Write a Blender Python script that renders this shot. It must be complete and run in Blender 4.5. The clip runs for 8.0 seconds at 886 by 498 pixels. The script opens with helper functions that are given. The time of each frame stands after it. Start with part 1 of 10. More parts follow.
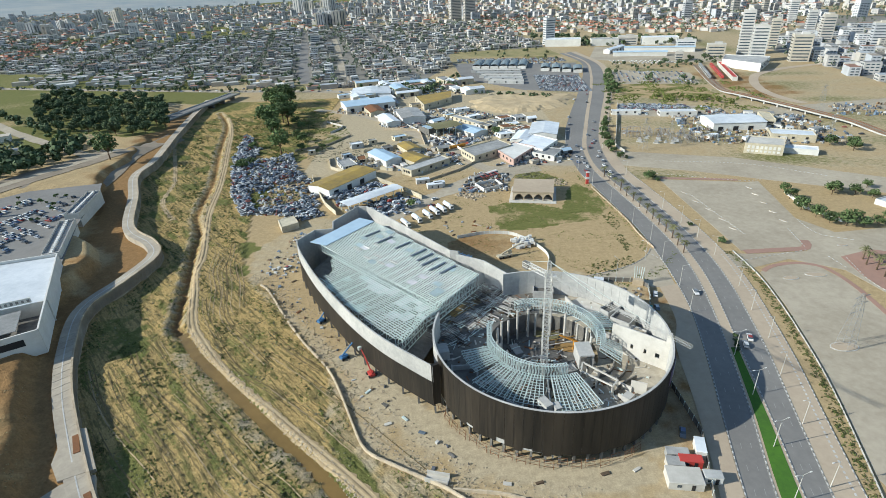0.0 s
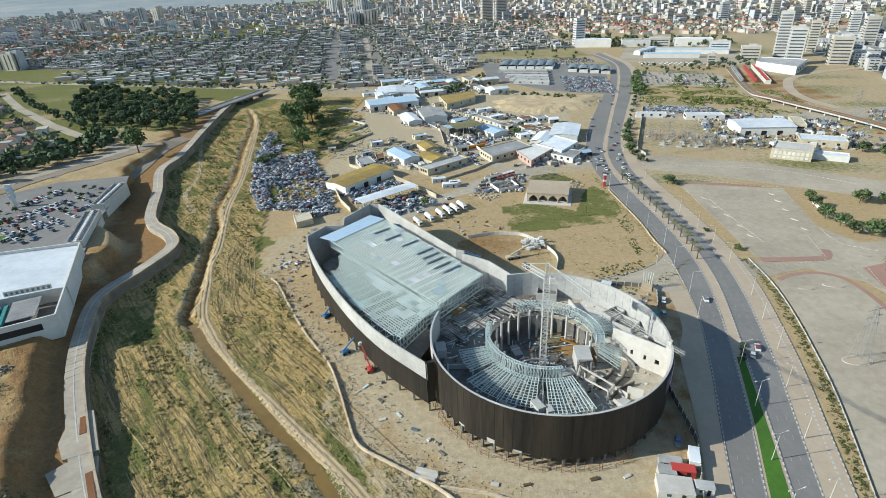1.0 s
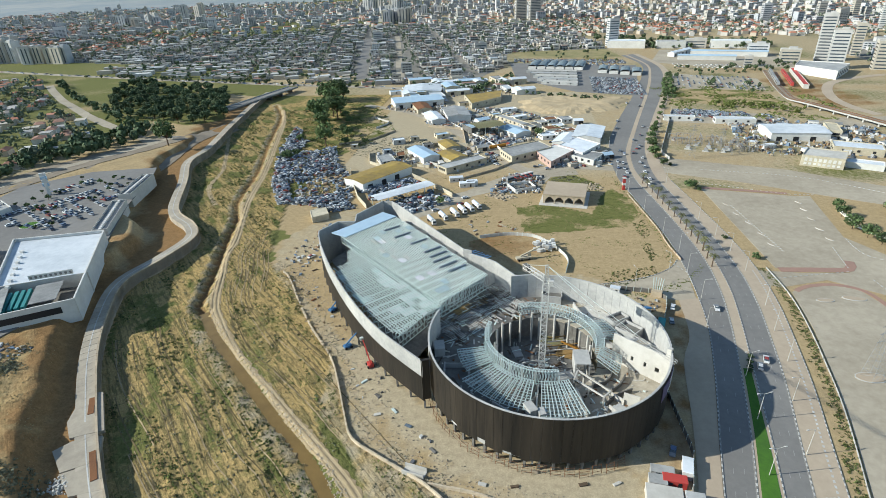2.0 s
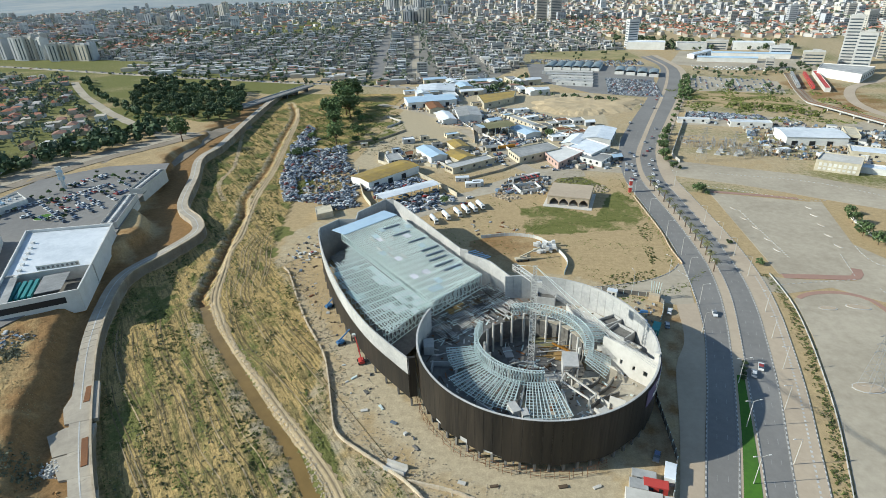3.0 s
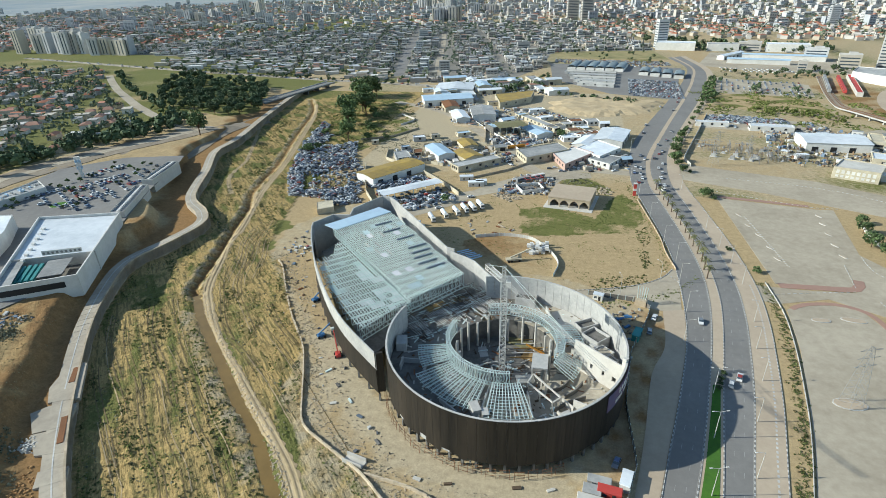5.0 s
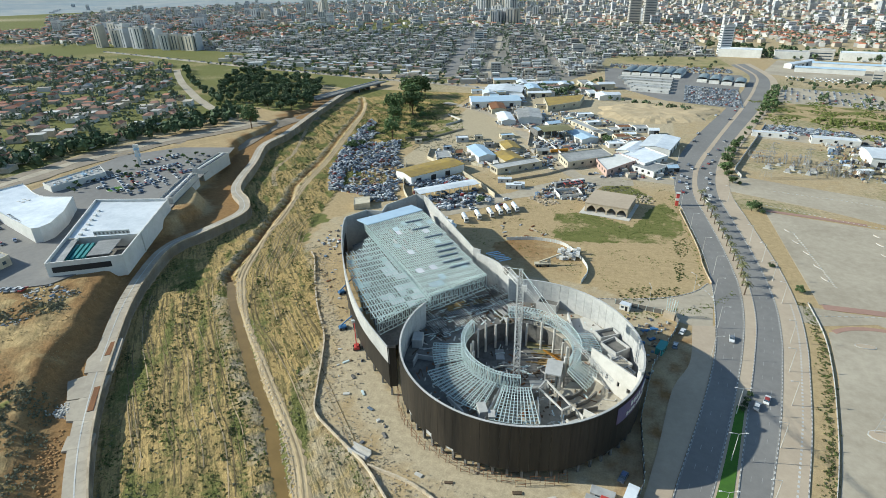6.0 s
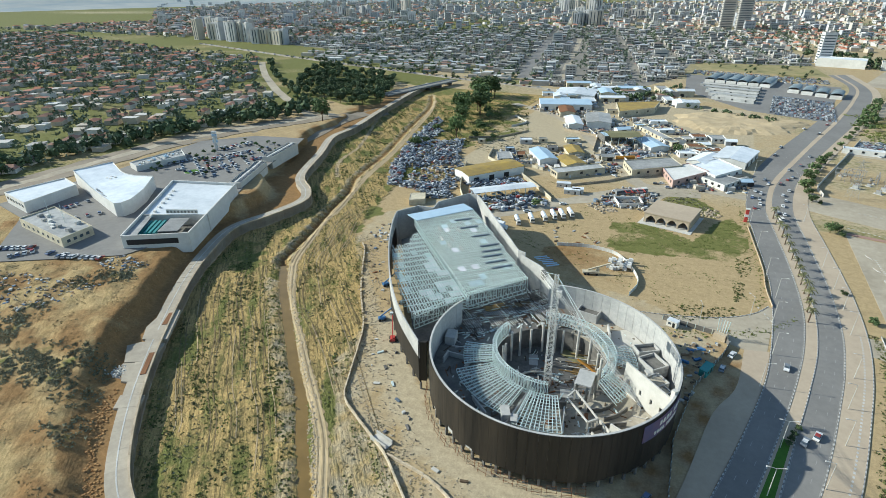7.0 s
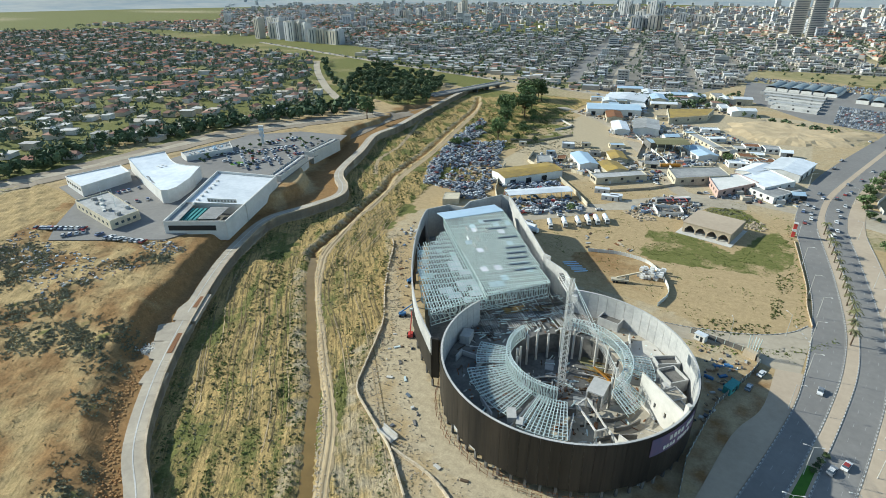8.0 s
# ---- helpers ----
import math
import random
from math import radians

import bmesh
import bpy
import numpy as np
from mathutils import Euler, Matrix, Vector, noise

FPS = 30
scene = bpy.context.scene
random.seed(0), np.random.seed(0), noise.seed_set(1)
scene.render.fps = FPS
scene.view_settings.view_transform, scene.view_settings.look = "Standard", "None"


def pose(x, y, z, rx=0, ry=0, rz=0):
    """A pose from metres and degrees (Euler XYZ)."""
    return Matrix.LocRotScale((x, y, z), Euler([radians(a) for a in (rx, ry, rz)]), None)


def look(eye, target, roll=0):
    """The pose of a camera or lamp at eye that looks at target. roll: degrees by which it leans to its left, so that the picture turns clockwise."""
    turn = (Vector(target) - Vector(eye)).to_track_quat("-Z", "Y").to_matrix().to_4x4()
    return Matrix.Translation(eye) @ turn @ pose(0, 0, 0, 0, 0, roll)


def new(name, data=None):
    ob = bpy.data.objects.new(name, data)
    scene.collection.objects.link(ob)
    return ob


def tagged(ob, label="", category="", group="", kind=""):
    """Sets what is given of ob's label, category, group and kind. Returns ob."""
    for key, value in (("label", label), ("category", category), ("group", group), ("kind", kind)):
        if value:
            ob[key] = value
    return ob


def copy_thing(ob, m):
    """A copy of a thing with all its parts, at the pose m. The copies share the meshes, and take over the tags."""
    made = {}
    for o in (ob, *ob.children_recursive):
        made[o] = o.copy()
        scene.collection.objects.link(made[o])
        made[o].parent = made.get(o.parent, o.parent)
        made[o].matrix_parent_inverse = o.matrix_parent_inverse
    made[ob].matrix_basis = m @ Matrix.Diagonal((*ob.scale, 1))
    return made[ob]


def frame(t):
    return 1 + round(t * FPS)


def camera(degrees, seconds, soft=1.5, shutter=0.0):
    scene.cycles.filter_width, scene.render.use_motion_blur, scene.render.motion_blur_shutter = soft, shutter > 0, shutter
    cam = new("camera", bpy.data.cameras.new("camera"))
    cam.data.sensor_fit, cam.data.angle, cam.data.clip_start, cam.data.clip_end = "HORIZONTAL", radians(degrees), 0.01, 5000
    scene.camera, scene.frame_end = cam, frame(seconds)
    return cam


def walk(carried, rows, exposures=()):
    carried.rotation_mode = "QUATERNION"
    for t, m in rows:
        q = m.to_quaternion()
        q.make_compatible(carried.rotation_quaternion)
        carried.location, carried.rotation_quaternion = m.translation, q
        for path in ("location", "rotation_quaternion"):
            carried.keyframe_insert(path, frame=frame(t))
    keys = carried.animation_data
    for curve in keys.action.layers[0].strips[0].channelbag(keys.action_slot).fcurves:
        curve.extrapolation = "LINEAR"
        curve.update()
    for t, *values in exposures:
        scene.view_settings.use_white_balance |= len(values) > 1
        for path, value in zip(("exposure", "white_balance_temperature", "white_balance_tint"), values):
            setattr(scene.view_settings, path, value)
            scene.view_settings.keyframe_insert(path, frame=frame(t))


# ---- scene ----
cam = camera(78.8, 8.0, soft=0.6)
PATH = [
    (0, (0.28, -0.24, 124.02), (-1.22, 177.86, 33.12), -2.6),
    (0.5, (4.90, -0.57, 123.99), (-1.30, 177.53, 33.19), -2.5),
    (1, (9.47, -0.90, 123.77), (-2.33, 177.00, 33.17), -2.5),
    (1.5, (14.05, -0.86, 123.70), (-3.45, 176.64, 33.10), -2.4),
    (3, (28.06, -0.32, 123.30), (-1.34, 175.68, 33.00), -2.1),
    (3.5, (32.41, 0.12, 123.09), (1.31, 175.92, 32.89), -2.2),
    (4, (37.12, 0.72, 123.20), (3.22, 175.92, 32.80), -2.1),
    (5.5, (50.93, 2.83, 122.78), (4.13, 175.13, 32.68), -1.7),
    (6, (55.63, 3.85, 122.22), (-1.77, 173.25, 32.72), -1.4),
    (6.5, (59.91, 5.12, 121.79), (-8.59, 170.52, 32.69), -1.1),
    (7, (64.35, 6.65, 121.73), (-15.75, 166.85, 32.63), -0.7),
    (7.5, (68.52, 8.55, 120.84), (-21.18, 163.75, 32.34), -0.4),
    (8, (72.82, 10.74, 120.21), (-22.57, 162.84, 32.11), -0.3),
]
EXPOSURES = [(0.0, 0.32, 6350.0, 3.0), (5.0, 0.34, 6350.0, 1.0), (8.0, 0.42, 6350.0, 0.0)]
walk(cam, [(t, look(eye, target, roll)) for t, eye, target, roll in PATH], EXPOSURES)
SITE = (32.7, 145.3)      # centre of the round hall
R_WALL = 38.4             # outer radius of its wall
RIM = 19.0                # height of its rim

# ---- world, sun, exposure ----
SUN_ELEVATION = 27.5
SUN_FROM = Vector((-0.978, -0.207, 0.0)).normalized()
world = bpy.data.worlds.new("sky")
scene.world = world
world.use_nodes = True
sky = world.node_tree.nodes.new("ShaderNodeTexSky")
sky.sky_type = "NISHITA"
sky.sun_disc = False
sky.sun_elevation = radians(SUN_ELEVATION)
sky.sun_rotation = radians(258.05)
sky.altitude = 300
sky.dust_density = 0.3
background = world.node_tree.nodes["Background"]
background.inputs["Strength"].default_value = 0.13
world.node_tree.links.new(sky.outputs["Color"], background.inputs["Color"])
sun_data = bpy.data.lights.new("sun", "SUN")
sun_data.energy = 5.0
sun_data.angle = radians(0.5)
sun_data.color = (1.0, 0.95, 0.87)
sun = new("sun", sun_data)
e = radians(SUN_ELEVATION)
sun.matrix_world = look(Vector((0, 0, 0)), -(SUN_FROM * math.cos(e) + Vector((0, 0, math.sin(e)))))


# ---- mesh helpers ----
class Build:
    """Collects vertices and faces for one mesh; every face may name a material slot."""

    def __init__(self):
        self.v, self.f, self.m = [], [], []

    def add(self, verts, faces, slot=0):
        n = len(self.v)
        self.v += [tuple(p) for p in verts]
        self.f += [tuple(n + i for i in f) for f in faces]
        self.m += [slot] * len(faces)
        return self

    def prism(self, poly, z0, z1, slot=0, top=None, inset=0.0):
        """A closed prism over a counter-clockwise outline; top: slot of the upper face."""
        n = len(poly)
        cx, cy = sum(p[0] for p in poly) / n, sum(p[1] for p in poly) / n
        up = [(cx + (x - cx) * (1 - inset), cy + (y - cy) * (1 - inset)) for x, y in poly]
        k = len(self.v)
        self.v += [(x, y, z0) for x, y in poly] + [(x, y, z1) for x, y in up]
        for i in range(n):
            j = (i + 1) % n
            self.f.append((k + i, k + j, k + n + j, k + n + i))
            self.m.append(slot)
        self.f.append(tuple(k + n + i for i in range(n)))
        self.m.append(slot if top is None else top)
        self.f.append(tuple(k + i for i in reversed(range(n))))
        self.m.append(slot)
        return self

    def box(self, x, y, z, sx, sy, sz, turn=0.0, slot=0, top=None, inset=0.0):
        """A box whose base is centred on (x, y, z)."""
        c, s = math.cos(turn), math.sin(turn)
        poly = [(x + c * a - s * b, y + s * a + c * b) for a, b in ((-sx / 2, -sy / 2), (sx / 2, -sy / 2), (sx / 2, sy / 2), (-sx / 2, sy / 2))]
        return self.prism(poly, z, z + sz, slot, top, inset)

    def beam(self, a, b, w, slot=0, h=None):
        """A square bar from a to b."""
        a, b = Vector(a), Vector(b)
        d = b - a
        if d.length < 1e-6:
            return self
        d.normalize()
        side = d.cross(Vector((0, 0, 1)))
        if side.length < 1e-3:
            side = Vector((1, 0, 0))
        side.normalize()
        up = side.cross(d)
        side, up = side * w / 2, up * (h or w) / 2
        pts = [p + i * side + j * up for p in (a, b) for i, j in ((-1, -1), (1, -1), (1, 1), (-1, 1))]
        return self.add(pts, [(0, 1, 5, 4), (1, 2, 6, 5), (2, 3, 7, 6), (3, 0, 4, 7), (3, 2, 1, 0), (4, 5, 6, 7)], slot)

    def tube(self, a, b, r0, r1, sides=8, slot=0, cap=True):
        a, b = Vector(a), Vector(b)
        d = (b - a).normalized()
        u = d.cross(Vector((0, 0, 1)))
        u = Vector((1, 0, 0)) if u.length < 1e-3 else u.normalized()
        w = u.cross(d)
        ring = [(u * math.cos(2 * math.pi * i / sides) + w * math.sin(2 * math.pi * i / sides)) for i in range(sides)]
        pts = [a + q * r0 for q in ring] + [b + q * r1 for q in ring]
        faces = [(i, sides + i, sides + (i + 1) % sides, (i + 1) % sides) for i in range(sides)]
        if cap:
            faces += [tuple(range(sides)), tuple(reversed(range(sides, 2 * sides)))]
        return self.add(pts, faces, slot)

    def ribbon(self, left, right, z, slot=0):
        """A sheet between two lines of equal length."""
        n = len(left)
        zz = z if callable(z) else (lambda x, y: z)
        k = len(self.v)
        for p, q in zip(left, right):
            self.v += [(p[0], p[1], zz(*p[:2])), (q[0], q[1], zz(*q[:2]))]
        for i in range(n - 1):
            self.f.append((k + 2 * i, k + 2 * i + 1, k + 2 * i + 3, k + 2 * i + 2))
            self.m.append(slot)
        return self

    def curb(self, line, w, z0, z1, slot=0):
        """A solid strip of width w along a line."""
        left, right = offset(line, w / 2), offset(line, -w / 2)
        n = len(line)
        k = len(self.v)
        for p, q in zip(left, right):
            self.v += [(*p, z0), (*p, z1), (*q, z1), (*q, z0)]
        for i in range(n - 1):
            a, b = k + 4 * i, k + 4 * i + 4
            for j in range(3):
                self.f.append((a + j, b + j, b + j + 1, a + j + 1))
                self.m.append(slot)
        self.f += [(k, k + 1, k + 2, k + 3), (k + 4 * n - 1, k + 4 * n - 2, k + 4 * n - 3, k + 4 * n - 4)]
        self.m += [slot, slot]
        return self

    def mesh(self, name, materials):
        me = bpy.data.meshes.new(name)
        me.from_pydata(self.v, [], self.f)
        for m in materials if isinstance(materials, (list, tuple)) else [materials]:
            me.materials.append(m)
        if any(self.m):
            me.polygons.foreach_set("material_index", self.m)
        me.update()
        return me


def spline(points, step=4.0):
    """A smooth line through control points, about step metres between its vertices."""
    p = [np.array(q, float) for q in points]
    p = [2 * p[0] - p[1]] + p + [2 * p[-1] - p[-2]]
    out = []
    for i in range(1, len(p) - 2):
        n = max(2, int(np.linalg.norm(p[i + 1] - p[i]) / step))
        for j in range(n):
            t = j / n
            out.append(tuple(0.5 * (2 * p[i] + (p[i + 1] - p[i - 1]) * t + (2 * p[i - 1] - 5 * p[i] + 4 * p[i + 1] - p[i + 2]) * t * t
                                    + (3 * p[i] - p[i - 1] - 3 * p[i + 1] + p[i + 2]) * t ** 3)))
    out.append(tuple(p[-2]))
    return out


def resample(line, n):
    q = np.array(line, float)
    s = np.r_[0, np.cumsum(np.linalg.norm(np.diff(q, axis=0), axis=1))]
    t = np.linspace(0, s[-1], n)
    return [tuple(r) for r in np.c_[np.interp(t, s, q[:, 0]), np.interp(t, s, q[:, 1])]]


def length_of(line):
    q = np.array(line, float)
    return float(np.linalg.norm(np.diff(q, axis=0), axis=1).sum())


def offset(line, d):
    """The line moved d metres to its left."""
    q = np.array(line, float)
    t = np.gradient(q, axis=0)
    t /= np.linalg.norm(t, axis=1)[:, None] + 1e-9
    return [tuple(r) for r in q + d * np.c_[-t[:, 1], t[:, 0]]]


def distance_to(line, x, y):
    """Distance of many points to a polyline."""
    q = np.array(line, float)
    best = np.full(np.shape(x), 1e9)
    for a, b in zip(q[:-1], q[1:]):
        d = b - a
        t = np.clip(((x - a[0]) * d[0] + (y - a[1]) * d[1]) / (d @ d + 1e-9), 0, 1)
        best = np.minimum(best, np.hypot(x - a[0] - t * d[0], y - a[1] - t * d[1]))
    return best


def inside(poly, x, y):
    """Which of many points lie inside an outline."""
    x, y = np.asarray(x, float), np.asarray(y, float)
    res = np.zeros(x.shape, bool)
    n = len(poly)
    for i in range(n):
        (x0, y0), (x1, y1) = poly[i], poly[(i + 1) % n]
        cross = (y0 > y) != (y1 > y)
        res ^= cross & (x < (x1 - x0) * (y - y0) / ((y1 - y0) or 1e-9) + x0)
    return res


def scatter(poly, n, seed=1):
    r = np.random.RandomState(seed)
    xs, ys = [p[0] for p in poly], [p[1] for p in poly]
    out = []
    while len(out) < n:
        x, y = r.uniform(min(xs), max(xs), 4 * n), r.uniform(min(ys), max(ys), 4 * n)
        k = inside(poly, x, y)
        out += list(zip(x[k], y[k]))
    return out[:n]


def part(name, build, material, parent, label=""):
    """Links a build as one mesh object under a thing or a part."""
    data = build.mesh(name, material) if isinstance(build, Build) else build
    ob = new(name, data)
    ob.parent = parent
    if label:
        ob["label"] = label
    return ob


def thing(name, x, y, z, turn=0.0, label="", category="", group="", kind=""):
    """An Empty at the base of a thing."""
    ob = new(name)
    ob.matrix_basis = pose(x, y, z, 0, 0, turn)
    return tagged(ob, label, category, group, kind)


def single(name, build, material, label="", category="", group="", kind=""):
    return tagged(new(name, build.mesh(name, material)), label, category, group, kind)


# ---- materials ----
def material(name, a, b=None, rough=0.8, metal=0.0, grain=1.5, patch=0.08, bump=0.0, vary=0.0, island=0.0, spec=0.3, stretch=(1, 1, 1)):
    """Two tones mixed by noise at two sizes; vary: by object; island: by loose piece."""
    m = bpy.data.materials.new(name)
    m.use_nodes = True
    t = m.node_tree
    n, l = t.nodes, t.links
    bsdf = n["Principled BSDF"]
    bsdf.inputs["Roughness"].default_value = rough
    bsdf.inputs["Metallic"].default_value = metal
    bsdf.inputs["Specular IOR Level"].default_value = spec
    geo = n.new("ShaderNodeNewGeometry")
    place = n.new("ShaderNodeMapping")
    place.inputs["Scale"].default_value = stretch
    l.new(geo.outputs["Position"], place.inputs["Vector"])
    fine, wide = n.new("ShaderNodeTexNoise"), n.new("ShaderNodeTexNoise")
    fine.inputs["Scale"].default_value, fine.inputs["Detail"].default_value = grain, 8
    wide.inputs["Scale"].default_value, wide.inputs["Detail"].default_value = patch, 5
    fine.inputs["Roughness"].default_value = 0.68
    for k in (fine, wide):
        l.new(place.outputs["Vector"], k.inputs["Vector"])
    add = n.new("ShaderNodeMath")
    add.operation = "ADD"
    l.new(fine.outputs["Fac"], add.inputs[0])
    l.new(wide.outputs["Fac"], add.inputs[1])
    ramp = n.new("ShaderNodeMapRange")
    ramp.inputs["From Min"].default_value, ramp.inputs["From Max"].default_value = 0.78, 1.22
    l.new(add.outputs[0], ramp.inputs["Value"])
    mix = n.new("ShaderNodeMix")
    mix.data_type = "RGBA"
    b = b or tuple(0.75 * c for c in a)
    mix.inputs["A"].default_value, mix.inputs["B"].default_value = (*a, 1), (*b, 1)
    l.new(ramp.outputs["Result"], mix.inputs["Factor"])
    colour = mix.outputs["Result"]
    for amount, source in ((vary, "object"), (island, "island")):
        if amount:
            r = n.new("ShaderNodeObjectInfo").outputs["Random"] if source == "object" else geo.outputs["Random Per Island"]
            span = n.new("ShaderNodeMapRange")
            span.inputs["To Min"].default_value, span.inputs["To Max"].default_value = 1 - amount, 1 + amount
            l.new(r, span.inputs["Value"])
            hsv = n.new("ShaderNodeHueSaturation")
            l.new(colour, hsv.inputs["Color"])
            l.new(span.outputs["Result"], hsv.inputs["Value"])
            colour = hsv.outputs["Color"]
    l.new(colour, bsdf.inputs["Base Color"])
    if bump:
        bm_node = n.new("ShaderNodeBump")
        bm_node.inputs["Strength"].default_value, bm_node.inputs["Distance"].default_value = 0.6, bump
        l.new(fine.outputs["Fac"], bm_node.inputs["Height"])
        l.new(bm_node.outputs["Normal"], bsdf.inputs["Normal"])
    return m


def palette(name, tones, rough=0.75, by="island", grain=1.0):
    """One of several tones for each loose piece (or object), with a light grain."""
    m = material(name, (1, 1, 1), (0.8, 0.8, 0.8), rough=rough, grain=grain)
    t = m.node_tree
    n, l = t.nodes, t.links
    source = n.new("ShaderNodeNewGeometry").outputs["Random Per Island"] if by == "island" else n.new("ShaderNodeObjectInfo").outputs["Random"]
    ramp = n.new("ShaderNodeValToRGB")
    ramp.color_ramp.interpolation = "CONSTANT"
    e = ramp.color_ramp.elements
    while len(e) < len(tones):
        e.new(0.5)
    for i, c in enumerate(tones):
        e[i].position = i / len(tones)
        e[i].color = (*c, 1)
    l.new(source, ramp.inputs["Fac"])
    times = n.new("ShaderNodeMix")
    times.data_type, times.blend_type = "RGBA", "MULTIPLY"
    times.inputs["Factor"].default_value = 1
    bsdf = n["Principled BSDF"]
    l.new(bsdf.inputs["Base Color"].links[0].from_socket, times.inputs["A"])
    l.new(ramp.outputs["Color"], times.inputs["B"])
    l.new(times.outputs["Result"], bsdf.inputs["Base Color"])
    return m


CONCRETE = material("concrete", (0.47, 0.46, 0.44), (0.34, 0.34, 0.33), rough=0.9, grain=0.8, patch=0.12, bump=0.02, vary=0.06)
# worn concrete, darkened further so its colour carries the shade inside the hall
CONCRETE_DARK = material("worn_shaded_concrete", (0.19, 0.182, 0.168), (0.105, 0.10, 0.092), rough=0.95, grain=0.7, patch=0.15, bump=0.03)
CONCRETE_PALE = material("pale_concrete", (0.55, 0.53, 0.49), (0.44, 0.42, 0.38), rough=0.9, grain=0.5, patch=0.1, vary=0.05)
# deck sheet whitened so its colour carries the sun's glare on the roof
PALE_SHEET = material("pale_glare_sheet", (0.76, 0.74, 0.75), (0.66, 0.66, 0.67), rough=0.35, metal=0.2, grain=0.3, patch=0.15, vary=0.12)
CLADDING = material("dark_cladding", (0.010, 0.0095, 0.009), (0.038, 0.031, 0.024), rough=0.55, grain=1.4, patch=0.12, vary=0.12, stretch=(1, 1, 0.07))
STEEL = material("galvanised_steel", (0.69, 0.77, 0.75), (0.56, 0.65, 0.63), rough=0.4, metal=0.3, grain=0.6, patch=0.1)
STEEL_SHEET = material("steel_deck_sheet", (0.62, 0.72, 0.70), (0.46, 0.56, 0.55), rough=0.32, metal=0.4, grain=0.3, patch=0.15, vary=0.15)
MARKET_ROOF = material("market_roof_sheet", (0.24, 0.29, 0.31), (0.16, 0.20, 0.22), rough=0.5, grain=0.2, patch=0.05, vary=0.15)
BLUE_SHEET = material("pale_blue_sheet", (0.42, 0.55, 0.66), (0.36, 0.48, 0.60), rough=0.5, grain=0.2, patch=0.05)
ASPHALT = material("asphalt", (0.178, 0.171, 0.163), (0.225, 0.216, 0.204), rough=0.92, grain=0.35, patch=0.03, bump=0.01)
ASPHALT_OLD = material("old_asphalt", (0.315, 0.27, 0.205), (0.43, 0.375, 0.29), rough=0.95, grain=0.3, patch=0.03, bump=0.01)
PAVING = material("sandy_paving", (0.46, 0.375, 0.28), (0.39, 0.315, 0.235), rough=0.95, grain=0.4, patch=0.04)
PAVING_RED = material("red_paving", (0.36, 0.22, 0.17), (0.30, 0.19, 0.15), rough=0.95, grain=0.4, patch=0.04)
PAINT_WHITE = material("white_road_paint", (0.56, 0.55, 0.52), (0.36, 0.355, 0.34), rough=0.8, grain=1.5)
PAINT_WORN = material("worn_lane_paint", (0.36, 0.355, 0.34), (0.23, 0.225, 0.215), rough=0.85, grain=1.2)
PAINT_DARK = material("black_kerb_paint", (0.17, 0.165, 0.155), (0.25, 0.24, 0.225), rough=0.8, grain=1.5)
PROMENADE = material("promenade_paving", (0.44, 0.385, 0.305), (0.33, 0.29, 0.235), rough=0.95, grain=0.5, patch=0.08, bump=0.01, vary=0.08)
DIRT = material("dirt_track", (0.43, 0.33, 0.195), (0.29, 0.22, 0.13), rough=1.0, grain=0.35, patch=0.05, bump=0.04)
DIRT_PALE = material("worn_rut", (0.50, 0.395, 0.25), (0.40, 0.31, 0.19), rough=1.0, grain=0.5, patch=0.08, bump=0.03)
DUSTY = material("packed_earth", (0.29, 0.245, 0.19), (0.22, 0.18, 0.135), rough=1.0, grain=0.25, patch=0.04, bump=0.02)
DIRT_DARK = material("turned_earth", (0.21, 0.155, 0.08), (0.14, 0.105, 0.05), rough=1.0, grain=0.6, patch=0.1, bump=0.04)
TOWN_GROUND = material("town_ground", (0.26, 0.24, 0.205), (0.17, 0.16, 0.14), rough=0.95, grain=0.1, patch=0.012)
WATER = material("muddy_water", (0.22, 0.14, 0.045), (0.17, 0.11, 0.035), rough=0.15, grain=0.2, patch=0.05, spec=0.5)
LAWN = material("watered_lawn", (0.07, 0.17, 0.02), (0.05, 0.12, 0.02), rough=1.0, grain=0.8, patch=0.08)
WHITE_ROOF = material("white_roof_sheet", (0.72, 0.75, 0.78), (0.52, 0.56, 0.60), rough=0.5, grain=0.2, patch=0.04, vary=0.14)
GREY_ROOF = material("grey_roof", (0.40, 0.40, 0.39), (0.24, 0.245, 0.245), rough=0.8, grain=0.35, patch=0.07, vary=0.25)
WHITE_WALL = material("white_render", (0.66, 0.65, 0.62), (0.55, 0.54, 0.51), rough=0.9, grain=0.4, patch=0.08, vary=0.1)
CREAM_WALL = material("cream_render", (0.58, 0.52, 0.39), (0.38, 0.34, 0.26), rough=0.9, grain=0.4, patch=0.08, vary=0.08)
STONE = material("sand_coloured_stone", (0.46, 0.38, 0.28), (0.34, 0.28, 0.2), rough=0.95, grain=1.2, patch=0.2, vary=0.15)
YELLOW_ROOF = material("ochre_roof_sheet", (0.40, 0.28, 0.07), (0.25, 0.18, 0.07), rough=0.7, grain=0.3, patch=0.1)
DARK = material("dark_opening", (0.02, 0.022, 0.025), (0.03, 0.03, 0.032), rough=0.5)
GLASS = material("window_glass", (0.05, 0.07, 0.09), (0.07, 0.09, 0.11), rough=0.12, spec=0.6)
RED = material("red_paint", (0.50, 0.06, 0.05), (0.40, 0.06, 0.05), rough=0.6)
RUST = material("rusty_steel", (0.22, 0.10, 0.045), (0.15, 0.07, 0.035), rough=0.9)
ORANGE = material("orange_paint", (0.55, 0.24, 0.03), (0.42, 0.2, 0.04), rough=0.6)
BLUE = material("blue_paint", (0.06, 0.17, 0.35), (0.05, 0.14, 0.28), rough=0.55)
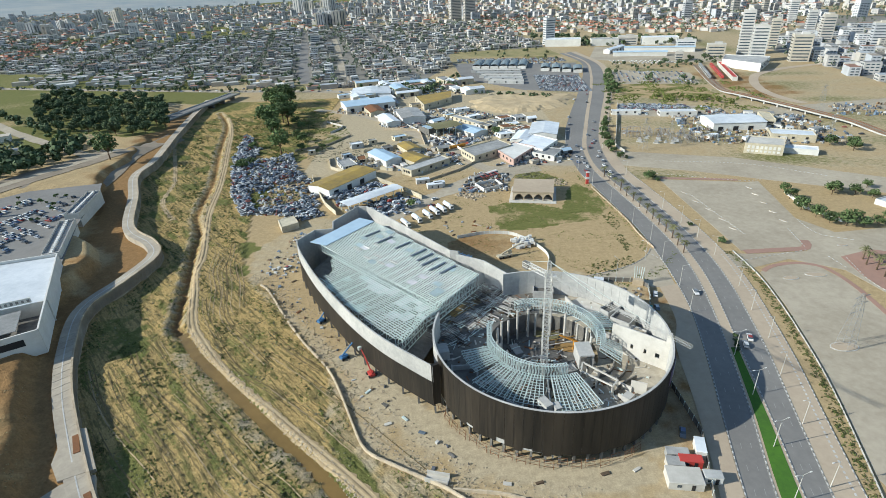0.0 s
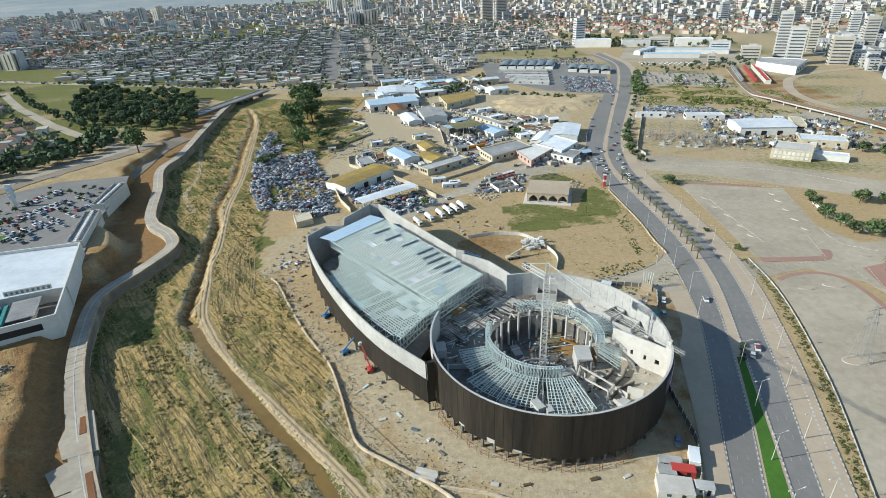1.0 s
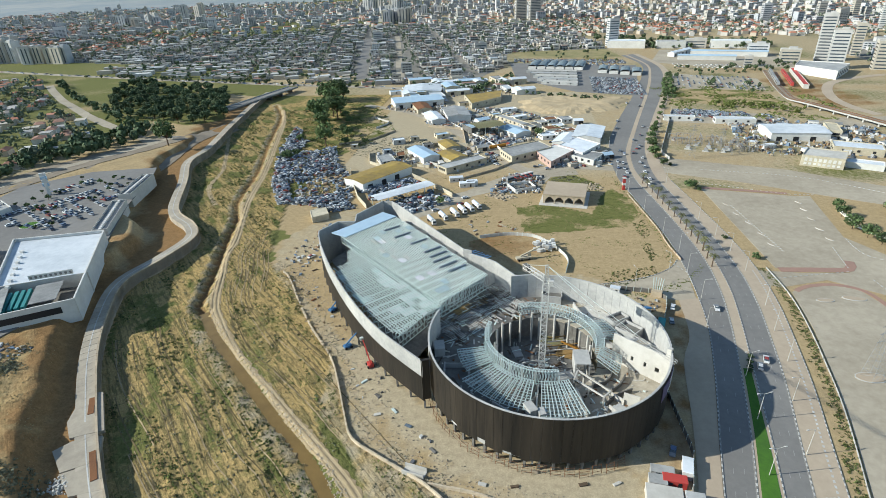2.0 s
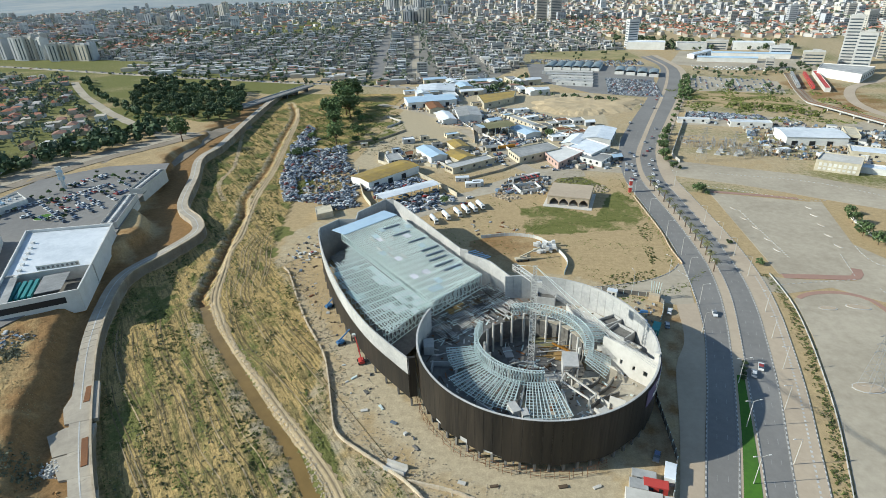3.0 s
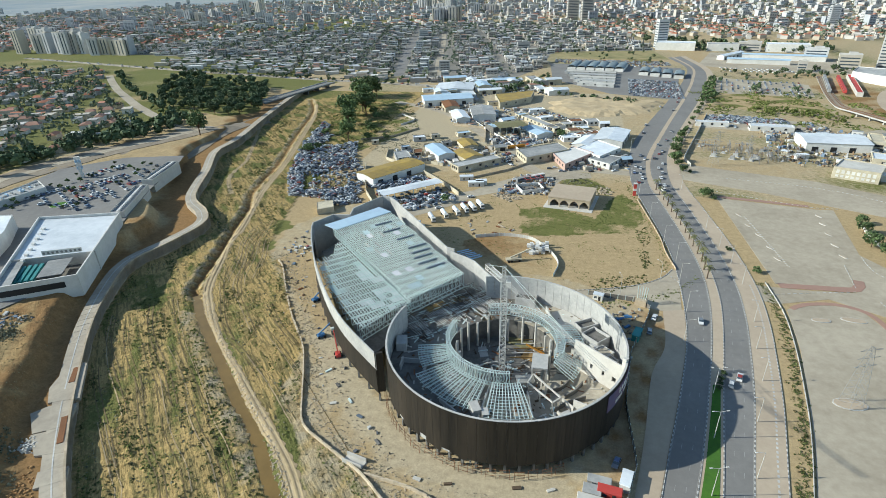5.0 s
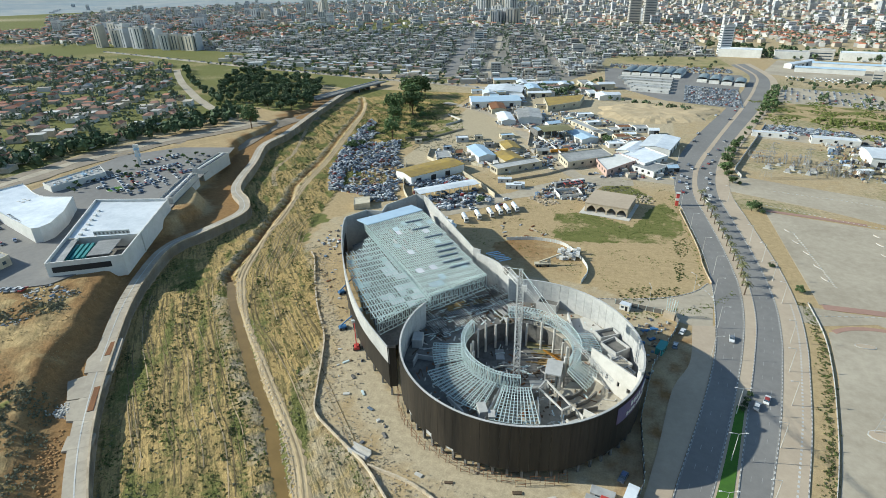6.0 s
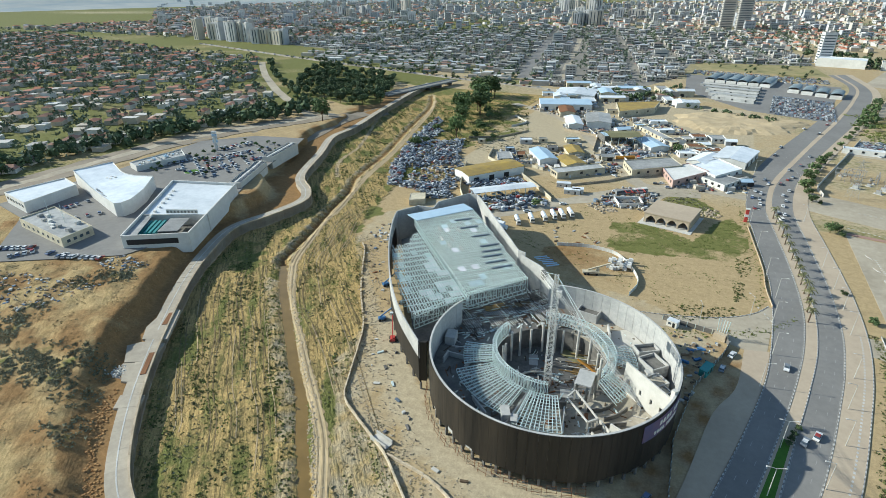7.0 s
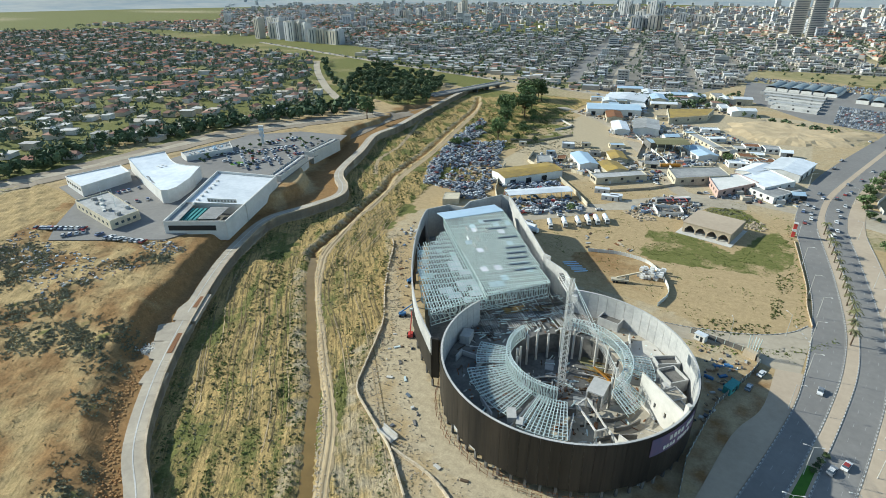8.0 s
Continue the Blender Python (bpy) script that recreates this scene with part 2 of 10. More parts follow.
TEAL = material("teal_paint", (0.05, 0.26, 0.26), (0.05, 0.2, 0.2), rough=0.6)
BARK = material("bark", (0.13, 0.09, 0.06), (0.08, 0.06, 0.04), rough=1.0)
LEAF = material("leaf_green", (0.10, 0.145, 0.055), (0.065, 0.10, 0.04), rough=0.85, grain=0.5, patch=0.05, vary=0.3, island=0.3)
LEAF_DARK = material("pine_green", (0.10, 0.135, 0.065), (0.06, 0.092, 0.046), rough=0.85, grain=0.4, patch=0.05, vary=0.25, island=0.35)
# lighter, greyer leaf for far trees: distance haze mixed into the colour
FAR_LEAF = material("hazed_far_leaf", (0.145, 0.175, 0.12), (0.095, 0.125, 0.085), rough=0.95, grain=0.1, patch=0.01, island=0.35)
LEAF_OLIVE = material("scrub_green", (0.175, 0.20, 0.058), (0.105, 0.135, 0.036), rough=0.95, grain=0.3, patch=0.03, island=0.4)
SHRUB_GREY = material("grey_green_shrub", (0.25, 0.24, 0.155), (0.14, 0.14, 0.09), rough=0.95, grain=0.3, patch=0.04, island=0.35)
DRY_STONE = material("dusty_rubble", (0.42, 0.355, 0.265), (0.31, 0.26, 0.19), rough=0.95, grain=0.8, island=0.25)
PYLON_GREY = material("grey_pylon_steel", (0.36, 0.36, 0.35), (0.28, 0.28, 0.27), rough=0.6, metal=0.2, grain=0.6)
SHRUB_DARK = material("dark_olive_shrub", (0.125, 0.14, 0.048), (0.065, 0.082, 0.026), rough=0.95, grain=0.3, patch=0.03, island=0.45)
STRAW = material("dry_scrub", (0.34, 0.27, 0.145), (0.24, 0.19, 0.10), rough=1.0, grain=0.3, patch=0.05, island=0.4)
TYRE = material("rubber", (0.03, 0.03, 0.03), (0.04, 0.04, 0.04), rough=0.9)
CAR_PAINT = palette("car_paint", [(0.7, 0.7, 0.7), (0.75, 0.75, 0.75), (0.3, 0.32, 0.34), (0.06, 0.06, 0.07), (0.55, 0.56, 0.58), (0.12, 0.16, 0.28), (0.72, 0.72, 0.7), (0.5, 0.5, 0.5), (0.2, 0.22, 0.25), (0.3, 0.05, 0.045)], rough=0.3, by="object")
SCRAP_PAINT = palette("scrap_paint", [(0.55, 0.58, 0.6), (0.3, 0.34, 0.4), (0.08, 0.09, 0.11), (0.14, 0.19, 0.28), (0.62, 0.63, 0.64), (0.05, 0.05, 0.06), (0.25, 0.27, 0.3), (0.5, 0.53, 0.57), (0.36, 0.4, 0.46), (0.1, 0.12, 0.16), (0.2, 0.23, 0.27), (0.44, 0.46, 0.48), (0.07, 0.08, 0.09), (0.66, 0.67, 0.67), (0.16, 0.17, 0.19), (0.26, 0.07, 0.05)], rough=0.4)
ROOF_TONES = palette("mixed_roofs", [(0.50, 0.49, 0.46), (0.36, 0.35, 0.33), (0.24, 0.24, 0.24), (0.42, 0.45, 0.48), (0.64, 0.63, 0.61), (0.33, 0.29, 0.24), (0.30, 0.17, 0.12), (0.28, 0.27, 0.24), (0.45, 0.42, 0.36)], rough=0.8)
TILE_TONES = palette("clay_tile_roofs", [(0.42, 0.17, 0.10), (0.36, 0.15, 0.10), (0.45, 0.21, 0.14), (0.44, 0.38, 0.33), (0.40, 0.18, 0.12), (0.48, 0.45, 0.42), (0.35, 0.17, 0.12)], rough=0.9)
WALL_TONES = palette("mixed_walls", [(0.52, 0.49, 0.45), (0.42, 0.39, 0.35), (0.62, 0.60, 0.57), (0.36, 0.35, 0.33), (0.50, 0.44, 0.36)], rough=0.9)
TOWER_TONES = palette("tower_walls", [(0.58, 0.57, 0.56), (0.48, 0.47, 0.46), (0.52, 0.49, 0.44), (0.44, 0.46, 0.49), (0.62, 0.62, 0.63)], rough=0.85)
# ---- lines of the plan ----
WALL_LINE = spline([(-20, 36), (-41, 52), (-59, 62), (-78, 79), (-95, 98), (-112, 120), (-129, 144), (-142, 168), (-151, 193), (-146, 215), (-143, 240), (-153, 257),
                    (-174, 277), (-196, 326), (-216, 368), (-219, 404), (-236, 480), (-252, 560), (-266, 640)], 3)
PROM_LEFT = offset(WALL_LINE, 6.3)
CHANNEL = spline([(0, 62), (-10, 74), (-17, 82), (-28, 95), (-39, 108), (-49, 117), (-61, 129), (-76, 144), (-94, 162), (-107, 178)], 3)
DITCH = spline([(-107, 178), (-112, 183), (-120, 211), (-130, 244), (-139, 276), (-149, 298), (-155.5, 326), (-163, 364), (-184, 434), (-210, 528), (-238, 586)], 3)
TRACK = spline([(6, 62), (-7, 77), (-22, 97), (-41, 115), (-57, 130), (-78, 149), (-97, 172), (-106, 186), (-114.5, 209), (-121.5, 227), (-125, 246), (-134, 274), (-144, 306), (-152.5, 346),
                (-162.5, 384), (-177, 434), (-198, 505), (-220, 560)], 3)
LOOP_PATH = spline([(-239, 477), (-220, 432), (-203, 394), (-190, 362), (-186, 344), (-183, 329), (-174, 312), (-162, 296)], 3)
SITE_WALL = spline([(12, 88), (4.8, 94), (-2, 99.6), (-17, 108), (-26, 114), (-31, 124), (-37, 138), (-44, 152), (-58, 171), (-70, 190), (-83, 211), (-96, 222), (-104, 248), (-114, 290)], 3)
W_LEFT = spline([(62, 40), (69, 66), (75, 94), (82, 121), (90, 150), (97, 180), (100, 205), (101.5, 232), (101, 262), (96, 312), (92.5, 350), (95, 396), (103, 446), (124, 519), (157, 624), (188, 733), (207, 829), (197, 927)], 5)
M_LEFT = spline([(70, 40), (77, 66), (83, 94), (92, 125), (101, 160), (107, 187), (111, 212), (112.5, 240), (110, 280), (106, 318), (103, 345), (104, 372), (109, 410), (124, 466), (142, 530), (168, 620), (196, 730), (213, 826), (204, 930)], 5)
M_RIGHT = spline([(77, 40), (84, 66), (90, 94), (96, 119), (104, 155), (110, 182), (115, 210), (116.5, 240), (114.5, 278), (110, 322), (107, 350), (107, 372), (112, 408), (127, 465), (145, 529), (171, 619), (199, 729), (216, 826), (207, 932)], 5)
E_RIGHT = spline([(84, 40), (91, 66), (97, 93), (104, 120), (112, 150), (118, 178), (122, 200), (124.5, 226), (124, 262), (120, 312), (117, 350), (120, 391), (129, 437), (152, 514), (180, 603), (207, 700), (226, 812), (218, 940)], 5)
WALK_EAST = offset(E_RIGHT, -8.0)
FENCE_EAST = spline([(92, 40), (104, 78), (112, 101), (123, 135), (129, 159), (134, 183), (137, 205), (137, 228)], 4)


SITE_WAY = spline([(-84, 230), (-74, 214), (-60, 190), (-46, 168), (-37, 157), (-22, 138), (-8, 123), (3, 114), (13, 108), (24, 104), (34, 101), (52, 104)], 3)
BANK_TRACK = spline([(-230, 60), (-177, 74), (-173, 86), (-172, 98), (-172, 112), (-172, 124)], 3)
GROVE = [(-396, 528), (-498, 681), (-497, 740), (-427, 690), (-386, 692), (-338, 664), (-296, 595), (-276, 545), (-258, 506), (-262, 484), (-278, 470), (-317, 490), (-350, 503), (-368, 505)]
BELTS = ([(-152, 65), (-132, 83), (-114, 89), (-103, 88), (-101, 79), (-119, 68), (-139, 59)], [(-109, 75), (-99, 80), (-92, 74), (-98, 69)], [(-95, 61), (-90, 68), (-80, 61), (-86, 58)], [(-67, 44), (-63, 49), (-54, 45), (-52, 40), (-57, 36)],
         [(-171, 72), (-161, 88), (-162, 102), (-154, 96), (-147, 77), (-158, 67)], [(-165, 108), (-163, 124), (-151, 136), (-142, 130), (-157, 114)], [(-240, 86), (-219, 105), (-198, 102), (-182, 98), (-184, 77), (-210, 70)])
MALL_YARD = [(-150, 166), (-180, 228), (-200, 274), (-214, 320), (-226, 344), (-268, 334), (-300, 304), (-294, 225), (-300, 150), (-262, 144), (-234, 120), (-216, 108), (-190, 124), (-166, 138), (-160, 154)]


def wall_x(y):
    q = np.array(WALL_LINE)
    return np.interp(y, q[:, 1], q[:, 0])


def prom_x(y):
    q = np.array(PROM_LEFT)
    q = q[np.argsort(q[:, 1])]
    return np.interp(y, q[:, 1], q[:, 0])


def prom_z(y):
    """Level of the promenade."""
    return np.interp(y, [60, 140, 175, 420, 640], [3.6, 4.2, 5.0, 5.0, 4.4])


def smooth(a, b, x):
    t = np.clip((x - a) / (b - a), 0, 1)
    return t * t * (3 - 2 * t)


def waves(x, y, size, seed):
    """Cheap smooth unevenness, about -1 to 1."""
    r = np.random.RandomState(seed)
    out = np.zeros(np.shape(x))
    for k in range(7):
        a = r.uniform(0, 2 * math.pi)
        f = 2 * math.pi / (size * r.uniform(0.5, 1.6))
        out = out + np.sin(f * (x * math.cos(a) + y * math.sin(a)) + r.uniform(0, 7))
    return out / 3.2


def height(x, y):
    """The ground: a dry river bed, a higher bank on its west, a cut between bank and promenade."""
    x, y = np.asarray(x, float), np.asarray(y, float)
    near = 1 - smooth(560, 640, y)
    west = smooth(1.5, -1.5, x - (wall_x(y) + prom_x(y)) / 2)
    cut = np.interp(y, [40, 100, 130, 150, 165, 185, 205, 225, 245, 262, 285, 330, 360], [8, 9, 8, 6, 4, 9, 16, 22, 28, 30, 22, 20, 18]) + 2.0 * waves(x, y, 30, 3)
    back = prom_x(y) - x
    plateau = smooth(cut - 2.5, cut + np.interp(y, [60, 100, 150, 175], [14, 8, 5, 2.0]), back)
    top = np.interp(y, [0, 55, 72, 96, 350, 420, 520, 640], [6.2, 6.2, 7.0, 9.5, 9.5, 8, 5.5, 3])
    base = prom_z(y) - 0.7 - 2.4 * smooth(178, 205, y) * smooth(350, 320, y)
    h = west * (base + (top - base) * plateau + 0.3 * waves(x, y, 24, 5) * plateau) * near
    bed = (1 - west) * near
    rough = smooth(-12, 6, distance_to(SITE_WALL, x, y)) * (x < np.interp(y, [q[1] for q in SITE_WALL], [q[0] for q in SITE_WALL]))
    h = h + bed * rough * (0.30 * waves(x, y, 9, 7) + 0.3 * waves(x, y, 35, 8) + 0.22 * waves(x * 0.75 + y * 0.66, (y * 0.75 - x * 0.66) * 0.2, 5, 9))
    level = smooth(2.2, 6.0, distance_to(TRACK, x, y))
    h = np.where(west < 0.5, h * level, h)
    h = np.where(inside(MALL_YARD, x, y), np.minimum(h, 9.2), h)
    h = h + 0.45 * west * near * plateau * waves(x, y, 9, 41) * (y < 150) * ~inside(MALL_YARD, x, y)
    h = h - bed * 1.4 * (1 - smooth(1.3, 3.1, distance_to(CHANNEL, x, y))) - bed * np.interp(y, [250, 330], [2.4, 1.3]) * (1 - smooth(0.9, 3.0, distance_to(DITCH, x, y) + 0.5 * waves(x, y, 7, 17)))
    h = h + bed * 0.35 * (1 - smooth(0.5, 2.4, np.abs(distance_to(DITCH, x, y) - 4.0))) * (0.6 + waves(x, y, 6, 19))
    return h


def axis(lo, hi, step, far):
    a = list(np.arange(lo, hi + step, step))
    d, x = step, hi
    while x < far:
        d *= 1.25
        x += d
        a.append(min(x, far))
    d, x = step, lo
    while x > -far:
        d *= 1.25
        x -= d
        a.insert(0, max(x, -far))
    return np.array(a)


def ground_tones(x, y):
    """Weights of green growth, brown earth and grey gravel."""
    n1, n2, n3 = waves(x, y, 30, 11), waves(x, y, 12, 12), waves(x, y, 90, 13)
    wx = wall_x(y)
    bed = (x > wx) & (x < np.interp(y, [q[1] for q in SITE_WALL], [q[0] for q in SITE_WALL])) & (y < 640)
    along = distance_to(CHANNEL, x, y)
    west_side = (x < np.interp(y, [q[1] for q in CHANNEL], [q[0] for q in CHANNEL])) & (y < 180)
    streak = waves(x * 0.82 + y * 0.57, (y * 0.82 - x * 0.57) * 0.12, 9, 21)
    green = np.where(bed, 0.24 + 0.12 * west_side + 0.16 * n1 + 0.30 * streak + 0.16 * (1 - smooth(3, 16, along)) + 0.24 * smooth(210, 330, y) * (0.6 + n1), 0.08 + 0.06 * n3)
    for cx, cy, r, g in ((-122, 168, 9, 1.0), (-128, 178, 8, .8), (-104, 252, 9, 1.0), (-98, 228, 6, .9), (-137, 212, 9, .5), (-183, 352, 30, .4), (-235, 620, 40, .6), (-140, 186, 9, .6)):
        green = np.maximum(green, g * (1 - smooth(0.35 * r, r, np.hypot(x - cx, (y - cy) * 0.7) + 2.5 * n2)))
    meadow = inside([(24.6, 296), (43.2, 302.7), (68.4, 288.6), (77, 318), (85.5, 329.8), (92.7, 311.4), (94.1, 286.7), (84.1, 270.6), (70, 268), (54.1, 263.6), (38.1, 261), (29, 263)], x, y) | inside([(45, 347), (63, 358), (80, 335), (77, 324), (66, 329), (52, 330)], x, y)
    green = np.where(meadow, 0.68 + 0.2 * n1 + 0.12 * n2, green)
    scrub = inside([(-165, 395), (-190, 520), (-150, 610), (-110, 520), (-80, 470), (-110, 400)], x, y)
    green = np.where(scrub, 0.5 + 0.4 * n1, green)
    river = inside([(-262, 640), (-250, 700), (-380, 765), (-680, 900), (-1150, 1010), (-1500, 1000), (-1130, 880), (-700, 815), (-400, 690), (-290, 640)], x, y)
    green = np.where(river, 0.75 + 0.3 * n3, green)
    back = prom_x(y) - x
    brown = np.where((back > -3) & (back < 40) & (y < 620), 0.85 * (1 - smooth(10, 26 + 14 * (y > 150), back + 6 * n1)), 0)
    brown = np.maximum(brown, np.where((back >= 6) & (back < 130) & (y < 150), 0.46 + 0.35 * n1, 0))
    lot = inside([(0, 250), (20, 262), (60, 258), (92, 262), (100, 238), (92, 222), (60, 208), (30, 205), (5, 225)], x, y)
    brown = np.maximum(brown, np.where(lot, 0.16 + 0.3 * n3, 0))
    brown = np.maximum(brown, 0.5 * (1 - smooth(2, 6, np.hypot(x - 104, y - 190))))
    site = np.hypot(x - SITE[0], y - SITE[1])
    gravel = 0.75 * (1 - smooth(48, 66, site + 4 * n2)) + 0.6 * inside([(-88, 214), (-40, 160), (-10, 120), (-20, 112), (-60, 176), (-92, 216), (-100, 250), (-76, 290), (-50, 280)], x, y)
    gravel = np.maximum(gravel, 0.95 * smooth(330, 390, y) * (x > -100) + 0.12 * n3)
    way = distance_to(SITE_WAY, x, y)
    gravel = np.where(site < 75, np.where(way < 4.5, 0.95, 0.55 + 0.25 * n2), gravel)
    strip = inside([(58, 112), (80, 108), (90, 130), (98, 168), (100, 196), (84, 200), (70, 184), (73, 150)], x, y)
    brown = np.where(strip, 0.42 + 0.25 * n2, brown)
    flank = (along < 7.5) & (along > 1.5) & (x < np.interp(y, [q[1] for q in CHANNEL], [q[0] for q in CHANNEL])) & (y < 165)
    gravel = np.where(flank, 0.45 + 0.3 * n2, gravel)
    cut = distance_to(DITCH, x, y)
    green = np.where(cut < 5.0, 0.22 + 0.25 * n2, green)
    brown = np.where(cut < 1.7, 0.75, brown)
    gravel = np.where((cut >= 1.7) & (cut < 5.0), 0.55 + 0.3 * n2, gravel)
    green = np.where(flank, 0.15 + 0.2 * n2, green)
    brown = np.where(distance_to(BANK_TRACK, x, y) < 2.6, 0, brown)
    for belt in BELTS:
        b_in = inside(belt, x, y)
        green = np.where(b_in, 0.25 + 0.3 * n2, green)
    shade_grass = inside(GROVE, x, y)
    green = np.where(shade_grass, 0.75 + 0.2 * n1, green)
    town = (y > 640) | (x < -310) | ((y > 330) & (x > 100)) | (x > 260)
    gravel = np.where(town & ~river, 0.5 + 0.25 * n3, gravel)
    green = np.where(town & ~river & ~shade_grass, 0.34 + 0.2 * n3 + 0.36 * (x < -330), green)
    fields = (x < -1150) & (y < 930 + (-1150 - x) * 0.78) & (np.hypot(x, y) > 2200)
    n4 = waves(x, y, 700, 14)
    green = np.where(fields, 0.8 + 0.3 * n4, green)
    gravel = np.where(fields, 0.5 - 0.3 * n4, gravel)
    grass = inside([(205, 670), (290, 625), (290, 568), (224, 560), (196, 587)], x, y) | inside([(34, 1005), (83, 1108), (168, 1053), (184, 858), (98, 887), (44, 930)], x, y)
    green = np.where(grass, 0.42 + 0.3 * n1, green)
    gravel = np.where(grass, 0.1, gravel)
    brown = np.where(inside([(310, 700), (372, 716), (372, 560), (318, 540)], x, y), 0.6 + 0.3 * n1, brown)
    return [np.clip(a, 0, 1) for a in (green, brown, gravel, np.where(bed, 1.0, np.where((back > 8) & (back < 190) & (y < 150), 0.4, 0.0)))]


def ground_material():
    m = bpy.data.materials.new("dry_ground")
    m.use_nodes = True
    t = m.node_tree
    n, l = t.nodes, t.links
    bsdf = n["Principled BSDF"]
    bsdf.inputs["Roughness"].default_value = 1.0
    bsdf.inputs["Specular IOR Level"].default_value = 0.1
    geo = n.new("ShaderNodeNewGeometry")
    zone = n.new("ShaderNodeAttribute")
    zone.attribute_name = "soil"
    split = n.new("ShaderNodeSeparateColor")
    l.new(zone.outputs["Color"], split.inputs["Color"])

    def noise_at(scale, detail=6, rough=0.6):
        k = n.new("ShaderNodeTexNoise")
        k.inputs["Scale"].default_value, k.inputs["Detail"].default_value, k.inputs["Roughness"].default_value = scale, detail, rough
        l.new(geo.outputs["Position"], k.inputs["Vector"])
        return k.outputs["Fac"]

    def blend(fac, a, b):
        k = n.new("ShaderNodeMix")
        k.data_type = "RGBA"
        for value, socket in ((fac, "Factor"), (a, "A"), (b, "B")):
            if isinstance(value, tuple):
                k.inputs[socket].default_value = (*value, 1)
            else:
                l.new(value, k.inputs[socket])
        return k.outputs["Result"]

    def threshold(weight, grain, spread=0.35):
        """Breaks a smooth weight up into patches."""
        a = n.new("ShaderNodeMath")
        a.operation = "ADD"
        l.new(weight, a.inputs[0])
        l.new(grain, a.inputs[1])
        r = n.new("ShaderNodeMapRange")
        r.inputs["From Min"].default_value, r.inputs["From Max"].default_value = 1.0 - spread / 2, 1.0 + spread / 2
        l.new(a.outputs[0], r.inputs["Value"])
        return r.outputs["Result"]

    fine, mid, wide = noise_at(1.1), noise_at(0.16), noise_at(0.03, 3)
    base = blend(fine, (0.47, 0.355, 0.20), (0.29, 0.215, 0.12))
    base = blend(mid, base, (0.42, 0.315, 0.175))
    gravel = blend(fine, (0.49, 0.41, 0.28), (0.37, 0.305, 0.205))
    earth = blend(fine, (0.33, 0.20, 0.09), (0.185, 0.11, 0.05))
    green = blend(noise_at(2.2, 8, 0.75), (0.22, 0.205, 0.075), (0.085, 0.105, 0.03))
    spin = n.new("ShaderNodeMapping")
    spin.inputs["Rotation"].default_value = (0, 0, radians(-43))
    l.new(geo.outputs["Position"], spin.inputs["Vector"])
    turn = n.new("ShaderNodeMapping")
    turn.inputs["Scale"].default_value = (1.0, 0.09, 1.0)
    l.new(spin.outputs["Vector"], turn.inputs["Vector"])
    furrow = n.new("ShaderNodeTexNoise")
    furrow.inputs["Scale"].default_value, furrow.inputs["Detail"].default_value, furrow.inputs["Roughness"].default_value = 0.8, 5, 0.62
    l.new(turn.outputs["Vector"], furrow.inputs["Vector"])
    lines = n.new("ShaderNodeMapRange")
    lines.inputs["From Min"].default_value, lines.inputs["From Max"].default_value = 0.50, 0.57
    lines.inputs["To Max"].default_value = 0.85
    l.new(furrow.outputs["Fac"], lines.inputs["Value"])
    only = n.new("ShaderNodeMath")
    only.operation = "MULTIPLY"
    l.new(lines.outputs["Result"], only.inputs[0])
    l.new(zone.outputs["Alpha"], only.inputs[1])
    base = blend(zone.outputs["Alpha"], base, blend(fine, (0.50, 0.36, 0.155), (0.34, 0.24, 0.10)))
    base = blend(only.outputs[0], base, blend(fine, (0.235, 0.185, 0.085), (0.15, 0.13, 0.052)))
    clods = n.new("ShaderNodeMapRange")
    clods.inputs["From Min"].default_value, clods.inputs["From Max"].default_value = 0.53, 0.62
    clods.inputs["To Max"].default_value = 0.42
    l.new(noise_at(0.55, 9, 0.72), clods.inputs["Value"])
    held = n.new("ShaderNodeMath")
    held.operation = "MULTIPLY"
    l.new(clods.outputs["Result"], held.inputs[0])
    l.new(zone.outputs["Alpha"], held.inputs[1])
    base = blend(held.outputs[0], base, (0.185, 0.15, 0.075))
    c = blend(threshold(split.outputs["Blue"], mid, 0.6), base, gravel)
    c = blend(threshold(split.outputs["Green"], mid, 0.5), c, earth)
    c = blend(threshold(split.outputs["Red"], noise_at(0.33, 8, 0.72), 0.3), c, green)
    span = n.new("ShaderNodeMapRange")
    span.inputs["From Min"].default_value, span.inputs["From Max"].default_value = 0.32, 0.68
    span.inputs["To Min"].default_value, span.inputs["To Max"].default_value = 0.72, 1.22
    l.new(noise_at(0.42, 12, 0.8), span.inputs["Value"])
    tone = n.new("ShaderNodeMix")
    tone.data_type, tone.blend_type = "RGBA", "MULTIPLY"
    tone.inputs["Factor"].default_value = 1
    l.new(c, tone.inputs["A"])
    l.new(span.outputs["Result"], tone.inputs["B"])
    speck = n.new("ShaderNodeMapRange")
    speck.inputs["From Min"].default_value, speck.inputs["From Max"].default_value = 0.3, 0.7
    for socket, calm, rough_ in (("To Min", 0.82, 0.66), ("To Max", 1.16, 1.28)):
        span_ = n.new("ShaderNodeMapRange")
        span_.inputs["To Min"].default_value, span_.inputs["To Max"].default_value = calm, rough_
        l.new(zone.outputs["Alpha"], span_.inputs["Value"])
        l.new(span_.outputs["Result"], speck.inputs[socket])
    l.new(noise_at(1.9, 6, 0.78), speck.inputs["Value"])
    dots = n.new("ShaderNodeMix")
    dots.data_type, dots.blend_type = "RGBA", "MULTIPLY"
    dots.inputs["Factor"].default_value = 1
    l.new(tone.outputs["Result"], dots.inputs["A"])
    l.new(speck.outputs["Result"], dots.inputs["B"])
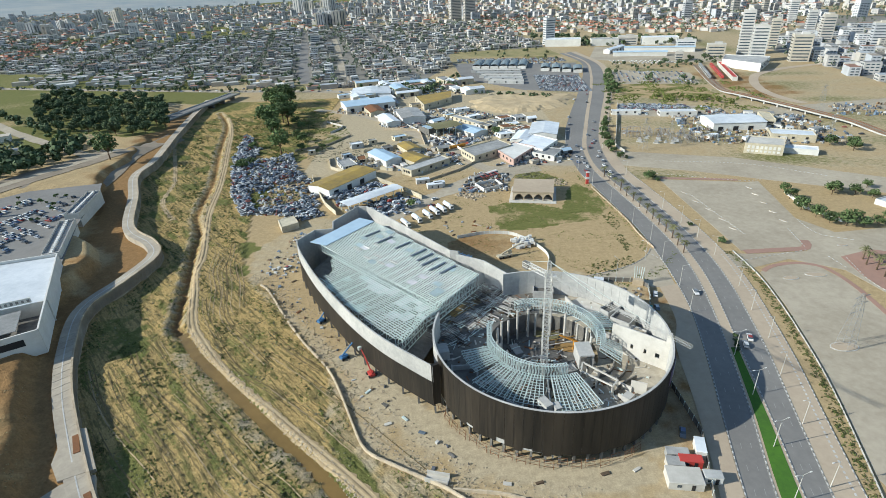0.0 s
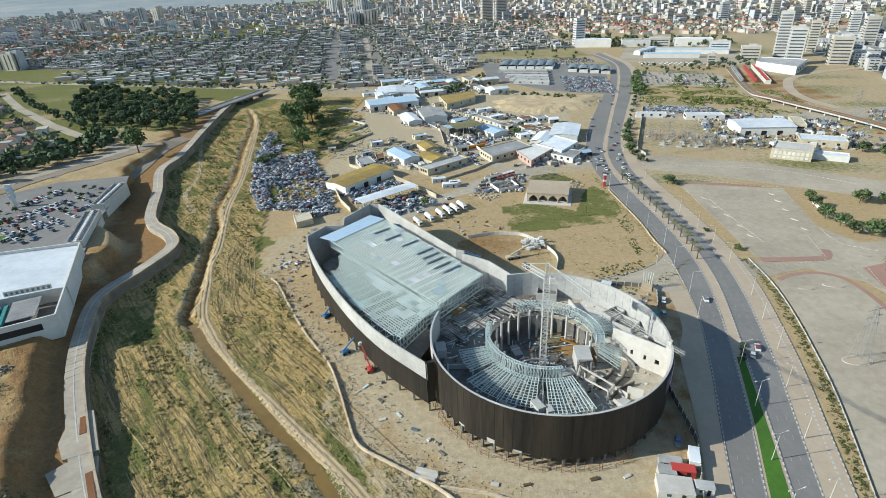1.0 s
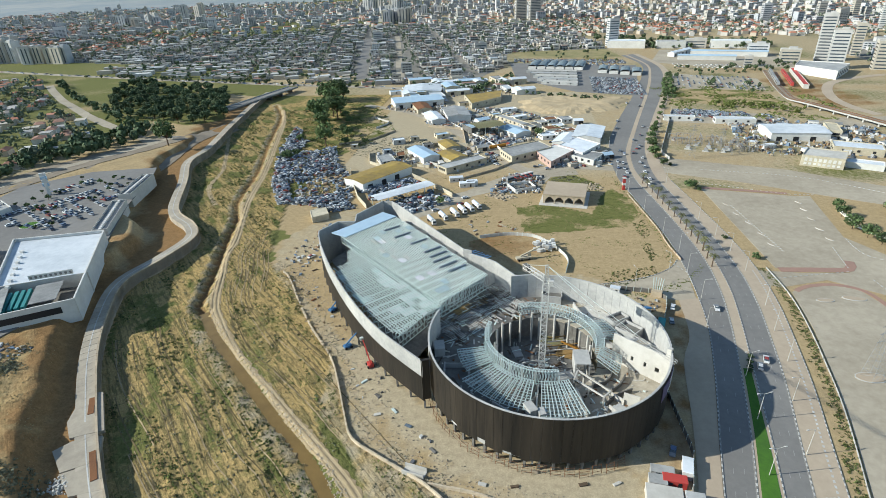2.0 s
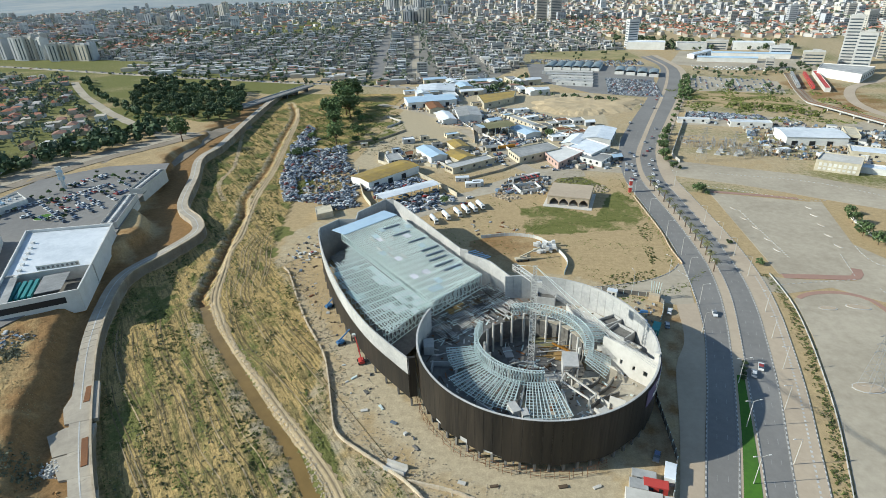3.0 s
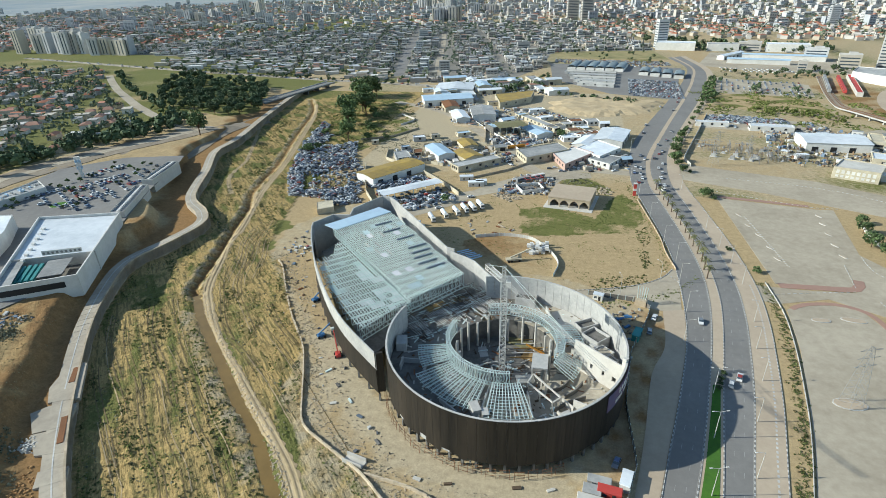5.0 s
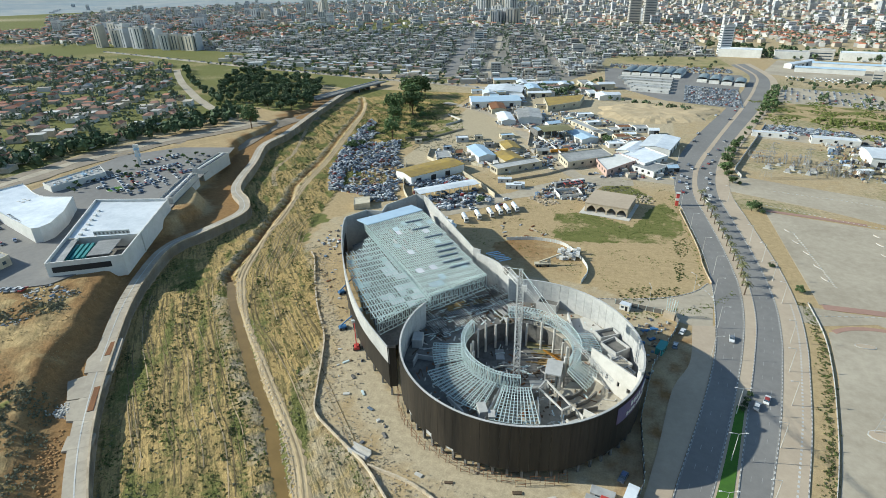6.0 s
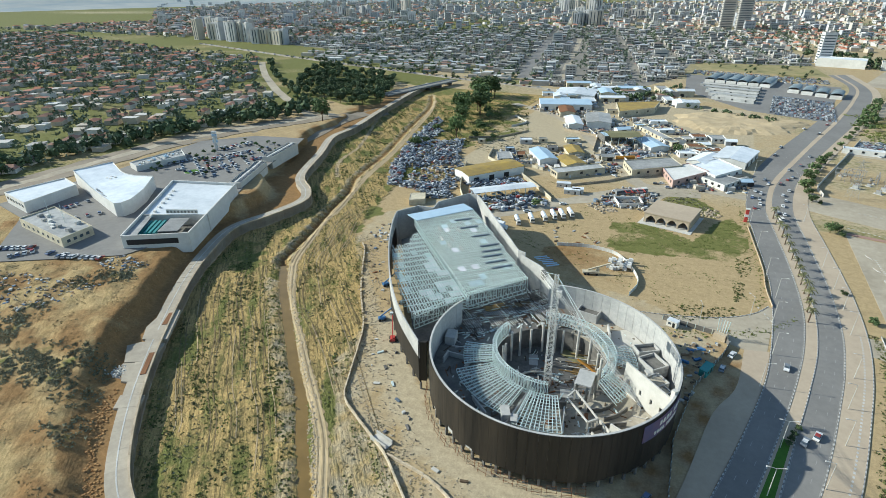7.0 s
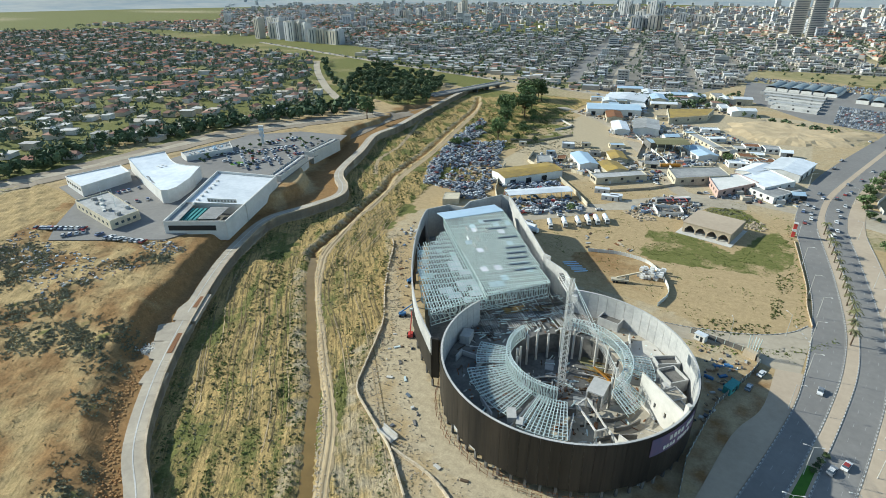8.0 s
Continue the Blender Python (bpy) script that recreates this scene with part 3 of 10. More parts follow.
    l.new(dots.outputs["Result"], bsdf.inputs["Base Color"])
    bump = n.new("ShaderNodeBump")
    bump.inputs["Strength"].default_value, bump.inputs["Distance"].default_value = 1.0, 0.6
    ridge = n.new("ShaderNodeMath")
    ridge.operation = "MULTIPLY_ADD"
    l.new(furrow.outputs["Fac"], ridge.inputs[0])
    l.new(zone.outputs["Alpha"], ridge.inputs[1])
    calm_ = n.new("ShaderNodeMapRange")
    calm_.inputs["To Min"].default_value, calm_.inputs["To Max"].default_value = 0.22, 0.75
    l.new(zone.outputs["Alpha"], calm_.inputs["Value"])
    lumps = n.new("ShaderNodeMath")
    lumps.operation = "MULTIPLY"
    l.new(noise_at(0.7, 8, 0.65), lumps.inputs[0])
    l.new(calm_.outputs["Result"], lumps.inputs[1])
    l.new(lumps.outputs[0], ridge.inputs[2])
    l.new(ridge.outputs[0], bump.inputs["Height"])
    l.new(bump.outputs["Normal"], bsdf.inputs["Normal"])
    return m


GRID_X, GRID_Y = axis(-330, 290, 1.8, 6500), axis(28, 640, 1.8, 6500)
GRID_Z = height(*np.meshgrid(GRID_X, GRID_Y))


def lay(x, y):
    """The level of the ground sheet at one or many places."""
    x, y = np.asarray(x, float), np.asarray(y, float)
    i = np.clip(np.searchsorted(GRID_X, x) - 1, 0, len(GRID_X) - 2)
    j = np.clip(np.searchsorted(GRID_Y, y) - 1, 0, len(GRID_Y) - 2)
    u, v = (x - GRID_X[i]) / (GRID_X[i + 1] - GRID_X[i]), (y - GRID_Y[j]) / (GRID_Y[j + 1] - GRID_Y[j])
    return (1 - v) * ((1 - u) * GRID_Z[j, i] + u * GRID_Z[j, i + 1]) + v * ((1 - u) * GRID_Z[j + 1, i] + u * GRID_Z[j + 1, i + 1])


def build_ground():
    xs, ys = GRID_X, GRID_Y
    gx, gy = np.meshgrid(xs, ys)
    x, y = gx.ravel(), gy.ravel()
    z = GRID_Z.ravel()
    nx, ny = len(xs), len(ys)
    me = bpy.data.meshes.new("ground")
    i = np.arange(nx * ny).reshape(ny, nx)
    quads = np.stack([i[:-1, :-1], i[:-1, 1:], i[1:, 1:], i[1:, :-1]], -1).reshape(-1, 4)
    me.vertices.add(len(x))
    me.vertices.foreach_set("co", np.stack([x, y, z], -1).ravel())
    me.loops.add(quads.size)
    me.loops.foreach_set("vertex_index", quads.ravel())
    me.polygons.add(len(quads))
    me.polygons.foreach_set("loop_start", np.arange(0, quads.size, 4))
    me.update(calc_edges=True)
    tone = me.color_attributes.new("soil", "FLOAT_COLOR", "POINT")
    g, b, p, f = ground_tones(x, y)
    tone.data.foreach_set("color", np.stack([g, b, p, f], -1).ravel())
    me.polygons.foreach_set("use_smooth", [True] * len(quads))
    me.materials.append(ground_material())
    tagged(new("ground", me), "dry sandy ground with scrub, bare earth and gravel", "ground", kind="structure")


build_ground()


def sheet(name, left, right, z, mat, label, category, count=None):
    n = count or int(max(length_of(left), length_of(right)) / 4) + 2
    b = Build()
    b.ribbon(resample(left, n), resample(right, n), z)
    return single(name, b, mat, label, category, kind="structure")


def area(name, outline, z, mat, label, category):
    b = Build()
    b.prism(outline, z - 0.3, z)
    return single(name, b, mat, label, category, kind="structure")


# ---- water, tracks, roads ----
sheet("water", offset(CHANNEL, 2.0), offset(CHANNEL, -2.0), -0.8, WATER, "muddy brown water standing in a narrow channel", "water")


def over(dz):
    return lambda x, y: float(lay(x, y)) + dz




def rutted(name, line, width, label, dz=0.06):
    """A dirt track with two worn wheel ruts, a raised middle and ragged edges."""
    pts = resample(line, int(length_of(line) / 1.2))
    rag = random.Random(len(pts))
    b = Build()
    cols = [(-1.0, 0.02), (-0.72, 0.10), (-0.5, -0.02), (-0.3, 0.0), (-0.1, 0.13), (0.1, 0.13), (0.3, 0.0), (0.5, -0.02), (0.72, 0.10), (1.0, 0.02)]
    sides = [offset(pts, width * u) for u, _ in cols]
    for i in range(len(pts)):
        for k, (u, lift) in enumerate(cols):
            x, y = sides[k][i]
            if k in (0, len(cols) - 1):
                x, y = x + rag.gauss(0, 0.3), y + rag.gauss(0, 0.3)
            b.v.append((x, y, float(lay(x, y)) + dz + lift + rag.gauss(0, 0.015)))
    m = len(cols)
    for i in range(len(pts) - 1):
        for k in range(m - 1):
            b.f.append((i * m + k, i * m + k + 1, i * m + m + k + 1, i * m + m + k))
            b.m.append(1 if k in (2, 6) else 0)
    return single(name, b, [DIRT, DIRT_PALE], label, "track", kind="structure")


rutted("dirt_track", TRACK, 2.1, "rutted sandy dirt track along the river bed")
marks = Build()
rm = random.Random(19)
site_x = lambda y: float(np.interp(y, [p[1] for p in SITE_WALL], [p[0] for p in SITE_WALL]))
for base, lo_y, hi_y, gaps in ((TRACK, 72, 260, [-5.2, -7.5, -10, -12.4, -15, -17.2, -20, -23]), (CHANNEL, 66, 176, [9, 13, 18, 21, 27, 33, 38])):
    for d in gaps:
        line = [p for p in offset(base, d) if lo_y < p[1] < hi_y]
        for _ in range(2):
            i0 = rm.randrange(0, max(1, len(line) - 14))
            run = line[i0:i0 + rm.randrange(12, 34)]
            run = [(x + 0.7 * math.sin(0.31 * i + d), y + 0.7 * math.cos(0.23 * i)) for i, (x, y) in enumerate(run) if wall_x(y) + 4 < x < site_x(y) - 2]
            if len(run) < 6:
                continue
            run = resample(run, int(length_of(run) / 1.0) + 2)
            for off in (-0.85, 0.85):
                w = rm.uniform(0.1, 0.2)
                marks.ribbon(offset(run, off + w), offset(run, off - w), over(0.1), rm.choice([0, 1, 1]))
single("wheel_marks", marks, [DIRT, DIRT_DARK], "long wheel marks pressed into the dry earth", "wheel marks", kind="stuff")
rutted("loop_path", LOOP_PATH, 1.5, "faint sandy path winding through the river bed")
sheet("road_west", W_LEFT, M_LEFT, 0.10, ASPHALT, "worn grey asphalt carriageway with dashed lane lines", "road")
sheet("road_east", M_RIGHT, E_RIGHT, 0.10, ASPHALT, "worn grey asphalt carriageway with dashed lane lines", "road")
sheet("median", M_LEFT, M_RIGHT, 0.16, PAVING, "paved median strip between two carriageways", "median")
sheet("pavement_east", E_RIGHT, WALK_EAST, 0.18, PAVING, "sandy paved walkway beside the road", "pavement")
pw_road = [p for p in W_LEFT if 92 < p[1] < 200]
sheet("pavement_west", spline([(68, 92), (72, 108), (76.6, 128.8), (82, 157.5), (88.5, 174), (91, 198)], 4), offset(pw_road, 0.3), 0.14, PAVING, "sandy paved walk between the site hoarding and the road", "pavement", 40)
lawn_l, lawn_r = [q for q in M_LEFT if q[1] < 158], [q for q in M_RIGHT if q[1] < 158]
sheet("lawn", offset(lawn_l, -0.9), offset(lawn_r, 0.9), 0.24, LAWN, "bright green watered lawn on the median", "lawn", 40)
# ---- the round hall under construction ----
def ccw_pts(pts):
    cx, cy = sum(p[0] for p in pts) / len(pts), sum(p[1] for p in pts) / len(pts)
    return sorted(pts, key=lambda p: math.atan2(p[1] - cy, p[0] - cx))


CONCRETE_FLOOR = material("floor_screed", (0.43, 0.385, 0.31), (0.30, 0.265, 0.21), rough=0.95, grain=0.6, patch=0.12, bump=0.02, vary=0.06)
MOSS = material("weathered_plywood", (0.20, 0.19, 0.10), (0.14, 0.13, 0.07), rough=0.95, grain=0.8)
ORANGE_WOOD = material("yellow_plywood", (0.36, 0.24, 0.09), (0.27, 0.17, 0.07), rough=0.9, grain=0.8)
SLATE = material("slate_blue_sheet", (0.13, 0.17, 0.21), (0.10, 0.13, 0.17), rough=0.5, grain=0.6)
BANNER = material("banner_print", (0.10, 0.09, 0.17), (0.16, 0.10, 0.16), rough=0.6, grain=0.25, patch=0.15)


def on_circle(a, r, c=SITE):
    return c[0] + r * math.cos(radians(a)), c[1] + r * math.sin(radians(a))


def arc_block(a0, a1, r0, r1, z0, z1, steps=2, c=SITE):
    angles = [a0 + (a1 - a0) * i / steps for i in range(steps + 1)]
    return [on_circle(a, r1, c) for a in angles] + [on_circle(a, r0, c) for a in reversed(angles)], z0, z1


hall = thing("round_hall", 0, 0, 0, label="round concrete hall under construction with dark cladding, open on top", category="building")
RING = (32.0, 150.0)
DECK = 9.0

# outer wall: concrete panels, those on the south standing on columns
a = 100.0
wall_angles = list(np.arange(162.0, 464.0, 5.0))
for a in wall_angles:
    south = 196 < a < 372
    b = Build().prism(*arc_block(a + 0.06, a + 4.94, R_WALL - 0.55, R_WALL, 3.6 if south else 0.0, RIM - 0.15))
    part("wall_panel", b, CONCRETE, hall)
cap = Build()
cap.curb([on_circle(a, R_WALL - 0.28) for a in np.arange(162.0, 467.1, 2.5)], 0.6, RIM - 0.15, RIM)
part("wall_coping", cap, CONCRETE, hall, "pale concrete coping round the rim")
for a in np.arange(197.5, 372, 4.0):
    jag = random.uniform(0, 1) ** 2 * (3.4 if a < 258 else 1.0)
    b = Build().prism(*arc_block(a + 0.04, a + 3.96, R_WALL + 0.1, R_WALL + 0.22, 2.6 + jag, RIM - 0.05, 3))
    part("cladding_sheet", b, CLADDING, hall, "dark brown cladding sheet")
for a in np.arange(199, 372, 6.0):
    x, y = on_circle(a, R_WALL - 0.5)
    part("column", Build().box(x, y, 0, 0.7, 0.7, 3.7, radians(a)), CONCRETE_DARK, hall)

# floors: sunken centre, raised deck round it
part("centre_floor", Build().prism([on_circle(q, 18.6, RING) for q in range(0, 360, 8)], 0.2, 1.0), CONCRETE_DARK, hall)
LOW = 6.0


def to_wall(k):
    """Distance from the ring's centre to the outer wall at an angle."""
    d = Vector((math.cos(radians(k)), math.sin(radians(k))))
    o = Vector(RING) - Vector(SITE)
    bq = o.dot(d)
    return -bq + math.sqrt(bq * bq - o.length_squared + (R_WALL - 0.6) ** 2)


for q in range(-180, 180, 6):
    if 106 < q < 118:
        continue
    # shaded deck sectors get the dark concrete: the rim's shade is in the colour
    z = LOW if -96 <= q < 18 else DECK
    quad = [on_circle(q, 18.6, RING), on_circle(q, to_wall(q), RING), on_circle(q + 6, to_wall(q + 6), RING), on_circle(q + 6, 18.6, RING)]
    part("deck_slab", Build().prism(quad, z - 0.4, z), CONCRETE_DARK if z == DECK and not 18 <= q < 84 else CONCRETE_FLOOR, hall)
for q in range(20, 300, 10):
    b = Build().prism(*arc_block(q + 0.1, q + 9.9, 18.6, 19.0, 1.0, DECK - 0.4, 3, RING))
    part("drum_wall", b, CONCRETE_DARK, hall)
for q0, q1, r0, r1 in ((-96, -96, 19, 0), (18, 18, 19, 0)):
    b = Build()
    wall_between_pts = [on_circle(q0, 18.8, RING), on_circle(q0, to_wall(q0) - 0.2, RING)]
    d = (Vector(wall_between_pts[1]) - Vector(wall_between_pts[0])).normalized()
    nr = Vector((-d.y, d.x)) * 0.2
    b.prism([tuple(Vector(wall_between_pts[0]) - nr), tuple(Vector(wall_between_pts[1]) - nr), tuple(Vector(wall_between_pts[1]) + nr), tuple(Vector(wall_between_pts[0]) + nr)], 1.0, DECK + 1.0)
    part("cross_wall", b, CONCRETE, hall)

# columns of the rotunda and the ring truss on them
for q in list(range(100, 275, 16)) + list(range(-30, 100, 20)):
    x, y = on_circle(q, 15.8, RING)
    b = Build().tube((x, y, 1.0), (x, y, 13.2 if q % 3 else 11.0), 0.42, 0.42, 10)
    part("round_column", b, CONCRETE_PALE, hall)


def ring_truss(a0, a1, r0, r1, z0, z1, step=4.0):
    b = Build()
    prev = None
    n = int(round((a1 - a0) / step))
    for i in range(n + 1):
        q = a0 + (a1 - a0) * i / n
        p = [(*on_circle(q, r, RING), z) for r in (r0, r1) for z in (z0, z1)]
        for i0, i1 in ((0, 1), (2, 3), (0, 2), (1, 3)):
            b.beam(p[i0], p[i1], 0.13)
        if prev:
            for k in range(4):
                b.beam(prev[k], p[k], 0.18)
            b.beam(prev[0], p[1], 0.09)
            b.beam(prev[3], p[2], 0.09)
            b.beam(prev[1], p[3], 0.09)
        prev = p
    return b


part("ring_truss", ring_truss(160, 282, 18.1, 19.3, 10.2, 15.0, 3.0), STEEL, hall, "galvanised steel ring truss")
part("ring_truss", ring_truss(-16, 112, 17.6, 20.2, 11.8, 14.8, 3.4), STEEL, hall, "galvanised steel ring truss")


def fan_truss(a0, a1, r0, r1, z0, z1, across, along):
    """A sloping two-layer grid between two angles of the ring."""
    b = Build()
    grid = []
    for i in range(along + 1):
        u = i / along
        row = []
        for j in range(across + 1):
            q = a0 + (a1 - a0) * j / across
            x, y = on_circle(q, r0 + (r1 - r0) * u, RING)
            row.append((x, y, z0 + (z1 - z0) * u))
        grid.append(row)
    low = [[(x, y, z - 1.2) for x, y, z in row] for row in grid]
    for g, w, every in ((grid, 0.2, 1), (low, 0.14, 2)):
        for i in range(0, along + 1, every):
            for j in range(0, across + 1, every):
                if i < along:
                    b.beam(g[i][j], g[min(along, i + every)][j], w * 1.15)
                if j < across:
                    b.beam(g[i][j], g[i][min(across, j + every)], w * 0.62)
    for i in range(0, along + 1, 2):
        for j in range(0, across + 1, 2):
            b.beam(grid[i][j], low[i][j], 0.1)
    return b


for a0, a1, r0, r1, z0, z1, nx, ny in ((190, 213, 19.4, 28.8, 11.6, 11.2, 9, 9), (217, 260, 19.6, 32, 11.6, 10.8, 16, 11), (267, 291, 19.6, 33.5, 11.6, 10.5, 11, 12), (-26, -6, 18.8, 26, 13, 9.5, 7, 7), (10, 34, 20, 27, 13, 11.5, 8, 6)):
    part("roof_grid", fan_truss(a0, a1, r0, r1, z0, z1, nx, ny), STEEL, hall, "galvanised steel roof grid sloping out from the ring")

# straight concrete wall with openings, and stair cores
def wall_between(b, p, q, z0, z1, t):
    d = (Vector(q) - Vector(p)).normalized()
    n = Vector((-d.y, d.x)) * t / 2
    b.prism([tuple(Vector(p) - n), tuple(Vector(q) - n), tuple(Vector(q) + n), tuple(Vector(p) + n)], z0, z1)


inner_wall = Build()
p0, p1 = Vector((55.3, 149.8)), Vector((69.0, 138.4))
cuts = [(0.10, 0.16), (0.38, 0.43), (0.63, 0.68), (0.84, 0.92)]
last = 0.0
for u0, u1 in cuts:
    wall_between(inner_wall, p0.lerp(p1, last), p0.lerp(p1, u0), LOW, 16.8, 0.5)
    wall_between(inner_wall, p0.lerp(p1, u0), p0.lerp(p1, u1), LOW, 9.4, 0.5)
    wall_between(inner_wall, p0.lerp(p1, u0), p0.lerp(p1, u1), 11.2, 16.8, 0.5)
    last = u1
wall_between(inner_wall, p0.lerp(p1, last), p1, LOW, 16.8, 0.5)
part("inner_wall", inner_wall, CONCRETE_PALE, hall, "pale straight concrete wall with small openings")
part("end_pier", Build().box(69.6, 138.2, 3, 1.3, 1.3, 17.0, radians(-40)), CONCRETE_PALE, hall)


def stair_core(x, y, turn, sx, sy, z, h):
    core = Build()
    c, s = math.cos(turn), math.sin(turn)
    def at(a, b):
        return x + c * a - s * b, y + s * a + c * b
    for (a0, b0), (a1, b1) in (((-sx / 2, -sy / 2), (sx / 2, -sy / 2)), ((sx / 2, -sy / 2), (sx / 2, sy / 2)), ((sx / 2, sy / 2), (-sx / 2, sy / 2)), ((-sx / 2, sy / 2), (-sx / 2, -sy / 2))):
        wall_between(core, at(a0, b0), at(a1, b1), z, z + h, 0.35)
    return core


for x, y, turn, sx, sy, z, h in ((37.5, 182, -0.15, 7.5, 7, DECK, 3.4), (59.5, 166, 0.6, 7, 4, 8, 4.5), (62.5, 160, -0.75, 7, 6, 8, 4.2), (64.5, 152, -0.75, 5, 5, 8, 3.4), (66.5, 147.5, -0.75, 3.5, 4, 8, 3.6), (58.5, 157.5, -0.6, 5, 6, LOW, 2.6)):
    part("stair_core", stair_core(x, y, turn, sx, sy, z, h), CONCRETE, hall, "concrete stair core")
    part("core_slab", Build().box(x, y, z + h - 0.8 - 0.5 * (sx > 6.5), sx - 0.4, sy - 0.4, 0.3, turn), CONCRETE_DARK if sx > 5 else CONCRETE_FLOOR, hall, "dusty slab inside the core")
for x, y, turn, sx, sy, z, h, mat in ((62.8, 155.5, -0.75, 4, 3, 8, 3.0, CONCRETE), (56.5, 161.0, -0.6, 6, 7, 8, 0.5, MOSS), (46.5, 172, 0.3, 0.4, 9, DECK, 2.4, CONCRETE), (41, 188, 0.2, 1.2, 9, DECK, 1.2, CONCRETE_DARK)):
    part("block_wall", Build().box(x, y, z, sx, sy, h, turn), mat, hall)
# paler slab paints the sunlit part of the floor
part("block_wall", Build().prism([(44, 173), (52, 179), (58, 172), (55, 165.5), (49, 167)], DECK, DECK + 0.25), CONCRETE_PALE, hall, "floor screed, paler with sunlight put into its colour")

# concrete portal, ramps and frames on the lower floor
portal = Build()
wall_between(portal, (42.3, 139.8), (42.3, 147.6), LOW, LOW + 5.0, 0.5)
wall_between(portal, (46.8, 140.6), (46.8, 147.6), LOW, LOW + 5.0, 0.5)
portal.prism([(42, 140.2), (47.1, 140.2), (47.1, 147.7), (42, 147.7)], LOW + 4.6, LOW + 5.1)
part("concrete_portal", portal, CONCRETE, hall, "pale concrete portal with an open end")
frame_bars = [((41.3, 134.5), (42.8, 138.8)), ((42.8, 138.8), (51.5, 129.5)), ((41.3, 134.5), (49.2, 127.0)), ((49.2, 127.0), (51.5, 129.5))]
for p, q in frame_bars:
    part("frame_beam", Build().beam((*p, LOW + 3.6), (*q, LOW + 3.6), 0.45), CONCRETE_PALE, hall)
for p in ((41.3, 134.5), (42.8, 138.8), (45.3, 130.7), (47, 134.3), (49.2, 127.0), (51.5, 129.5)):
    part("frame_post", Build().box(p[0], p[1], LOW, 0.45, 0.45, 3.6), CONCRETE_PALE, hall)
for pts in ([(47.5, 135.0), (51.0, 136.5), (53.6, 140.0), (54.9, 146.0)], [(52.8, 133.2), (56, 136.5), (58.2, 140.6)], [(50, 127), (54, 131), (59, 134)]):
    line = spline(pts, 1.0)
    part("curved_ramp_wall", Build().curb(line, 0.4, LOW, LOW + 1.5), CONCRETE_DARK, hall)
    part("ramp_strip", Build().curb(offset(line, -1.1), 1.4, LOW, LOW + 0.08), STONE, hall)
for p, q, h in (((43.9, 120.5), (41.5, 131.0), 3.2), ((52, 131), (55.4, 127.6), 2.2), ((50.8, 126), (54, 122.5), 1.6), ((55.2, 128.3), (59.5, 126.5), 4.5), ((0.2, 138.1), (8.4, 138.6), 1.8), ((8.4, 138.6), (8.2, 133.4), 1.8), ((0.2, 138.1), (0.4, 133.8), 2.4), ((16, 122), (22, 117.5), 1.6)):
    b = Build()
    wall_between(b, p, q, LOW if p[0] > 40 else DECK, (LOW if p[0] > 40 else DECK) + h, 0.4)
    part("partition_wall", b, CONCRETE_PALE if p[0] > 20 else CONCRETE, hall)
for x, y, sx, sy, h, tr in ((27.2, 119.5, 2.6, 4.2, 2.6, 0.5), (30.3, 118.2, 2.0, 3.0, 2.2, 0.3), (53.4, 124.6, 3.2, 2.6, 2.0, 0.7), (-2.5, 146, 3.5, 5, 3.2, 0.2)):
    part("concrete_box", Build().box(x, y, LOW if x > 40 else DECK, sx, sy, h, tr), CONCRETE, hall)
# joists and formwork on the deck towards the wing
rnd = random.Random(17)
for i in range(46):
    v = i / 45
    c = Vector((-6, 160)).lerp(Vector((20, 184)), v)
    d = Vector((0.73, -0.68))
    l = rnd.uniform(6, 13)
    if 0.18 < v < 0.26 or 0.62 < v < 0.72:
        continue
    part("joist", Build().beam((*(c - d * 1), DECK + 0.35), (*(c + d * l), DECK + 0.35), 0.28), CONCRETE, hall)
for x, y, sx, sy, tr in ((-4.5, 161, 4, 7, 0.8), (13, 169, 4.5, 6, 0.8), (2, 154, 3, 5, 0.8)):
    part("floor_hatch", Build().box(x, y, DECK + 0.02, sx, sy, 0.06, tr), DARK, hall, "dark open shaft")
part("formwork_panel", Build().box(4, 172, DECK + 0.5, 9, 4, 0.15, 0.8), ORANGE_WOOD, hall, "yellow plywood formwork")
# formwork, braces and a yellow placing boom in the sunken centre
for x, y, sx, sy, tr, mat in ((36.5, 166, 9, 5, -0.4, MOSS), (42, 158, 8, 5, -0.3, ORANGE_WOOD), (28, 140, 5, 3, 0.2, CONCRETE_PALE), (40, 146, 6, 4, 0.3, CONCRETE_PALE), (24, 158, 3, 6, 0.3, CONCRETE)):
    part("formwork_panel", Build().box(x, y, 1.0, sx, sy, 0.3, tr), mat, hall)
for i in range(7):
    y = 154 + 2.6 * i
    part("timber_brace", Build().beam((34 + 0.4 * i, y, 3.2), (49 - 0.6 * i, y + 2.5, 3.4), 0.3), CONCRETE_PALE if i % 2 else ORANGE_WOOD, hall)
arc = [(*on_circle(q, 9.5, (31, 142)), 2.4) for q in range(80, 200, 10)]
b = Build()
for p, q in zip(arc[:-1], arc[1:]):
    b.beam(p, q, 0.5)
part("curved_beam", b, CONCRETE_PALE, hall)
boom = thing("placing_boom", 45, 156, 1.0, 20, "yellow concrete placing boom folded in the sunken centre", "placing boom")
part("pedestal", Build().box(0, 0, 0, 1.6, 1.6, 4.0, inset=0.2), ORANGE, boom)
part("arm", Build().beam((0, 0, 4), (-5, 3, 6.2), 0.5), ORANGE, boom)
part("fly_arm", Build().beam((-5, 3, 6.2), (1.5, 2.5, 2.6), 0.35), ORANGE, boom)
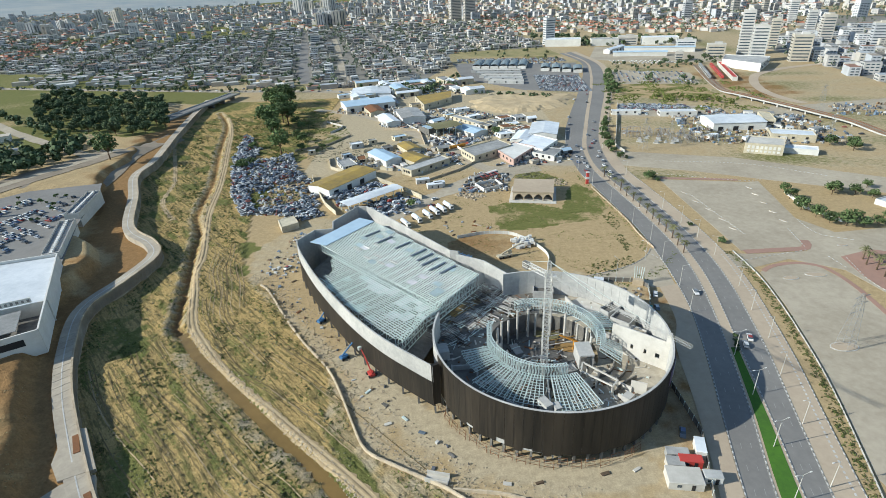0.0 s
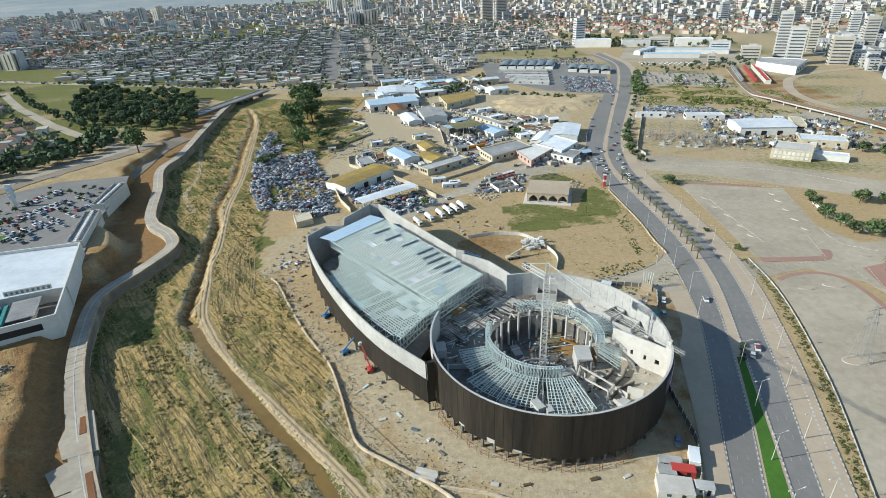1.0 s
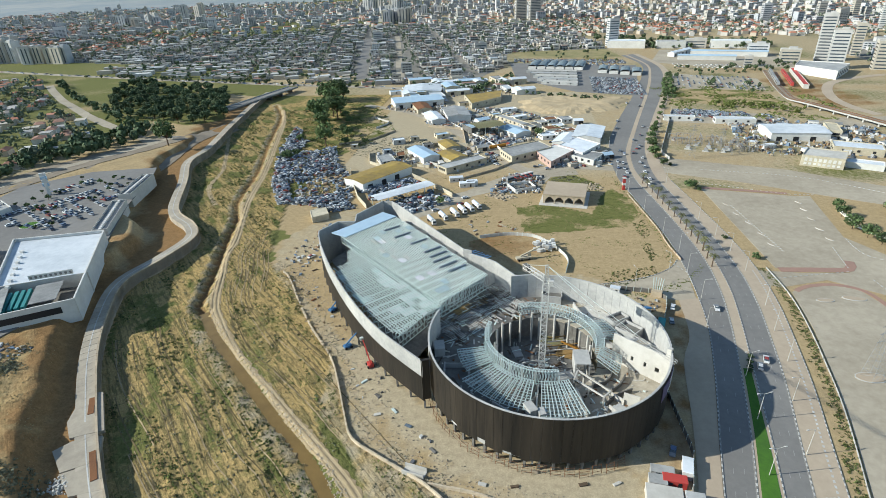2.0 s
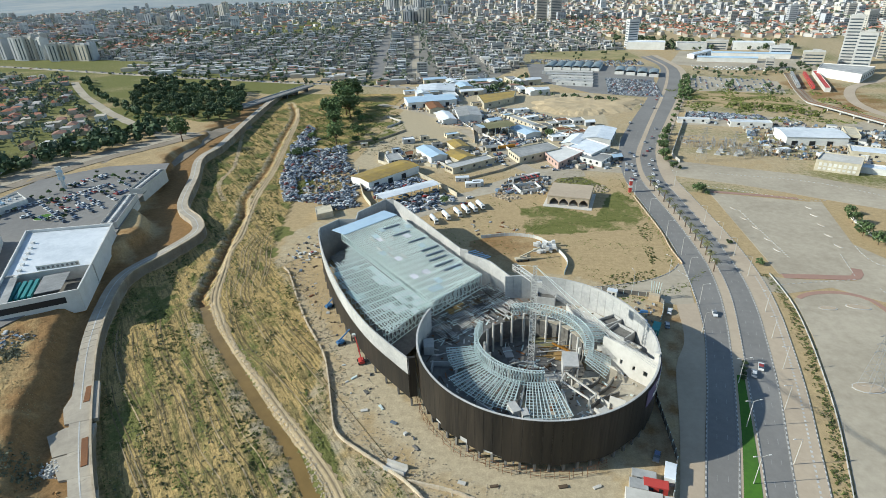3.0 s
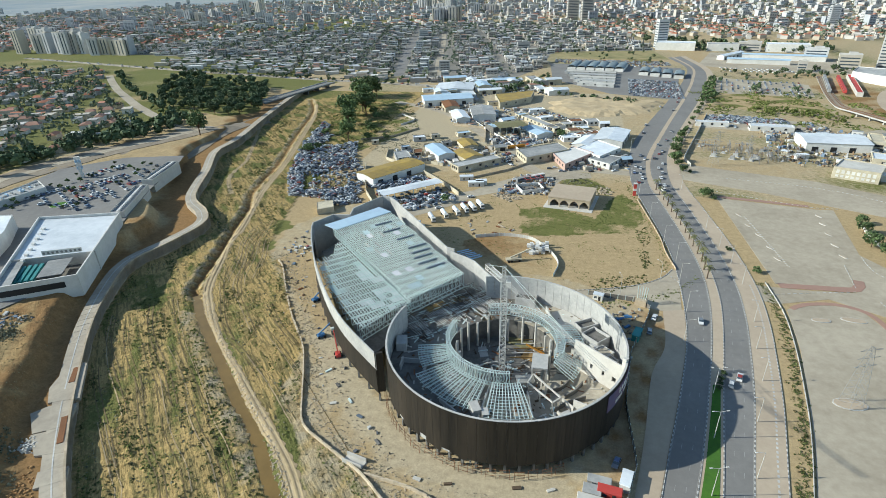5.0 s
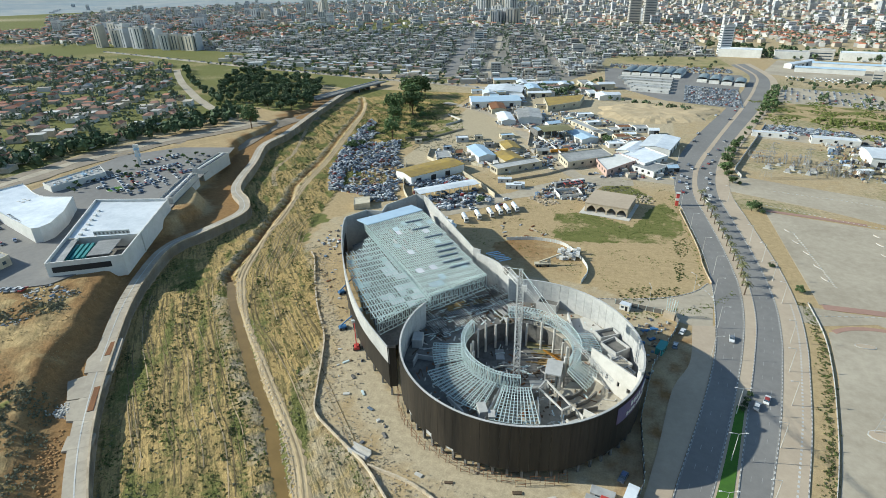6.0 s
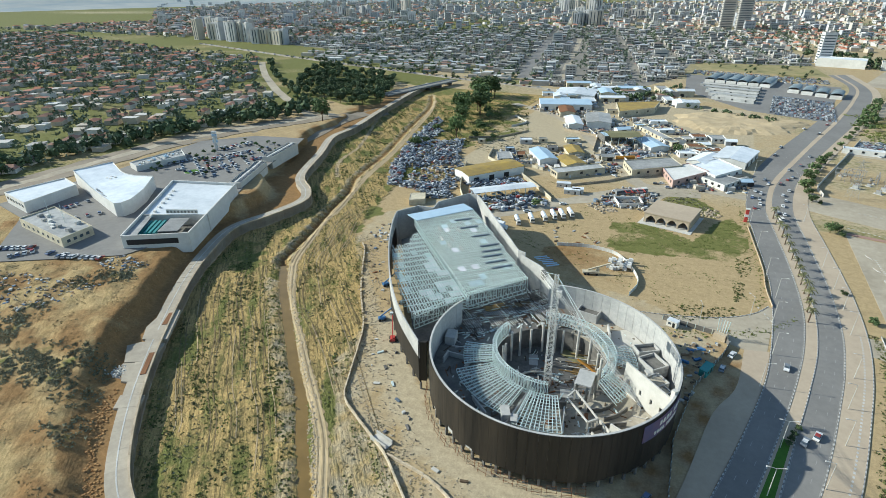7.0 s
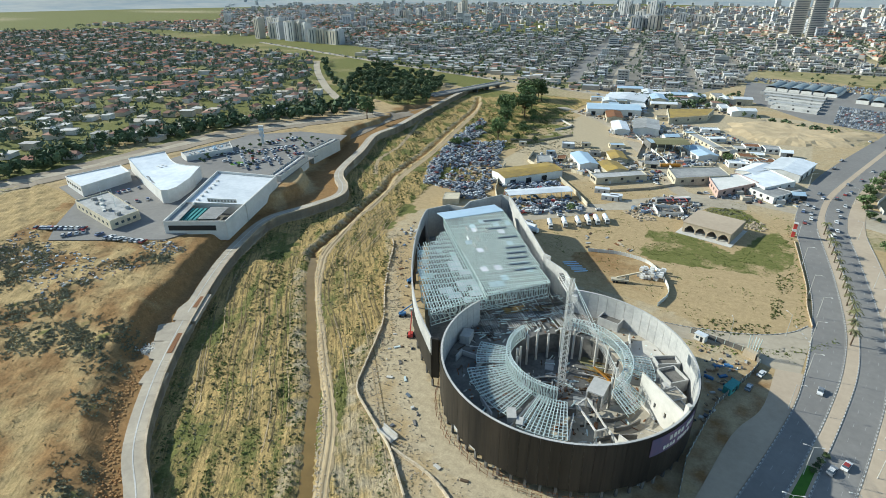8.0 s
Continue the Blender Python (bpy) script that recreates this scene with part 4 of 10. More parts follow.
for i in range(26):
    a_, r_ = rnd.uniform(0, 360), rnd.uniform(20.5, 33)
    x, y = on_circle(a_, r_, RING)
    if math.hypot(x - SITE[0], y - SITE[1]) > 35 or 100 < a_ < 160:
        continue
    z = LOW if (a_ > 264 or a_ < 18) else DECK
    ob = thing("board_stack", x, y, z, rnd.uniform(0, 180), "stack of timber boards on a concrete floor", "stack", "stacks inside the hall")
    for k in range(3):
        part("board", Build().box(rnd.uniform(-.2, .2), 0, 0.22 * k, rnd.uniform(2, 3.6), 1.0, 0.2, rnd.uniform(-.2, .2)), rnd.choice([BARK, RUST, CONCRETE_PALE, CONCRETE_DARK]), ob)

mess = Build()
for x, y in scatter([(-7, 152), (4, 148), (15, 166), (25, 184), (14, 192), (-8, 168)], 300, 171):
    l_, a_ = rnd.uniform(1.5, 5.5), rnd.choice([0.82, -0.75]) + rnd.gauss(0, 0.12)
    z_ = DECK + rnd.uniform(0.15, 1.3)
    mess.beam((x - l_ / 2 * math.cos(a_), y - l_ / 2 * math.sin(a_), z_), (x + l_ / 2 * math.cos(a_), y + l_ / 2 * math.sin(a_), z_ + rnd.uniform(-.1, .1)), rnd.uniform(0.1, 0.22), rnd.choice([0, 0, 1, 1, 2]))
single("deck_steelwork", mess, [STEEL, CONCRETE_DARK, BARK], "loose steel props and beams crowding the deck beside the wing", "building litter", kind="stuff")
litter = Build()
for i in range(520):
    a_, r_ = rnd.uniform(0, 360), rnd.uniform(19.5, 35) if i % 4 else rnd.uniform(0, 15)
    x, y = on_circle(a_, r_, RING)
    if math.hypot(x - SITE[0], y - SITE[1]) > 36.5:
        continue
    z = 1.0 if r_ < 18 else (LOW if (a_ > 264 or a_ < 18) else DECK)
    l_ = rnd.choice([0.5, 0.8, 1.2, 2.4, 3.5])
    litter.box(x, y, z, l_, rnd.uniform(0.15, 0.5) * (1.5 if l_ < 1 else 1), rnd.uniform(0.1, 0.45), rnd.uniform(0, 3.1), rnd.choice([0, 0, 1, 2, 3]))
single("hall_litter", litter, [CONCRETE_PALE, RUST, BARK, STEEL], "planks, bars and rubble littering the bare floors", "building litter", kind="stuff")

# banner on the outer wall: lettering too small to read becomes bars
banner = thing("wall_banner", SITE[0], SITE[1], 0, 0, "dark blue printed banner with pale lettering bars", "banner")
strip_pts = [on_circle(q, R_WALL + 0.42, (0, 0)) for q in np.linspace(-36, -8, 12)]
b = Build()
for x0, y0 in strip_pts:
    b.v += [(x0, y0, 12.2), (x0, y0, 18.0), (x0 * .997, y0 * .997, 18.0), (x0 * .997, y0 * .997, 12.2)]
for i in range(len(strip_pts) - 1):
    for k in range(4):
        b.f.append((4 * i + k, 4 * i + 4 + k, 4 * i + 4 + (k + 1) % 4, 4 * i + (k + 1) % 4))
        b.m.append(0)
part("sheet", b, BANNER, banner)
for row, z0, h_, qs in ((0, 15.5, 1.5, (-26, -23.6, -21.2, -18.8, -15, -12.8, -10.6)), (1, 13.2, 1.1, (-29, -27.2, -25.4, -23.6, -20.6, -18.8, -17, -15.2, -13))):
    for q in qs:
        x, y = on_circle(q, R_WALL + 0.5, (0, 0))
        part("letter_bar", Build().box(x, y, z0, 0.12, 0.95 - 0.2 * row, h_, radians(q)), WHITE_WALL, banner)

# ---- the long wing with its steel roof ----
wing = thing("hall_wing", 0, 0, 0, label="long concrete wing with an unfinished galvanised steel roof frame", category="building")
WEST = spline([(-66.5, 216.0), (-62.5, 206.5), (-52, 186.3), (-37.3, 163), (-23.4, 145.3), (-10.0, 132.6), (-5.5, 128.7)], 3)


def wall_run(line, z0, z1, t, name, mat, step=6.0):
    n = max(1, int(length_of(line) / step))
    pts = resample(line, 2 * n + 1)
    left, right = offset(pts, t / 2), offset(pts, -t / 2)
    for i in range(n):
        k = 2 * i
        poly = [right[k], right[k + 1], right[k + 2], left[k + 2], left[k + 1], left[k]]
        part(name, Build().prism(poly, z0, z1), mat, wing)


wall_run(WEST, 12.6, 18.8, 0.5, "wall_panel", CONCRETE)
wall_run(WEST, 2.8, 12.6, 0.42, "wall_panel", CLADDING)
for x, y in resample(WEST, 16):
    part("column", Build().box(x, y, 0, 0.6, 0.6, 2.8), CONCRETE_DARK, wing)
for line in ([(-66.5, 216), (-67.6, 220)], [(-67.6, 220), (-61.6, 230.8)], [(-61.6, 230.8), (-53.2, 231.5)], [(-53.2, 231.5), (-54.6, 240)], [(-54.6, 240), (-45, 258)],
             [(-45, 258), (-40.2, 257.5)], [(-40.2, 257.5), (-36, 253), (1.6, 204)], [(1.6, 204), (5.0, 203.0)], [(4.0, 200.5), (14.8, 194.0), (23.2, 182.5)]):
    wall_run(line, 0, 19.0, 0.5, "wall_panel", CONCRETE)
part("end_wall", Build().box(-4.9, 129.4, 3.5, 2.6, 1.0, 15.4, radians(20)), CLADDING, wing, "black end wall")
# dark slab colour includes the shade below the roof frame
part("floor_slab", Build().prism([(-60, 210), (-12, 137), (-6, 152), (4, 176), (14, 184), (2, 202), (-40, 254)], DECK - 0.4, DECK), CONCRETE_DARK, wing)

# roof frame: lattice girders across, straight purlins along, stepped down on the west
AXIS = Vector((math.cos(radians(-46.5)), math.sin(radians(-46.5))))
ACROSS = Vector((-AXIS.y, AXIS.x))
ROOF, ROOF_W = 17.9, 16.5
RIDGE = Vector((-3.5, 164.0))
EAST_PART = [(12.3, 184), (-3.5, 162.8), (-54.3, 214.5), (-34, 239.5)]
WEST_PART = [(-3.5, 162.8), (-8, 158), (-15.8, 143.8), (-24.5, 151.5), (-37.5, 167.5), (-44, 176.5), (-52, 188.5), (-47, 194), (-52, 212)]


def clipped(poly, v, jitter=0.0):
    """Where the line AXIS through RIDGE + v * ACROSS crosses an outline."""
    hits = []
    o = RIDGE + ACROSS * v
    n = len(poly)
    for i in range(n):
        p, q = Vector(poly[i]), Vector(poly[(i + 1) % n])
        a, c = (p - o).dot(ACROSS), (q - o).dot(ACROSS)
        if (a > 0) != (c > 0):
            hits.append((p.lerp(q, a / (a - c)) - o).dot(AXIS))
    if len(hits) < 2:
        return None
    return o + AXIS * (max(hits) - jitter), o + AXIS * min(hits)


for poly, z, step, w in ((EAST_PART, ROOF, 0.9, 0.17), (WEST_PART, ROOF_W, 1.05, 0.22)):
    for i in range(-60, 61):
        ends = clipped(poly, i * step)
        if not ends or (ends[0] - ends[1]).length < 3:
            continue
        p, q = ends
        if z == ROOF_W:
            q = q + AXIS * (random.choice([0, 0, 1.2, 3.0]))
        part("purlin", Build().beam((*p, z + 0.25), (*q, z + 0.25), w, h=0.3), STEEL, wing)


def girder(p, q, z, depth, n):
    b = Build()
    for j in range(n):
        a0, a1 = p.lerp(q, j / n), p.lerp(q, (j + 1) / n)
        b.beam((*a0, z), (*a1, z), 0.24)
        b.beam((*a0, z - depth), (*a1, z - depth), 0.24)
        b.beam((*a0, z), (*a0, z - depth), 0.16)
        b.beam((*a0, z - depth), (*a1, z), 0.13)
    b.beam((*q, z), (*q, z - depth), 0.18)
    return b


def across(poly, s):
    """Where a line across the wing, s metres behind its front, crosses an outline."""
    o = RIDGE - AXIS * s
    hits = []
    n = len(poly)
    for i in range(n):
        p, q = Vector(poly[i]), Vector(poly[(i + 1) % n])
        a, c = (p - o).dot(AXIS), (q - o).dot(AXIS)
        if (a > 0) != (c > 0):
            hits.append((p.lerp(q, a / (a - c)) - o).dot(ACROSS))
    return (o + ACROSS * min(hits), o + ACROSS * max(hits)) if len(hits) > 1 else None


for poly, z, depth in ((EAST_PART, ROOF, 3.4), (WEST_PART, ROOF_W, 2.6)):
    for s_ in np.arange(-24, 76, 4.2):
        ends = across(poly, s_)
        if ends and (ends[0] - ends[1]).length > 4:
            part("roof_girder", girder(ends[0], ends[1], z, depth, max(2, int((ends[1] - ends[0]).length / 2.2))), STEEL, wing, "galvanised lattice girder")
for p, q, z, depth, n in (((12.3, 184), (-3.5, 162.8), ROOF, 6.0, 12), ((-3.5, 162.8), (-54.5, 215), ROOF, 3.2, 30), ((-8, 158), (-15.8, 143.8), ROOF_W, 5.0, 8), ((-3.5, 162.8), (-8, 158), ROOF_W, 4, 3)):
    part("edge_girder", girder(Vector(p), Vector(q), z, depth, n), STEEL, wing, "galvanised lattice edge girder")
    part("edge_girder", girder(Vector(p) - AXIS * 2, Vector(q) - AXIS * 2, z, depth, n), STEEL, wing, "galvanised lattice edge girder")
# laid deck sheets, open slots beside the east wall, stacks of sheets
rnd = random.Random(23)
for u in np.arange(4, 66, 4.2):
    for v in np.arange(2.0, 26, 2.88):
        o = RIDGE - AXIS * u + ACROSS * v
        if not (inside(EAST_PART, [o.x], [o.y])[0] and inside(EAST_PART, [(o - AXIS * 4 + ACROSS * 2.6).x], [(o - AXIS * 4 + ACROSS * 2.6).y])[0]) or rnd.random() < 0.86:
            continue
        q = [o, o - AXIS * 4.1, o - AXIS * 4.1 + ACROSS * 2.8, o + ACROSS * 2.8]
        part("deck_sheet", Build().prism(ccw_pts([tuple(k_) for k_ in q]), ROOF + 0.41, ROOF + 0.46), rnd.choice([STEEL_SHEET, STEEL_SHEET, PALE_SHEET]), wing)
for u in np.arange(-14, 60, 4.2):
    for v in np.arange(-22, -0.5, 2.6):
        o = RIDGE - AXIS * u + ACROSS * v
        far = o - AXIS * 4 + ACROSS * 2.5
        # two dense patches of whitened sheets paint the glare on the roof
        chance = 0.7 if math.hypot(u - 6, v + 8) < 9 or math.hypot(u - 26, v + 4) < 7 else 0.1
        if not (inside(WEST_PART, [o.x], [o.y])[0] and inside(WEST_PART, [far.x], [far.y])[0]) or rnd.random() > chance:
            continue
        q = [o, o - AXIS * 4.1, o - AXIS * 4.1 + ACROSS * 2.5, o + ACROSS * 2.5]
        part("deck_sheet", Build().prism(ccw_pts([tuple(k_) for k_ in q]), ROOF_W - 0.3, ROOF_W - 0.25), PALE_SHEET if chance > 0.5 else STEEL_SHEET, wing)
for x, y in ((-33.8, 225.1), (-27.6, 218.1), (-19.2, 211.8), (-11.9, 204.2), (-9.1, 199.8), (-7.0, 195.6), (-3.9, 191.3), (0.2, 188.2)):
    part("sheet_stack", Build().box(x, y, ROOF + 0.37, 0.9, 8.6, 0.45, radians(-46.5)), SLATE, wing, "stack of dark sheets on the purlins")
for u, v in ((58, 6), (56, 10), (54, 14), (48, 4), (46, 8), (40, 5), (36, 9)):
    o = RIDGE - AXIS * u + ACROSS * v
    part("roof_curb", Build().box(o.x, o.y, ROOF + 0.4, 4.5, 0.5, 0.4, radians(-46.5)), WHITE_WALL, wing)
part("roof_panel", Build().prism([(-61.4, 219.2), (-53.5, 214.8), (-34.4, 239.3), (-42.3, 244.3), (-54.4, 227.8)], ROOF + 0.3, ROOF + 0.6), BLUE_SHEET, wing, "smooth pale blue roof panel")

# ---- tower crane ----
crane = thing("tower_crane", 32, 147, 1.0, label="white lattice tower crane standing in the middle of the hall", category="crane")


def lattice(a, b, w, step, chord=0.18):
    a, b = Vector(a), Vector(b)
    d = (b - a).normalized()
    s = d.cross(Vector((0, 0, 1)))
    s = Vector((1, 0, 0)) if s.length < 1e-3 else s.normalized()
    u = s.cross(d)
    n = int((b - a).length / step)
    out = Build()
    prev = None
    for i in range(n + 1):
        c = a.lerp(b, i / n)
        p = [c + s * w / 2 * i1 + u * w / 2 * j1 for i1, j1 in ((-1, -1), (1, -1), (1, 1), (-1, 1))]
        for k in range(4):
            out.beam(p[k], p[(k + 1) % 4], chord * 0.6)
            if prev:
                out.beam(prev[k], p[k], chord)
                out.beam(prev[k], p[(k + 1) % 4], chord * 0.6)
        prev = p
    return out


JIB = Vector((0.597, -0.802, 0))
part("mast", lattice((0, 0, 0), (0, 0, 38), 1.9, 1.9, 0.17), WHITE_WALL, crane)
part("jib", lattice(JIB * 1.5 + Vector((0, 0, 37)), JIB * 48 + Vector((0, 0, 37)), 0.8, 2.0, 0.06), CONCRETE, crane)
part("counter_jib", lattice(-JIB * 1 + Vector((0, 0, 37)), -JIB * 11 + Vector((0, 0, 37)), 1.4, 1.5, 0.18), WHITE_WALL, crane)
part("counterweight", Build().box(-JIB.x * 10, -JIB.y * 10, 35.4, 2.2, 1.4, 2.4, math.atan2(JIB.y, JIB.x)), CONCRETE_DARK, crane)
part("cab", Build().box(1.4, -1.0, 35.5, 1.5, 1.6, 1.9), WHITE_WALL, crane)
part("apex", lattice((0, 0, 38), (0, 0, 42), 1.0, 1.0, 0.16), CONCRETE_PALE, crane)
for q in (JIB * 20, JIB * 36, -JIB * 10):
    part("tie_bar", Build().beam((0, 0, 42), q + Vector((0, 0, 37.7)), 0.09), STEEL, crane)
# ---- generic builders ----
def ccw(pts):
    cx, cy = sum(p[0] for p in pts) / len(pts), sum(p[1] for p in pts) / len(pts)
    return sorted(pts, key=lambda p: math.atan2(p[1] - cy, p[0] - cx))


def centre(pts):
    return sum(p[0] for p in pts) / len(pts), sum(p[1] for p in pts) / len(pts)


def shrink(pts, d):
    """An outline drawn in by about d metres."""
    cx, cy = centre(pts)
    out = []
    for x, y in pts:
        l = math.hypot(x - cx, y - cy) or 1
        out.append((x - (x - cx) / l * d, y - (y - cy) / l * d))
    return out


def face_boxes(ob, pts, edge, n, w, h, sill, mat, name="window", depth=0.12, margin=1.5, skip=0.0):
    """n flat boxes set on one side of an outline; one mesh is shared."""
    (x0, y0), (x1, y1) = pts[edge % len(pts)], pts[(edge + 1) % len(pts)]
    length = math.hypot(x1 - x0, y1 - y0)
    turn = math.atan2(y1 - y0, x1 - x0)
    data = Build().box(0, 0, 0, w, depth * 2, h).mesh(name, mat)
    for i in range(n):
        if random.random() < skip:
            continue
        s = (margin + (length - 2 * margin) * (i + 0.5) / n) / length
        o = part(name, data, None, ob)
        o.matrix_basis = pose(x0 + (x1 - x0) * s, y0 + (y1 - y0) * s, sill, 0, 0, math.degrees(turn))


def house_block(name, pts, z, h, wall_mat, roof_mat, label, category="building", parapet=0.7, windows=(), group=""):
    """A flat-roofed building: walls with a parapet, a roof slab inside it, windows by side."""
    pts = ccw(pts)
    cx, cy = centre(pts)
    ob = thing(name, cx, cy, z, label=label, category=category, group=group)
    loc = [(x - cx, y - cy) for x, y in pts]
    n = len(loc)
    inner = shrink(loc, 0.5)
    w = Build()
    verts = [(*p, 0) for p in loc] + [(*p, h) for p in loc] + [(*p, h) for p in inner] + [(*p, h - parapet) for p in inner]
    faces = []
    for i in range(n):
        j = (i + 1) % n
        faces += [(i, j, n + j, n + i), (n + i, n + j, 2 * n + j, 2 * n + i), (2 * n + i, 2 * n + j, 3 * n + j, 3 * n + i)]
    w.add(verts, faces)
    part("wall", w, wall_mat, ob)
    part("roof", Build().prism(shrink(loc, 0.45), h - parapet - 0.3, h - parapet + 0.02), roof_mat, ob)
    for spec in windows:
        face_boxes(ob, loc, *spec)
    return ob


def shed(name, pts, z, eave, ridge, wall_mat, roof_mat, label, category="shed", open_sides=False, group=""):
    """A long shed with a shallow gabled roof; pts go round it from one long side."""
    pts = ccw(pts)
    cx, cy = centre(pts)
    e0, e1 = Vector(pts[1]) - Vector(pts[0]), Vector(pts[2]) - Vector(pts[1])
    u = e0.normalized() if e0.length > e1.length else e1.normalized()
    l, w = max(e0.length, e1.length), min(e0.length, e1.length)
    ob = thing(name, cx, cy, z, math.degrees(math.atan2(u.y, u.x)), label, category, group)
    if open_sides:
        k = max(2, int(l / 6))
        for i in range(k + 1):
            for s in (-1, 1):
                part("post", Build().box(-l / 2 + 0.4 + (l - 0.8) * i / k, s * (w / 2 - 0.3), 0, 0.3, 0.3, eave), STEEL, ob)
    else:
        b = Build()
        b.add([(-l / 2, -w / 2, 0), (l / 2, -w / 2, 0), (l / 2, w / 2, 0), (-l / 2, w / 2, 0), (-l / 2, -w / 2, eave), (l / 2, -w / 2, eave), (l / 2, w / 2, eave), (-l / 2, w / 2, eave),
               (-l / 2, 0, ridge), (l / 2, 0, ridge)], [(0, 1, 5, 4), (2, 3, 7, 6), (1, 2, 6, 9, 5), (3, 0, 4, 8, 7)])
        part("wall", b, wall_mat, ob)
        door = Build().box(0, 0, 0, 4, 0.2, min(3.6, eave - 0.5)).mesh("door", DARK)
        for i in range(max(1, int(l / 12))):
            o = part("door", door, None, ob)
            o.location = (-l / 2 + 6 + i * 12, -w / 2, 0)
    for s in (-1, 1):
        b = Build()
        o = 0.5
        p = [(-l / 2 - o, s * (w / 2 + o), eave - 0.1), (l / 2 + o, s * (w / 2 + o), eave - 0.1), (l / 2 + o, 0, ridge + 0.05), (-l / 2 - o, 0, ridge + 0.05)]
        b.add(p + [(x, y, zz + 0.15) for x, y, zz in p], [(0, 1, 2, 3), (7, 6, 5, 4), (0, 4, 5, 1), (1, 5, 6, 2), (2, 6, 7, 3), (3, 7, 4, 0)])
        part("roof_slope", b, roof_mat, ob)
    return ob


def rail_line(name, line, z, h, spacing, post_mat, label, category, panel_mat=None, thick=0.12):
    """A fence or low wall: posts, and panels between them."""
    ob = thing(name, line[0][0], line[0][1], 0, label=label, category=category)
    n = max(2, int(length_of(line) / spacing))
    pts = resample(line, n + 1)
    ox, oy = line[0]
    for i, (x, y) in enumerate(pts):
        part("post", Build().box(x - ox, y - oy, z(x, y), 0.25, 0.25, h), post_mat, ob)
        if i < n and panel_mat:
            x1, y1 = pts[i + 1]
            b = Build()
            zz = (z(x, y) + z(x1, y1)) / 2
            wall_between(b, (x - ox, y - oy), (x1 - ox, y1 - oy), zz, zz + h * 0.93, thick)
            part("panel", b, panel_mat, ob)
    return ob


def flat(zv):
    return lambda x, y: zv


def ground_at(x, y):
    return float(lay(x, y))


# ---- paved areas ----
area("cross_road", ccw([(119, 362), (168, 341), (200, 322), (255, 292), (330, 240), (345, 262), (272, 318), (205, 366), (160, 382), (119, 398)]), 0.06, ASPHALT_OLD, "dusty grey side road", "road")
area("plaza_north", [(141, 228), (172, 229), (180, 262), (196, 316), (139, 329)], 0.10, ASPHALT_OLD, "empty worn asphalt parking ground", "parking lot")
area("plaza_south", [(118, 60), (190, 60), (176, 120), (171, 165), (171, 195), (167, 210), (158, 214), (146, 213), (139, 207), (135, 180), (129, 155), (123, 132), (112, 98)], 0.08, ASPHALT_OLD, "wide worn asphalt parking ground", "parking lot")
area("plaza_link", [(126, 214), (137, 211), (158, 218), (176, 206), (181, 180), (196, 178), (300, 190), (300, 240), (222, 246), (196, 243), (187, 262), (197, 318), (191, 318), (176, 262), (171, 225), (150, 224), (128, 226)], 0.07, ASPHALT_OLD, "worn asphalt lane between parking grounds", "road")
b = Build()
b.curb(spline([(142, 226.5), (156, 227), (172, 228), (176, 236)], 3), 4.0, 0.1, 0.16)
b.curb(spline([(140, 331), (162, 327), (186, 322)], 3), 3.4, 0.1, 0.16)
b.curb(spline([(141, 208), (147, 212), (159, 214), (168.5, 209), (171, 195), (170, 178), (168, 160)], 3), 2.2, 0.08, 0.15)
single("red_paving_band", b, PAVING_RED, "bands of red paving along the parking grounds", "paving", kind="structure")
area("paved_palm_bed", [(182, 218), (200, 224), (240, 205), (240, 170), (181, 186), (180, 200)], 0.12, PAVING_RED, "reddish paved bed with palms", "pavement")
ROUND_ROAD = spline([(104, 232), (99, 224), (90, 216), (78, 210), (62, 205), (50, 203)], 3)
sheet("round_road", offset(ROUND_ROAD, 4), offset(ROUND_ROAD, -4.5), 0.06, ASPHALT_OLD, "pale side road round the hall", "road")
area("road_apron", [(84, 200), (98, 196), (101, 222), (88, 214)], 0.05, ASPHALT_OLD, "paved apron with a kerbed island", "road")
INDUSTRY = spline([(94, 368), (60, 372), (42, 364), (30, 366), (18, 388), (3, 420), (-21, 461), (-43, 500), (-80, 545), (-133, 581)], 5)
sheet("industrial_street", offset(INDUSTRY, 5), offset(INDUSTRY, -5), 0.06, ASPHALT_OLD, "dusty grey street between sheds", "road")
INDUSTRY_W = spline([(36, 363), (18, 345), (5, 331), (-16, 301), (-29, 286), (-42, 276), (-60, 270)], 5)
sheet("yard_street", offset(INDUSTRY_W, 4), offset(INDUSTRY_W, -4), 0.07, ASPHALT_OLD, "dusty grey street beside the scrap yard", "road")
area("mall_yard", [(-152, 166), (-182, 226), (-202, 272), (-216, 318), (-226, 340), (-268, 330), (-296, 300), (-290, 225), (-294, 152), (-260, 146), (-233, 122), (-216, 110), (-190, 126), (-168, 140), (-164, 153)], 9.62, ASPHALT, "grey asphalt car park round the shops", "parking lot")
area("yard_apron", [(-41, 281), (-19, 302), (2, 316), (13, 323), (24, 324), (40, 329), (49, 350), (68, 355), (67, 366), (35, 366), (29, 355), (21, 342), (1, 327), (-22, 312), (-44, 288)], 0.05, ASPHALT_OLD, "dusty grey paved ground between yards", "road")
LOT_W, LOT_E = spline([(-279, 336), (-280, 360), (-268, 398), (-254, 440), (-248, 486)], 4), spline([(-228, 347), (-232, 375), (-237, 400), (-239, 429), (-231, 480)], 4)
sheet("dusty_lot", LOT_W, LOT_E, over(0.3), DUSTY, "bare dusty lot of packed brown earth", "lot", 60)
